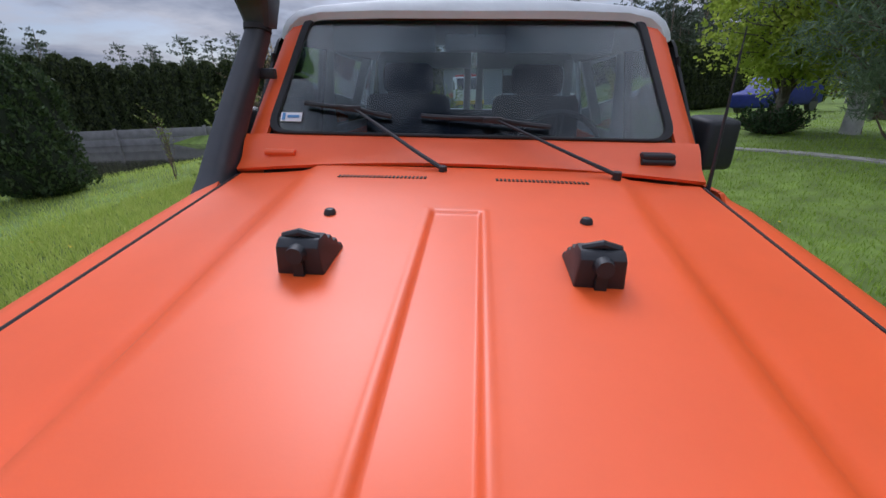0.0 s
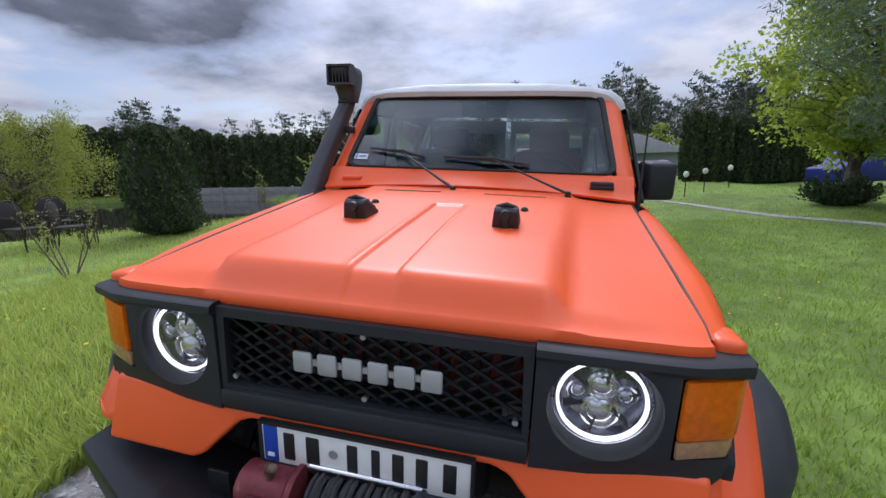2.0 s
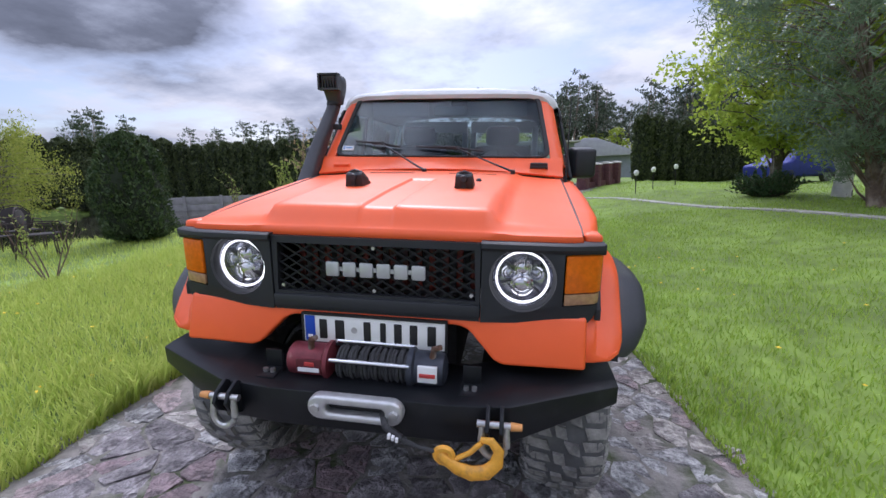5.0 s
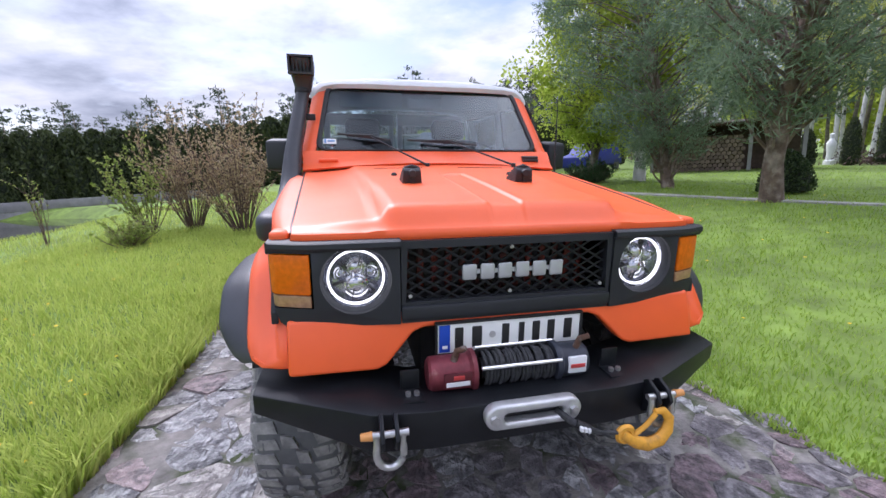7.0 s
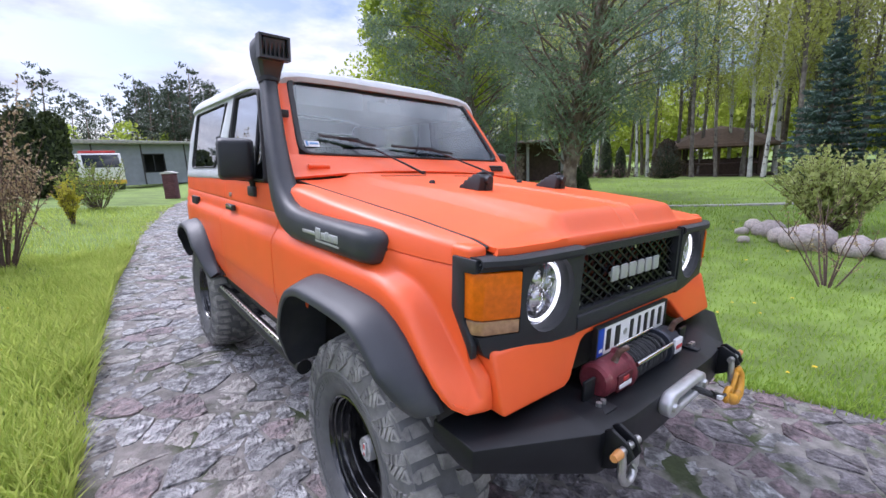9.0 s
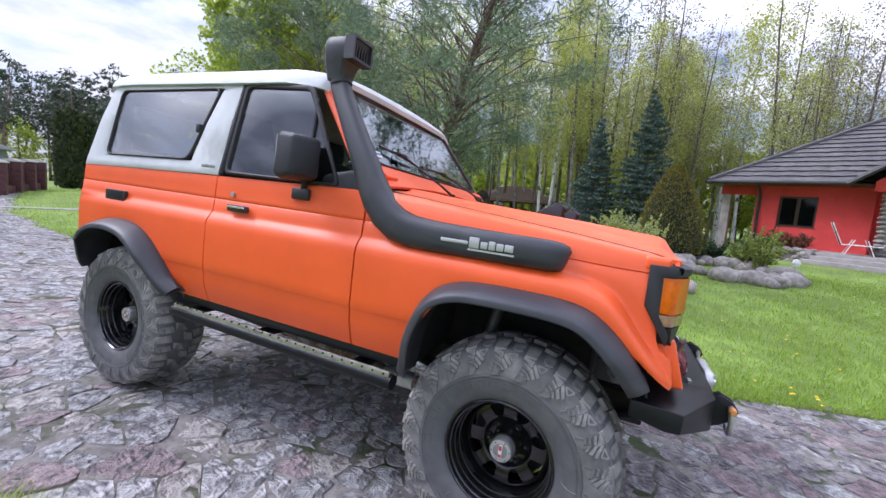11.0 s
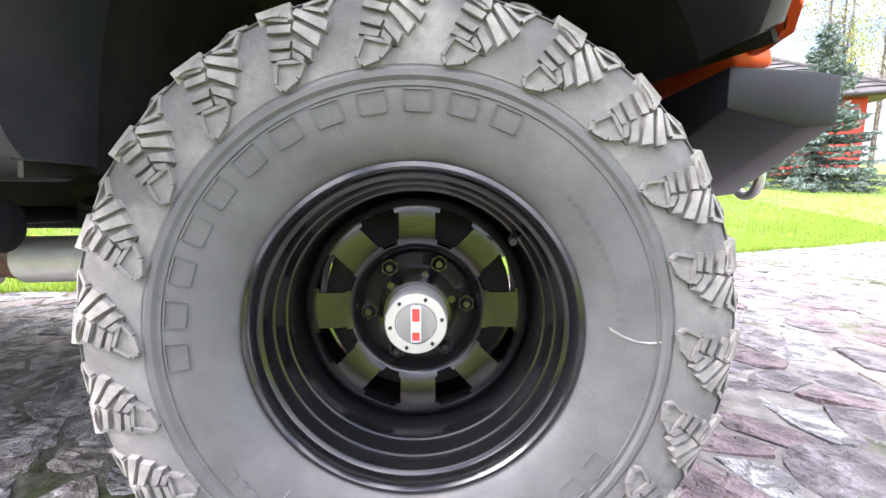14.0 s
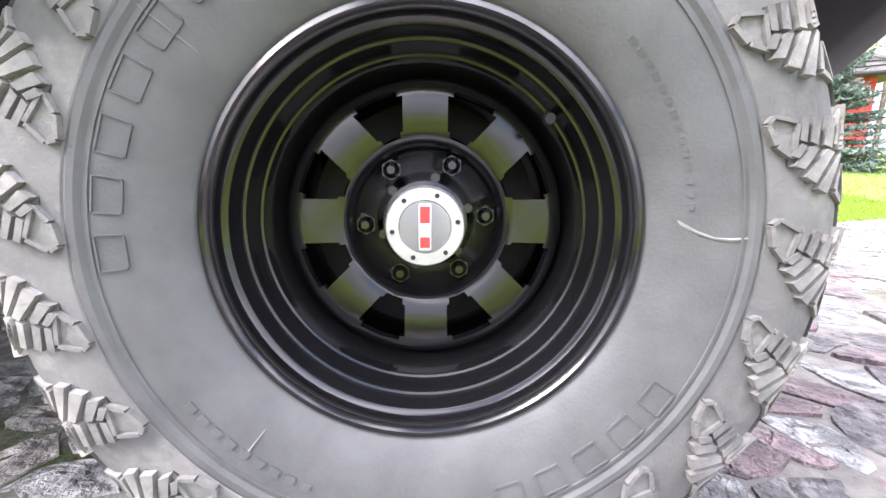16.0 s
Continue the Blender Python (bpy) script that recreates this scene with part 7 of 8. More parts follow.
plant("pale_shrub", "yellow-green shrub in the rockery", "shrub", w, l, TWIG, L_BUSH, spot(9.9, -2.6), leaf_name="leaves")
w, l = stem_shrub(84, 0.7, 0.8, 60, 26, 0.06, 0.1, 1.6)
plant("rockery_juniper", "dark juniper in the rockery", "bush", w, l, TWIG, L_DARK, spot(10.8, -1.6), leaf_name="foliage")
w, l = stem_shrub(85, 0.95, 0.45, 8, 10, 0.03, 0.4, 1.2)
plant("bare_sapling", "bare thin sapling in the lawn", "sapling", w, l, TWIG, L_BUD, spot(4.3, -0.1), leaf_name="buds")
tagged(next(o for o in bpy.data.objects if o.name.startswith("buds")), kind="stuff")

# woods: tall thin trees in early leaf
wood_kinds = []
for sd, h, r, nl, mat, lab in ((91, 13, 1.8, 3600, L_WOOD, BIRCHBARK), (92, 14.5, 1.7, 3000, L_WOOD, BARK), (93, 12.5, 1.7, 2300, L_WOOD, BARK), (94, 15, 1.8, 1800, L_TWIGS, BARK)):
    w, l = clump_tree(sd, h, r, 46, nl // 46, 0.115, 0.11, 0.34, 0.62, 1.5, 0.7, 0.0, 0.5, (0, 0, -0.3), 0.02, 0.4)
    wood_kinds.append((w, l, mat, lab))
g = np.random.default_rng(17)
protos = []
for i, (w, l, mat, bark) in enumerate(wood_kinds):
    protos.append(plant("wood_tree", ("white-barked birch in light green leaf", "tall thin tree in sparse green leaf", "thin grey tree with small new leaves", "tall bare grey tree at the wood edge")[i], "tree", w, l, bark, mat, spot(24 + 3 * i, 14 - 5 * i), "wood edge trees"))


def belt(x0, y0, x1, y1, n, depth, weights, group="wood edge trees"):
    for i in range(n):
        t = (i + g.random()) / n
        nx, ny = (y1 - y0), -(x1 - x0)
        L = math.hypot(nx, ny)
        d = depth * g.random()
        x, y = lerp(x0, x1, t) + nx / L * d, lerp(y0, y1, t) + ny / L * d
        o = put_copy(protos[int(g.choice(4, p=weights))], x, y, g.random() * 6.28, 0.8 + 0.45 * g.random())


belt(20.5, 20, 24.5, 3, 30, -9, [0.45, 0.4, 0.15, 0.0])
belt(25, 4, 31, -10, 58, -14, [0.12, 0.28, 0.34, 0.26])
belt(31, -8, 30, -28, 66, -14, [0.0, 0.05, 0.25, 0.70])
belt(27, -26, 8, -36, 40, -12, [0.0, 0.05, 0.35, 0.6])
belt(22, 34, 27, 18, 12, -8, [0.4, 0.4, 0.2, 0.0])


# far pines and woods beyond the hedges, one mass
def far_mass(name, label, makers, places, mat_w, mat_l):
    wv, lv = Cloud(), Cloud()
    for x, y, s, k in places:
        w, l = makers[k]
        m = np.array([x, y, ground_z(x, y)])
        for dst, src in ((wv, w), (lv, l)):
            dst.add(np.concatenate(src.v) * s + m, np.concatenate(src.f))
    a = new(name, lv.mesh(name, mat_l))
    tagged(a, label, "trees", kind="stuff")
    b = new("stems", wv.mesh("stems", mat_w, True))
    b.parent = a
    return a


g = np.random.default_rng(23)
pines = [clump_tree(95 + i, 11, 1.9, 26, 26, 0.40, 0.13, 0.45, 0.75, 0.6, 0.34, 0.02, 0.4, None, 0.02, 0.3, True) for i in range(2)]
places = [(-62 + 120 * (i + g.random()) / 74, 66 + 16 * g.random(), 0.85 + 0.4 * g.random(), int(g.integers(0, 2))) for i in range(74)]
places += [(22 + 26 * g.random(), 48 + 18 * g.random(), 0.85 + 0.4 * g.random(), int(g.integers(0, 2))) for i in range(40)]
places += [(2 + 30 * g.random(), 56 + 18 * g.random(), 0.85 + 0.4 * g.random(), int(g.integers(0, 2))) for i in range(40)]
places += [(-40 + 7 * g.random(), 30 + 5 * g.random(), 0.62 + 0.15 * g.random(), int(g.integers(0, 2))) for i in range(7)]
far_mass("far_pines", "distant tall pines beyond the hedge", pines, places, PINEBARK, L_FARPINE)
low = [clump_tree(97 + i, 6.0, 2.0, 30, 32, 0.28, 0.10, 0.15, 0.7) for i in range(2)]
places = [(-70 + 130 * (i + g.random()) / 60, 52 + 22 * g.random(), 0.7 + 0.5 * g.random(), int(g.integers(0, 2))) for i in range(60)]
places += [(-66 + 24 * g.random(), 30 + 14 * g.random(), 0.6 + 0.2 * g.random(), int(g.integers(0, 2))) for i in range(12)]
far_mass("far_trees", "distant broadleaf trees in pale new leaf", low, places, BARK, L_MAPLE)
places = [(38 + 10 * g.random(), -34 + 72 * i / 96 + g.random(), 0.9 + 0.6 * g.random(), int(g.integers(0, 2))) for i in range(96)]
far_mass("wood_undergrowth", "pale green undergrowth of the wood", low, places, BARK, L_BIRCH)

# ---- the red house, in its own axes: x along its front, y into it ----
HX = Vector((-0.413, -0.911, 0)).normalized()
HY = Vector((-HX.y, HX.x, 0))
HOUSE = Matrix(((HX.x, HY.x, 0, 18.1), (HX.y, HY.y, 0, -4.12), (0, 0, 1, 0.28), (0, 0, 0, 1)))
REDWALL = material("red_render", (0.80, 0.085, 0.075), 0.9, vary=0.08, scale=2, bump=0.35, bump_scale=70, second=(0.70, 0.07, 0.062), second_scale=0.8)
TILE = material("dark_roof_tile", (0.055, 0.052, 0.052), 0.55, vary=0.3, scale=6, bump=0.2, bump_scale=30, second=(0.085, 0.08, 0.075), second_scale=1.5)
BROWNWOOD = material("brown_frame", (0.085, 0.045, 0.028), 0.5, vary=0.2, scale=10)
DOORWOOD = material("brown_door", (0.075, 0.035, 0.028), 0.45, vary=0.2, scale=6, bump=0.1, bump_scale=40)
FIELDSTONE = material("fieldstone", (0.34, 0.31, 0.28), 0.85, vary=0.4, scale=6, bump=0.6, bump_scale=20, second=(0.20, 0.18, 0.165), second_scale=3, random=0.25)
TERRACE = material("terrace_slab", (0.30, 0.28, 0.26), 0.85, vary=0.2, scale=4, bump=0.3, bump_scale=25)
GUTTER = material("dark_gutter", (0.035, 0.033, 0.034), 0.4, vary=0.15)
DARKROOM = material("dark_interior", (0.03, 0.03, 0.032), 0.8, vary=0.2)
house = thing("red_house", "single-storey red house with a dark tiled hip roof", "house", HOUSE)
FZ = 0.38                                             # floor over the ground
EZ = 2.74                                             # eaves


def wall_with_openings(x0, x1, y0, y1, z0, z1, holes):
    """A wall with thickness and openings through it."""
    outer, inner = [(x0, z0)], []
    for a, b, c, d in sorted(holes):
        if c <= z0 + 0.25:                             # a doorway is a notch in the foot of the wall
            outer += [(a, z0), (a, d), (b, d), (b, z0)]
        else:
            inner.append([(a, c), (b, c), (b, d), (a, d)])
    outer += [(x1, z0), (x1, z1), (x0, z1)]
    return plate_holes(bmesh.new(), outer, inner, y0, y1)


def house_window(x0, x1, z0, z1, y, split=True):
    bm = bmesh.new()
    plate_holes(bm, [(x0, z0), (x1, z0), (x1, z1), (x0, z1)], [[(x0 + 0.07, z0 + 0.07), (x1 - 0.07, z0 + 0.07), (x1 - 0.07, z1 - 0.07), (x0 + 0.07, z1 - 0.07)]], y, y + 0.09)
    win = part("window", bm, BROWNWOOD, house, "brown framed window")
    mid = (x0 + x1) / 2
    if split:
        part("mullion", box(bmesh.new(), mid - 0.05, mid + 0.05, y + 0.005, y + 0.08, z0 + 0.05, z1 - 0.05, 0.01), BROWNWOOD, win)
    for a, b in ((x0 + 0.06, mid), (mid, x1 - 0.06)) if split else ((x0 + 0.06, x1 - 0.06),):
        p = part("pane", box(bmesh.new(), a, b, y + 0.04, y + 0.046, z0 + 0.06, z1 - 0.06), GLASS, win)
        p.visible_shadow = False
    part("window_sill", box(bmesh.new(), x0 - 0.06, x1 + 0.06, y - 0.10, y + 0.02, z0 - 0.05, z0, 0.01), BROWNWOOD, win)
    part("room_behind", box(bmesh.new(), x0 - 0.02, x1 + 0.02, y + 0.5, y + 0.52, z0 - 0.02, z1 + 0.02), DARKROOM, win)


part("wall", wall_with_openings(0, 3.3, 0, 0.3, 0, EZ, [(0.72, 1.86, 1.12, 2.26)]), REDWALL, house)
part("wall", wall_with_openings(6.9, 12.6, 0, 0.3, 0, EZ, [(7.55, 8.95, 0.85, 2.20), (10.4, 11.6, 1.0, 2.2)]), REDWALL, house)
part("wall", wall_with_openings(3.3, 6.9, 0.56, 0.86, 0, EZ, [(3.95, 4.42, 1.35, 2.25), (4.80, 6.15, FZ, 2.42)]), REDWALL, house)
part("wall", box(bmesh.new(), 3.1, 3.3, 0.3, 0.86, 0, EZ), REDWALL, house)
part("wall", box(bmesh.new(), 6.9, 7.1, 0.3, 0.86, 0, EZ), REDWALL, house)
part("wall", box(bmesh.new(), 0, 0.3, 0.3, 10.5, 0, EZ), REDWALL, house)
part("wall", box(bmesh.new(), 12.3, 12.6, 0.3, 10.5, 0, EZ), REDWALL, house)
part("wall", box(bmesh.new(), 0, 12.6, 10.5, 10.8, 0, EZ), REDWALL, house)
house_window(0.72, 1.86, 1.12, 2.26, 0.10)
house_window(7.55, 8.95, 0.85, 2.20, 0.10)
house_window(10.4, 11.6, 1.0, 2.2, 0.10)
house_window(3.95, 4.42, 1.35, 2.25, 0.66, False)
door = part("front_door", box(bmesh.new(), 4.86, 6.09, 0.66, 0.74, FZ, 2.38, 0.01), DOORWOOD, house, "dark brown front door")
part("door_frame", plate_holes(bmesh.new(), [(4.80, FZ), (6.15, FZ), (6.15, 2.42), (4.80, 2.42)], [[(4.87, FZ + 0.02), (6.08, FZ + 0.02), (6.08, 2.35), (4.87, 2.35)]], 0.60, 0.72), BROWNWOOD, door)
part("door_pull", tube(bmesh.new(), [(5.62, 0.60, 1.40), (5.66, 0.58, 1.75), (5.66, 0.60, 2.10)], 0.02, 8), CHROME, door)
part("door_seam", box(bmesh.new(), 5.74, 5.755, 0.650, 0.662, FZ, 2.36), BROWNWOOD, door)
# hip roof: courses of tiles stepping up to the ridge
X0, X1, Y0, Y1 = -1.55, 13.4, -0.75, 11.4
RX0, RX1, RY, RZ = 3.3, 8.9, 5.3, 6.05


def roof_face(name, a, b, c, d, rows=15):
    """Tile courses on the slope from the eaves a-b up to c-d."""
    V, F = [], []
    a, b, c, d = (Vector(p) for p in (a, b, c, d))
    nrm = (b - a).cross(d - a).normalized()
    if nrm.z < 0:
        nrm = -nrm
    for r in range(rows):
        for t, lift in ((r / rows, 0.055), ((r + 1.06) / rows, 0.012)):
            t = min(t, 1.0)
            p, q = a.lerp(d, t), b.lerp(c, t)
            n = 64
            for i in range(n + 1):
                x = p.lerp(q, i / n)
                wave = 0.022 * abs(math.sin(i * math.pi * (q - p).length / n / 0.30))
                V.append(tuple(x + nrm * (lift + wave)))
        k = r * 2 * 65
        F += [(k + i, k + i + 1, k + 65 + i + 1, k + 65 + i) for i in range(64)]
        if r:
            F += [(k - 65 + i, k - 65 + i + 1, k + i + 1, k + i) for i in range(64)]
        else:
            V += []
    ob = new(name, bulk(name, V, F, [TILE]))
    ob.parent = house
    return tagged(ob, "dark tile courses", kind="stuff")


EA, EB, EC, ED = (X0, Y0, EZ - 0.02), (X1, Y0, EZ - 0.02), (X1, Y1, EZ - 0.02), (X0, Y1, EZ - 0.02)
RA, RB = (RX0, RY, RZ), (RX1, RY, RZ)
roof_face("roof_front", EA, EB, RB, RA)
roof_face("roof_left", ED, EA, RA, RA)
roof_face("roof_right", EB, EC, RB, RB)
roof_face("roof_back", EC, ED, RA, RB, 6)
for p, q in ((EA, RA), (EB, RB), (EC, RB), (ED, RA), (RA, RB)):
    part("ridge_tiles", tube(bmesh.new(), [Vector(p) + Vector((0, 0, 0.05)), Vector(q) + Vector((0, 0, 0.06))], 0.11, 8), TILE, house)
part("soffit", box(bmesh.new(), X0 + 0.02, X1 - 0.02, Y0 + 0.02, Y1 - 0.02, EZ - 0.10, EZ - 0.03), BROWNWOOD, house)
part("gutter", tube(bmesh.new(), [(X0, Y0 - 0.05, EZ - 0.03), (2.6, Y0 - 0.05, EZ - 0.03)], 0.07, 10), GUTTER, house)
part("gutter", tube(bmesh.new(), [(7.8, Y0 - 0.05, EZ - 0.03), (X1, Y0 - 0.05, EZ - 0.03)], 0.07, 10), GUTTER, house)
part("gutter", tube(bmesh.new(), [(X0 - 0.05, Y0, EZ - 0.03), (X0 - 0.05, Y1, EZ - 0.03)], 0.07, 10), GUTTER, house)
part("downpipe", tube(bmesh.new(), [(0.12, -0.62, EZ - 0.05), (0.12, -0.2, EZ - 0.35), (0.12, -0.08, EZ - 0.5), (0.12, -0.08, 0.1)], 0.055, 10), GUTTER, house)
# porch gable on two stone pillars
GX0, GX1, GA, GY = 2.85, 7.45, 4.35, -1.75
part("porch_gable", prism(bmesh.new(), [(GX0 + 0.45, EZ - 0.30), (GX1 - 0.45, EZ - 0.30), (GX1 - 0.45, EZ), ((GX0 + GX1) / 2, GA - 0.22), (GX0 + 0.45, EZ)], "y", -1.15, -0.92), REDWALL, house, "red porch gable")
for s in (-1, 1):
    mid, ex = (GX0 + GX1) / 2, GX0 if s < 0 else GX1
    a, b = (mid, GY, GA + 0.02), (mid, 2.6, GA + 0.02)
    lo_a, lo_b = (ex - s * -0.15, GY, EZ - 0.12), (ex - s * -0.15, 1.2, EZ - 0.12)
    roof_face("porch_roof", lo_a, lo_b, b, a, 9)
    part("barge_board", tube(bmesh.new(), [Vector(lo_a), Vector(a)], 0.085, 6), GUTTER, house)
part("ridge_tiles", tube(bmesh.new(), [((GX0 + GX1) / 2, GY, GA + 0.06), ((GX0 + GX1) / 2, 2.6, GA + 0.06)], 0.10, 8), TILE, house)
part("gable_ornament", tube(bmesh.new(), [(4.75, GY - 0.05, GA - 0.42), (4.95, GY - 0.08, GA - 0.32), (5.15, GY - 0.05, GA - 0.40), (5.4, GY - 0.08, GA - 0.34), (5.6, GY - 0.05, GA - 0.46)], 0.035, 6), material("dry_wood", (0.42, 0.36, 0.29), 0.9, vary=0.3, scale=12), house, "pale driftwood ornament")
g = np.random.default_rng(31)


def boulder(r, sd, flat=0.7):
    bm = bmesh.new()
    bmesh.ops.create_icosphere(bm, subdivisions=2, radius=r)
    for v in bm.verts:
        k = 1 + 0.30 * noise.noise(v.co / r * 1.1 + Vector((sd * 3.7, sd, 0))) + 0.10 * noise.noise(v.co / r * 3 + Vector((sd, 0, 5)))
        v.co = Vector((v.co.x * k, v.co.y * k, v.co.z * k * flat))
    return bm


rock_meshes = [mesh_of("stone", boulder(1.0, i), FIELDSTONE, sharp=2.0) for i in range(6)]


def rock(name, parent, x, y, z, r, sx=1.0, sy=1.0, sz=1.0):
    o = new(name, rock_meshes[int(g.integers(0, 6))])
    o.parent = parent
    o.matrix_local = Matrix.Translation((x, y, z)) @ Matrix.Rotation(g.random() * 6.28, 4, "Z") @ Matrix.Diagonal((r * sx, r * sy, r * sz, 1))
    return o


for px in (3.72, 6.52):
    pil = part("stone_pillar", box(bmesh.new(), px - 0.15, px + 0.15, -1.02, -0.72, FZ - 0.02, EZ - 0.28), TERRACE, house, "pillar of rounded field stones")
    for k in range(15):
        for face in range(3):
            for c in (-0.09, 0.09):
                z = FZ + 0.07 + k * 0.145 + g.normal(0, 0.015)
                dx, dy = ((c, -0.155), (-0.155, c), (0.155, c))[face]
                rock("stone", pil, px + dx + g.normal(0, 0.01), -0.87 + dy + g.normal(0, 0.01), z, 0.085, 1.1, 1.1, 0.95)
pil = part("stone_pillar", box(bmesh.new(), -1.25, -0.95, 0.3, 0.6, 0, EZ - 0.1), FIELDSTONE, house, "stone corner pillar")
part("side_beam", box(bmesh.new(), -1.3, 0.05, 0.28, 0.5, EZ - 0.45, EZ - 0.1), REDWALL, house)
# terrace, steps, planter walls
part("terrace", box(bmesh.new(), 2.2, 7.6, -2.0, 0.6, -0.15, FZ - 0.02, 0.01), TERRACE, house, "raised stone terrace")
for k in range(2):
    part("step", box(bmesh.new(), 2.0 + 0.2 * k, 7.7 - 0.1 * k, -2.75 + 0.38 * k, -2.0 + 0.01, -0.15, 0.12 + 0.13 * k, 0.015), TERRACE, house, "low stone step")
for x0, x1, y0, y1 in ((1.2, 2.2, -2.3, -1.5), (7.2, 8.5, -2.6, -1.5)):
    wallp = part("planter", box(bmesh.new(), x0, x1, y0, y1, -0.2, 0.42, 0.02), TERRACE, house, "field stone planter")
    for i in range(36):
        rock("stone", wallp, lerp(x0, x1, g.random()), y0 + g.normal(0, 0.02), -0.05 + 0.44 * g.random(), 0.10 + 0.05 * g.random())
    for i in range(8):
        rock("stone", wallp, x0 if i % 2 else x1, lerp(y0, y1, g.random()), 0.4 * g.random(), 0.12)
part("chimney", box(bmesh.new(), 6.0, 6.5, 5.6, 6.1, 5.6, 6.55, 0.01), GUTTER, house)
part("chimney_cowl", lathe(bmesh.new(), [(0.14, 6.5), (0.14, 6.75), (0.20, 6.8), (0.16, 6.95), (0.001, 7.0)], 16, Matrix.Translation((6.25, 5.85, 0))), STEEL, house)


def hp(x, y, z=0.0, turn=0.0):
    return HOUSE @ Matrix.Translation((x, y, z)) @ Matrix.Rotation(turn, 4, "Z")


for x, y, h, mat, lab in ((1.7, -1.9, 0.55, island_leaf("rusty_leaves", (0.16, 0.06, 0.04), (0.28, 0.12, 0.07)), "rust-red shrub in a stone planter"), (7.85, -2.05, 0.6, MATS["rusty_leaves"], "rust-red shrub in a stone planter"), (9.4, -1.2, 0.9, L_DARK, "dark green shrub by the house wall"), (0.9, -1.1, 0.95, L_CYPRESS, "round green shrub under the window")):
    w, l = stem_shrub(int(x * 10) + 100, h, 0.55, 40, 24, 0.07, 0.1, 1.4)
    b = plant("house_shrub", lab, "shrub", w, l, TWIG, mat, hp(x, y, 0.40 if "planter" in lab else 0.0), "", "leaves")
w, l = spruce_tree(110, 0.9, 0.3, 10, 60, 0.06)
plant("potted_conifer", "small green cone conifer beside the wall", "bush", w, l, BARK, L_SPRUCE, hp(0.2, -1.2, 0.02))

# white folding chair and small things on the terrace
WHITEP = material("white_plastic", (0.78, 0.78, 0.76), 0.45, vary=0.06, scale=10)
DARKCLOTH = material("dark_mesh_cloth", (0.035, 0.03, 0.03), 0.8, vary=0.2, scale=60)
lounger = thing("garden_lounger", "white framed folding lounger with dark cloth on the terrace", "lounger", hp(2.75, -1.2, FZ - 0.02, 0.2))
part("seat", box(bmesh.new(), 0.0, 0.95, -0.25, 0.25, 0.30, 0.33, 0.01), DARKCLOTH, lounger)
part("backrest", box(bmesh.new(), -0.01, 0.01, -0.25, 0.25, 0, 0.75, 0.005, m=Matrix.Translation((0, 0, 0.32)) @ Matrix.Rotation(radians(-22), 4, "Y")), DARKCLOTH, lounger)
for y in (-0.26, 0.26):
    part("side_rail", tube(bmesh.new(), [(-0.30, y, 1.02), (0.0, y, 0.32), (0.98, y, 0.32)], 0.016, 8), WHITEP, lounger)
    for x in (0.1, 0.8):
        part("leg", tube(bmesh.new(), [(x, y, 0.0), (x + (0.2 if x < 0.5 else -0.2), y, 0.5)], 0.014, 8), WHITEP, lounger)
bench = thing("porch_bench", "small brown bench by the front door", "bench", hp(4.45, 0.1, FZ - 0.02))
part("seat", box(bmesh.new(), -0.25, 0.25, -0.2, 0.2, 0.38, 0.42, 0.005), BROWNWOOD, bench)
part("backrest", box(bmesh.new(), -0.25, 0.25, 0.16, 0.2, 0.42, 0.8, 0.005), BROWNWOOD, bench)
for x in (-0.22, 0.22):
    for y in (-0.17, 0.17):
        part("leg", box(bmesh.new(), x - 0.025, x + 0.025, y - 0.025, y + 0.025, 0, 0.38), BROWNWOOD, bench)
basket = thing("porch_basket", "white basket hanging by the porch window", "basket", hp(4.1, 0.42, 1.0))
part("bowl", lathe(bmesh.new(), [(0.02, 0), (0.16, 0.02), (0.20, 0.16), (0.17, 0.2), (0.15, 0.05)], 16), WHITEP, basket)
part("bow_handle", tube(bmesh.new(), [(-0.18, 0, 0.15), (-0.12, 0, 0.34), (0.12, 0, 0.34), (0.18, 0, 0.15)], 0.012, 6), WHITEP, basket)

# rockery on the lawn
for i in range(80):
    a = g.random() * 2 * math.pi
    x, y = 8.9 + 1.5 * math.cos(a) * (0.75 + 0.3 * g.random()), -1.9 + 1.25 * math.sin(a) * (0.75 + 0.3 * g.random())
    r = 0.13 + 0.14 * g.random() ** 1.5
    o = rock("rockery_stone", None, x, y, ground_z(x, y) + r * 0.35, r, 1.15, 0.95, 1.0)
    tagged(o, "rounded grey field stone in the rockery", "stone", "rockery stones")
PINKSTONE = material("pink_fieldstone", (0.46, 0.39, 0.36), 0.85, vary=0.3, scale=9, bump=0.4, bump_scale=30, second=(0.34, 0.31, 0.29), second_scale=5, random=0.2)
edging_meshes = [mesh_of("stone", boulder(1.0, 20 + i, 0.82), PINKSTONE, sharp=2.0) for i in range(3)]
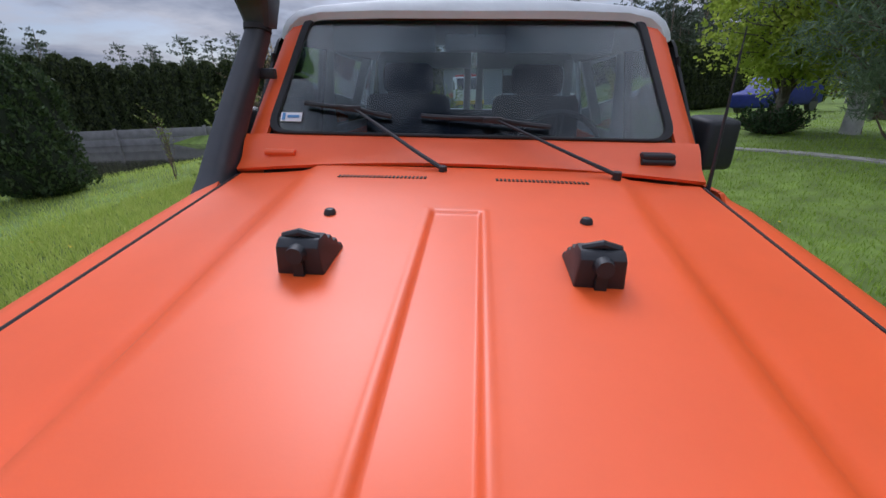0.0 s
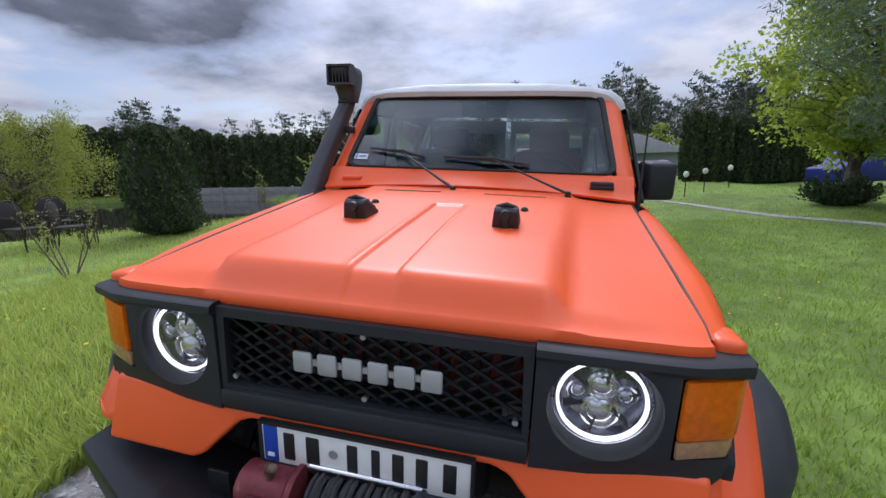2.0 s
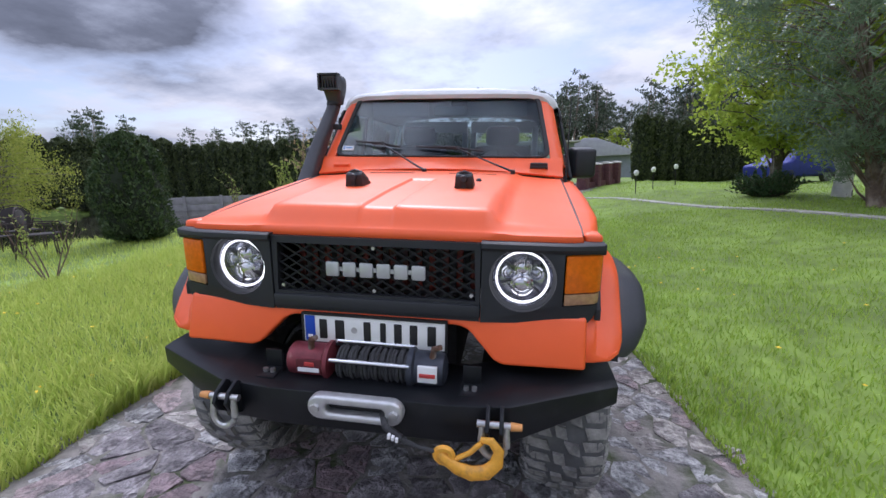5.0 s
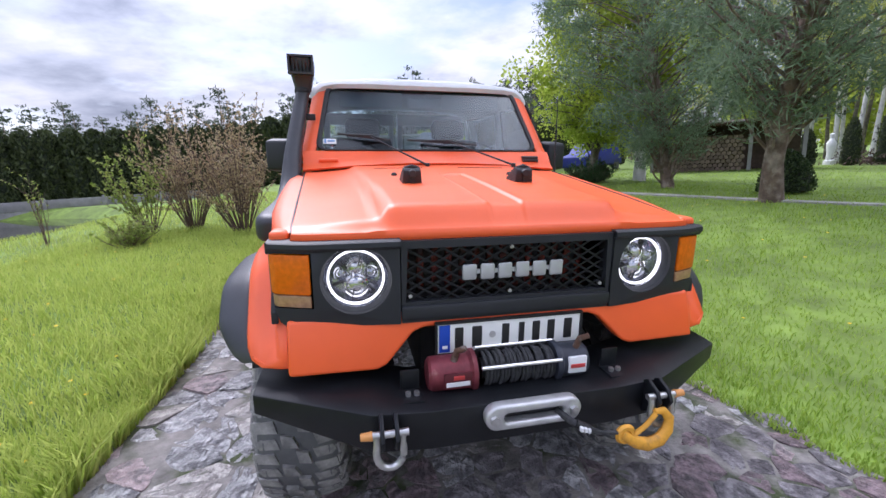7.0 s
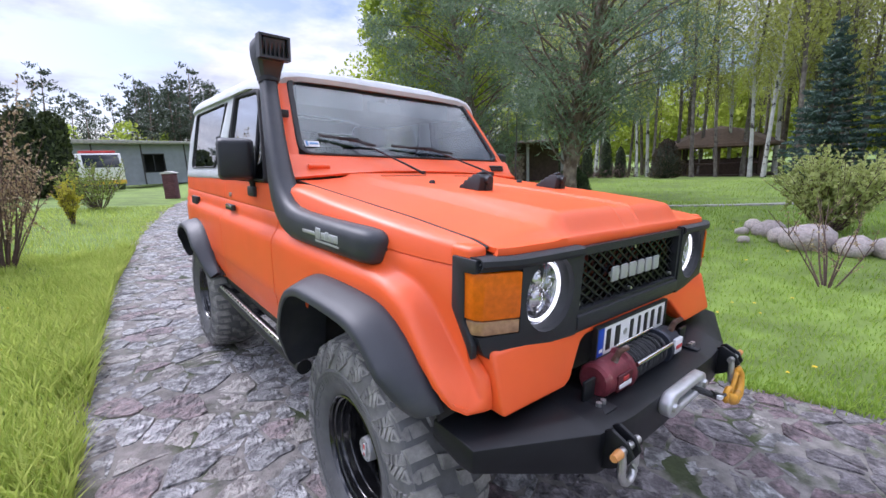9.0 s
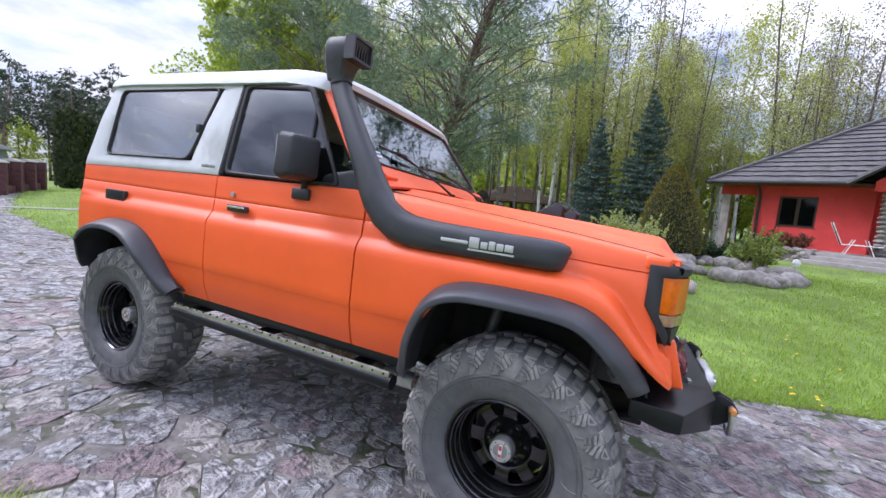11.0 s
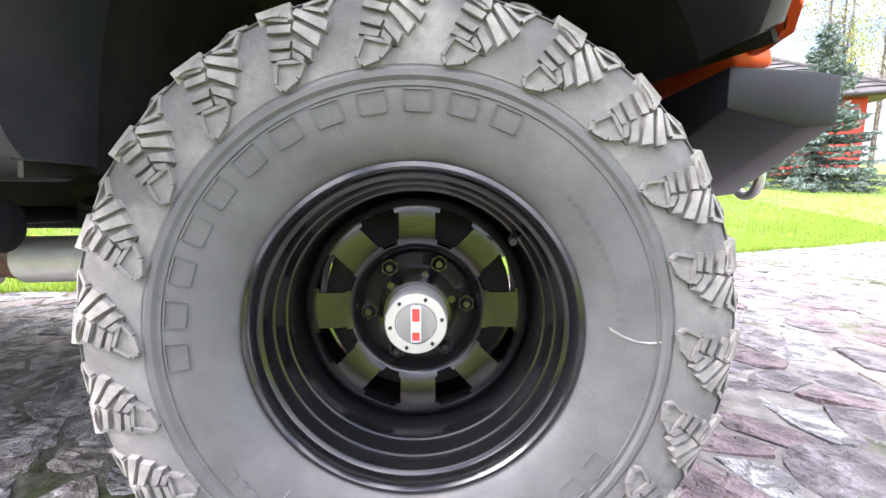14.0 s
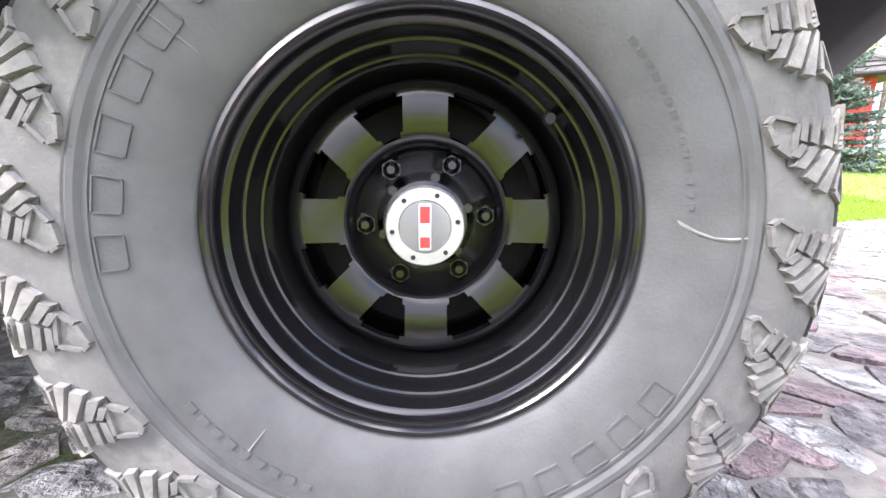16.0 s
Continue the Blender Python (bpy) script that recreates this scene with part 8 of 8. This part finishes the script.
for i, (x, y, r) in enumerate(((6.35, 1.05, 0.14), (6.08, 0.80, 0.19), (5.86, 0.62, 0.16), (5.66, 0.30, 0.27), (5.62, -0.12, 0.20), (5.72, -0.50, 0.22), (5.98, -0.82, 0.17), (6.02, 1.12, 0.09), (5.58, 0.98, 0.08))):
    o = new("edging_stone", edging_meshes[i % 3])
    o.matrix_world = Matrix.Translation((x, y, ground_z(x, y) + r * 0.40)) @ Matrix.Rotation(i * 1.7, 4, "Z") @ Matrix.Diagonal((r * 1.1, r * 0.92, r * 0.9, 1))
    tagged(o, "rounded pinkish stone edging a shrub bed", "stone", "edging stones")
ball = thing("garden_ball", "white round garden light among rockery stones", "garden light", spot(8.6, -3.0))
part("stem", cyl(bmesh.new(), (0, 0, -0.05), (0, 0, 0.35), 0.012, seg=8), STEEL, ball)
part("globe", lathe(bmesh.new(), [(0.001, 0.33), (0.05, 0.35), (0.075, 0.42), (0.05, 0.49), (0.001, 0.50)], 14), WHITEP, ball)

# ---- gate side ----
MAROONWALL = material("maroon_brick", (0.12, 0.045, 0.05), 0.75, vary=0.25, scale=9, bump=0.4, bump_scale=24, second=(0.085, 0.03, 0.035), second_scale=4)
CAP = material("pale_cap", (0.48, 0.46, 0.43), 0.8, vary=0.15, scale=6)
posts = [(2.75, 17.5), (3.5, 17.1), (4.15, 17.9), (4.75, 18.6), (5.3, 19.3), (1.05, 18.4)]


def gate_post(x, y):
    p = thing("gate_post", "maroon brick gate post with a pale cap", "post", spot(x, y, -0.5), "gate posts")
    p.scale = (1, 1, 0.8)
    part("shaft", box(bmesh.new(), -0.19, 0.19, -0.19, 0.19, -0.1, 1.18, 0.008), MAROONWALL, p)
    for k in range(12):
        part("brick_course", box(bmesh.new(), -0.196, 0.196, -0.196, 0.196, 0.0 + k * 0.098, 0.088 + k * 0.098, 0.004), MAROONWALL, p)
    part("cap", prism(bmesh.new(), [(-0.24, 1.18), (0.24, 1.18), (0.24, 1.23), (0.0, 1.31), (-0.24, 1.23)], "y", -0.24, 0.24, 0.008), CAP, p)
    return p


for x, y in posts:
    gate_post(x, y)
for (x0, y0), (x1, y1) in ((posts[1], posts[2]), (posts[2], posts[3]), (posts[3], posts[4])):
    a = math.atan2(y1 - y0, x1 - x0)
    L = math.dist((x0, y0), (x1, y1))
    f = thing("fence_panel", "dark maroon fence panel between brick posts", "fence", spot((x0 + x1) / 2, (y0 + y1) / 2, a), "fence panels")
    f.scale = (1, 1, 0.8)
    part("plinth", box(bmesh.new(), -L / 2, L / 2, -0.10, 0.10, -0.1, 0.3, 0.01), MAROONWALL, f)
    n = int(L / 0.11)
    for k in range(n):
        xx = -L / 2 + (k + 0.5) * L / n
        part("board", box(bmesh.new(), xx - 0.045, xx + 0.045, -0.015, 0.015, 0.28, 1.12, 0.006), material("maroon_board", (0.10, 0.035, 0.045), 0.6, vary=0.2, scale=8), f)
gate = thing("steel_gate", "low steel wicket gate with upright bars", "gate", spot(3.12, 17.3, -0.49))
for z in (0.25, 0.95):
    part("rail", box(bmesh.new(), -0.26, 0.26, -0.015, 0.015, z - 0.02, z + 0.02), INK, gate)
for k in range(8):
    part("bar", cyl(bmesh.new(), (-0.24 + k * 0.068, 0, 0.05), (-0.24 + k * 0.068, 0, 1.05), 0.009, seg=8), material("galvanised_bar", (0.5, 0.5, 0.5), 0.5, 0.5, vary=0.15), gate)
for x, y in ((4.65, 13.6), (5.5, 14.6), (6.7, 15.9)):
    lampg = thing("garden_lamp", "thin black garden lamp with a white globe", "garden lamp", spot(x, y), "garden lamps")
    part("post", cyl(bmesh.new(), (0, 0, -0.05), (0, 0, 0.62), 0.016, seg=8), INK, lampg)
    part("globe", lathe(bmesh.new(), [(0.001, 0.60), (0.06, 0.62), (0.085, 0.70), (0.06, 0.77), (0.001, 0.79)], 16), WHITEP, lampg)
# thin concrete edging that crosses the lawn
PATHC = material("pale_concrete", (0.34, 0.33, 0.30), 0.9, vary=0.3, scale=5, bump=0.3, bump_scale=30)
line = [(2.4, 14.2), (3.3, 13.4), (4.0, 12.4), (5.0, 9.3), (6.0, 7.5), (7.4, 3.7), (9.2, 1.7), (12, -0.4)]
V, F = [], []
dense = smooth_line(line, 10)
for i, p in enumerate(dense):
    d = (dense[min(i + 1, len(dense) - 1)] - dense[max(i - 1, 0)]).normalized()
    for w, dz in ((-0.11, -0.03), (-0.10, 0.028), (0.10, 0.028), (0.11, -0.03)):
        x, y = p.x - d.y * w, p.y + d.x * w
        V.append((x, y, ground_z(x, y) + dz))
for i in range(len(dense) - 1):
    F += [(i * 4 + k, i * 4 + k + 1, i * 4 + 5 + k, i * 4 + 4 + k) for k in range(3)]
tagged(new("garden_path", bulk("garden_path", V, F, [PATHC])), "narrow pale concrete path across the lawn", "path", kind="structure")

# truck, shed and houses beyond the gate
WHITEPAINT = material("white_truck_paint", (0.72, 0.72, 0.70), 0.4, vary=0.06, scale=6)
truck = thing("white_truck", "white truck cab parked behind the gate", "truck", Matrix.Translation((-0.7, 33.5, 0.72)) @ Matrix.Rotation(0.15, 4, "Z"))
part("cab", prism(bmesh.new(), [(-1.0, 0.55), (-1.05, 1.35), (-0.75, 2.25), (0.9, 2.30), (0.95, 0.55)], "x", -1.05, 1.05, 0.07, 3), WHITEPAINT, truck)
part("windscreen", box(bmesh.new(), -0.90, 0.90, -0.06, 0.0, 0, 0.82, 0.02, m=Matrix.Translation((0, -1.0, 1.38)) @ Matrix.Rotation(radians(-18), 4, "X")), material("dark_glass", (0.02, 0.025, 0.03), 0.08, vary=0.1), truck)
for s in (-1, 1):
    part("side_window", box(bmesh.new(), s * 1.05 - 0.02, s * 1.05 + 0.02, -0.6, 0.3, 1.4, 2.05, 0.02), MATS["dark_glass"], truck)
    part("truck_wheel", cyl(bmesh.new(), (s * 0.75, -0.2, 0.4), (s * 1.05, -0.2, 0.4), 0.42, seg=24), TYRE, truck)
    part("truck_wheel", cyl(bmesh.new(), (s * 0.75, 2.6, 0.4), (s * 1.05, 2.6, 0.4), 0.42, seg=24), TYRE, truck)
part("bumper", box(bmesh.new(), -1.05, 1.05, -1.12, -0.95, 0.35, 0.62, 0.03), material("yellow_paint", (0.65, 0.42, 0.03), 0.5, vary=0.15), truck)
part("load_bed", box(bmesh.new(), -1.05, 1.05, 1.05, 4.2, 0.85, 1.25, 0.03), REDINK, truck)
part("roof_bar", box(bmesh.new(), -0.9, 0.9, -0.3, 0.2, 2.30, 2.44, 0.03), REDINK, truck)
GREYWALL = material("grey_cladding", (0.24, 0.26, 0.29), 0.7, vary=0.12, scale=2, bump=0.1, bump_scale=14)
hall = thing("grey_workshop", "long grey workshop building beyond the gate", "building", Matrix.Translation((4.5, 44, 0.8)) @ Matrix.Rotation(0.12, 4, "Z"))
part("wall", wall_with_openings(-12, 2.5, 0, 0.3, 0, 3.4, [(-6, -4.4, 1.0, 2.6), (-2, -0.4, 1.0, 2.6)]), GREYWALL, hall)
part("roof", prism(bmesh.new(), [(-12.5, 3.4), (3.0, 3.4), (3.0, 3.6), (-12.5, 3.8)], "y", -0.6, 9.0, 0.03), PATHC, hall)
part("back_wall", box(bmesh.new(), -12, 2.5, 2.0, 2.2, 0, 3.4), DARKROOM, hall)
for k in range(5):
    part("cladding_rib", box(bmesh.new(), -12 + k * 3.3, -11.9 + k * 3.3, -0.05, 0.0, 0, 3.4), GUTTER, hall)
for x in (-6, -2):
    part("window", plate_holes(bmesh.new(), [(x, 1.0), (x + 1.6, 1.0), (x + 1.6, 2.6), (x, 2.6)], [[(x + 0.08, 1.08), (x + 0.76, 1.08), (x + 0.76, 2.52), (x + 0.08, 2.52)], [(x + 0.84, 1.08), (x + 1.52, 1.08), (x + 1.52, 2.52), (x + 0.84, 2.52)]], -0.03, 0.06), INK, hall)
nb = thing("neighbour_house", "pale grey roofed neighbour house behind the fence", "house", Matrix.Translation((10.0, 52, 0.2)) @ Matrix.Rotation(-0.2, 4, "Z"))
part("wall", box(bmesh.new(), -5, 5, -4, 4, 0, 2.6), GREYWALL, nb)
part("roof", prism(bmesh.new(), [(-5.6, 2.6), (5.6, 2.6), (0.6, 4.6), (-0.6, 4.6)], "y", -4.6, 4.6, 0.05), material("pale_roof", (0.34, 0.34, 0.36), 0.6, vary=0.1, scale=3), nb)
part("chimney", box(bmesh.new(), -2.2, -1.6, -1.4, -0.8, 3.2, 4.7), MAROONWALL, nb)
vanb = thing("covered_car", "car under a blue cover by the far hedge", "car", Matrix.Translation((13.2, 20.4, ground_z(13.2, 20.4))) @ Matrix.Rotation(0.5, 4, "Z"))
part("body", prism(bmesh.new(), [(-2.0, 0.25), (-2.05, 0.85), (-1.2, 1.0), (-0.7, 1.5), (1.2, 1.5), (1.9, 0.95), (2.0, 0.3)], "y", -0.8, 0.8, 0.12, 3), material("blue_cover", (0.02, 0.03, 0.22), 0.6, vary=0.2, scale=5, bump=0.3, bump_scale=8), vanb)
for x in (-1.3, 1.3):
    for y in (-0.8, 0.6):
        part("car_wheel", cyl(bmesh.new(), (x, y, 0.3), (x, y + 0.2, 0.3), 0.31, seg=20), TYRE, vanb)

# ---- pond side ----
WATER = material("pond_water", (0.035, 0.035, 0.025), 0.06, vary=0.3, scale=0.6, bump=0.05, bump_scale=3)
bm = bmesh.new()
n = 48
ringw = [bm.verts.new((POND[0] + POND[2] * 1.1 * math.cos(2 * math.pi * i / n), POND[1] + POND[3] * 1.1 * math.sin(2 * math.pi * i / n), 0.02)) for i in range(n)]
bm.faces.new(ringw)
tagged(new("pond_water", mesh_of("pond_water", bm, WATER)), "still brown pond water", "water", kind="structure")
bank = thing("bank_wall", "low grey board wall along the pond bank", "wall", Matrix.Translation((-13.0, 19.6, 0.02)) @ Matrix.Rotation(0.06, 4, "Z"))
BOARD = material("grey_board", (0.25, 0.245, 0.24), 0.85, vary=0.2, scale=3, bump=0.3, bump_scale=20)
for k in range(6):
    for row in range(2):
        part("plank", box(bmesh.new(), -6.6 + k * 2.2, -4.42 + k * 2.2, -0.06, 0.06, -0.1 + row * 0.42, 0.31 + row * 0.42, 0.01), BOARD, bank)
for k in range(7):
    part("stake", box(bmesh.new(), -6.65 + k * 2.2, -6.50 + k * 2.2, -0.14, -0.06, -0.4, 0.80, 0.01), BOARD, bank)


def metal_chair(m, label):
    IRON = material("dark_iron", (0.05, 0.035, 0.035), 0.5, 0.5, vary=0.2, scale=20)
    c = thing("garden_chair", label, "chair", m, "chairs by the pond")
    part("seat", box(bmesh.new(), -0.24, 0.24, -0.24, 0.24, 0.42, 0.445, 0.01), DARKCLOTH, c)
    bm = bmesh.new()
    prism(bm, [(-0.22, 0.46), (0.22, 0.46), (0.24, 0.75), (0.15, 0.88), (0.0, 0.92), (-0.15, 0.88), (-0.24, 0.75)], "y", 0.235, 0.255, 0.005)
    part("backrest", bm, DARKCLOTH, c)
    for s in (-1, 1):
        part("arm_frame", tube(bmesh.new(), [(s * 0.26, -0.28, 0.0), (s * 0.27, -0.27, 0.50), (s * 0.27, -0.22, 0.64), (s * 0.27, 0.18, 0.66), (s * 0.25, 0.26, 0.50), (s * 0.25, 0.34, 0.0)], 0.013, 8), IRON, c)
        part("leg", tube(bmesh.new(), [(s * 0.23, -0.22, 0.43), (s * 0.24, -0.25, 0.0)], 0.012, 8), IRON, c)
        part("back_post", tube(bmesh.new(), [(s * 0.24, 0.25, 0.43), (s * 0.25, 0.26, 0.80), (s * 0.12, 0.26, 0.93), (0, 0.26, 0.95)], 0.012, 8), IRON, c)
    return c


metal_chair(spot(-8.95, 4.75, radians(100)), "dark metal garden armchair facing the pond")
metal_chair(spot(-8.2, 5.05, radians(128)), "dark metal garden armchair angled to its neighbour")
metal_chair(spot(-9.4, 5.6, radians(70)), "dark metal garden armchair behind the others")
wc = thing("plastic_chair", "white plastic garden chair on the grass", "chair", spot(-9.85, 4.2, radians(150)), "chairs by the pond")
part("seat", box(bmesh.new(), -0.23, 0.23, -0.23, 0.23, 0.40, 0.43, 0.02), WHITEP, wc)
part("backrest", prism(bmesh.new(), [(-0.23, 0.43), (0.23, 0.43), (0.26, 0.70), (0.15, 0.88), (-0.15, 0.88), (-0.26, 0.70)], "y", 0.21, 0.24, 0.008), WHITEP, wc)
for s in (-1, 1):
    part("arm_rest", tube(bmesh.new(), [(s * 0.27, -0.22, 0.40), (s * 0.29, -0.20, 0.62), (s * 0.28, 0.22, 0.65)], 0.022, 8), WHITEP, wc)
    for y in (-0.22, 0.24):
        part("leg", tube(bmesh.new(), [(s * 0.22, y * 0.9, 0.42), (s * 0.28, y * 1.15, 0.0)], [0.028, 0.020], 8), WHITEP, wc)

# ---- gazebo, shed, statue at the wood edge ----
DARKWOOD = material("dark_timber", (0.065, 0.04, 0.028), 0.8, vary=0.3, scale=8, bump=0.3, bump_scale=20)
THATCH = material("brown_shingle", (0.13, 0.085, 0.055), 0.9, vary=0.3, scale=6, bump=0.6, bump_scale=12)
gz = thing("gazebo", "dark timber gazebo with a brown hip roof", "gazebo", Matrix.Translation((29.0, 8.6, ground_z(29, 8.6))) @ Matrix.Rotation(0.3, 4, "Z"))
bm = bmesh.new()
lathe(bm, [(3.4, 1.72), (3.3, 1.86), (1.2, 2.75), (0.001, 3.0)], 8)
solid(bm, 0.1)
part("roof", bm, THATCH, gz, "brown shingle roof", smooth=False)
for k in range(8):
    a = k * math.pi / 4
    part("post", cyl(bmesh.new(), (2.8 * math.cos(a), 2.8 * math.sin(a), 0), (2.8 * math.cos(a), 2.8 * math.sin(a), 1.95), 0.10, seg=10), DARKWOOD, gz)
    b = a + math.pi / 4
    part("railing", tube(bmesh.new(), [(2.8 * math.cos(a), 2.8 * math.sin(a), 0.75), (2.8 * math.cos(b), 2.8 * math.sin(b), 0.75)], 0.06, 6), DARKWOOD, gz)
part("floor_deck", lathe(bmesh.new(), [(3.0, -0.1), (3.0, 0.12), (0.001, 0.12)], 8), DARKWOOD, gz)
part("inner_wall", lathe(bmesh.new(), [(2.3, 0.1), (2.3, 1.0)], 8), DARKWOOD, gz)
shed = thing("firewood_shed", "dark shed stacked with firewood under the trees", "shed", Matrix.Translation((14.6, 13.2, ground_z(14.6, 13.2))) @ Matrix.Rotation(-0.75, 4, "Z"))
part("back_wall", box(bmesh.new(), -2.6, 2.6, 0.8, 0.9, 0, 1.9), DARKWOOD, shed)
part("roof", box(bmesh.new(), -2.9, 2.9, -0.5, 1.1, 1.85, 1.95, 0.01, m=Matrix.Rotation(radians(5), 4, "X")), DARKWOOD, shed)
for x in (-2.55, 0.9, 2.55):
    part("post", box(bmesh.new(), x - 0.06, x + 0.06, -0.3, -0.18, 0, 1.9), MATS["grey_board"], shed)
LOG = material("log_end", (0.16, 0.12, 0.09), 0.9, vary=0.4, scale=16, bump=0.3, bump_scale=30, random=0.3)
log_mesh = mesh_of("log", cyl(bmesh.new(), (0, -0.25, 0), (0, 0.75, 0), 0.085, seg=9), LOG)
for row in range(9):
    for k in range(18):
        o = new("log", log_mesh)
        o.parent = shed
        o.location = (-2.45 + k * 0.178 + 0.09 * (row % 2), g.normal(0, 0.03), 0.09 + row * 0.155)
statue = tagged(new("garden_statue", mesh_of("garden_statue", lathe(bmesh.new(), [(0.22, 0), (0.22, 0.18), (0.15, 0.2), (0.13, 0.5), (0.17, 0.75), (0.18, 0.95), (0.10, 1.08), (0.07, 1.14), (0.10, 1.24), (0.09, 1.33), (0.001, 1.38)], 14), WHITEP)), "small white garden statue at the wood edge", "statue")
statue.matrix_world = spot(20.6, 13.4)
heap = thing("leaf_heap", "brown heap of branches and leaves", "heap", spot(21.5, 11.8))
cl = Cloud()
gg = np.random.default_rng(55)
q = gg.normal(size=(1600, 3)) * np.array([0.9, 0.7, 0.22]) + np.array([0, 0, 0.2])
cl.leaves(gg, q[q[:, 2] > 0], 0.16, 0.3)
o = new("branches", cl.mesh("branches", TWIG))
o.parent = heap
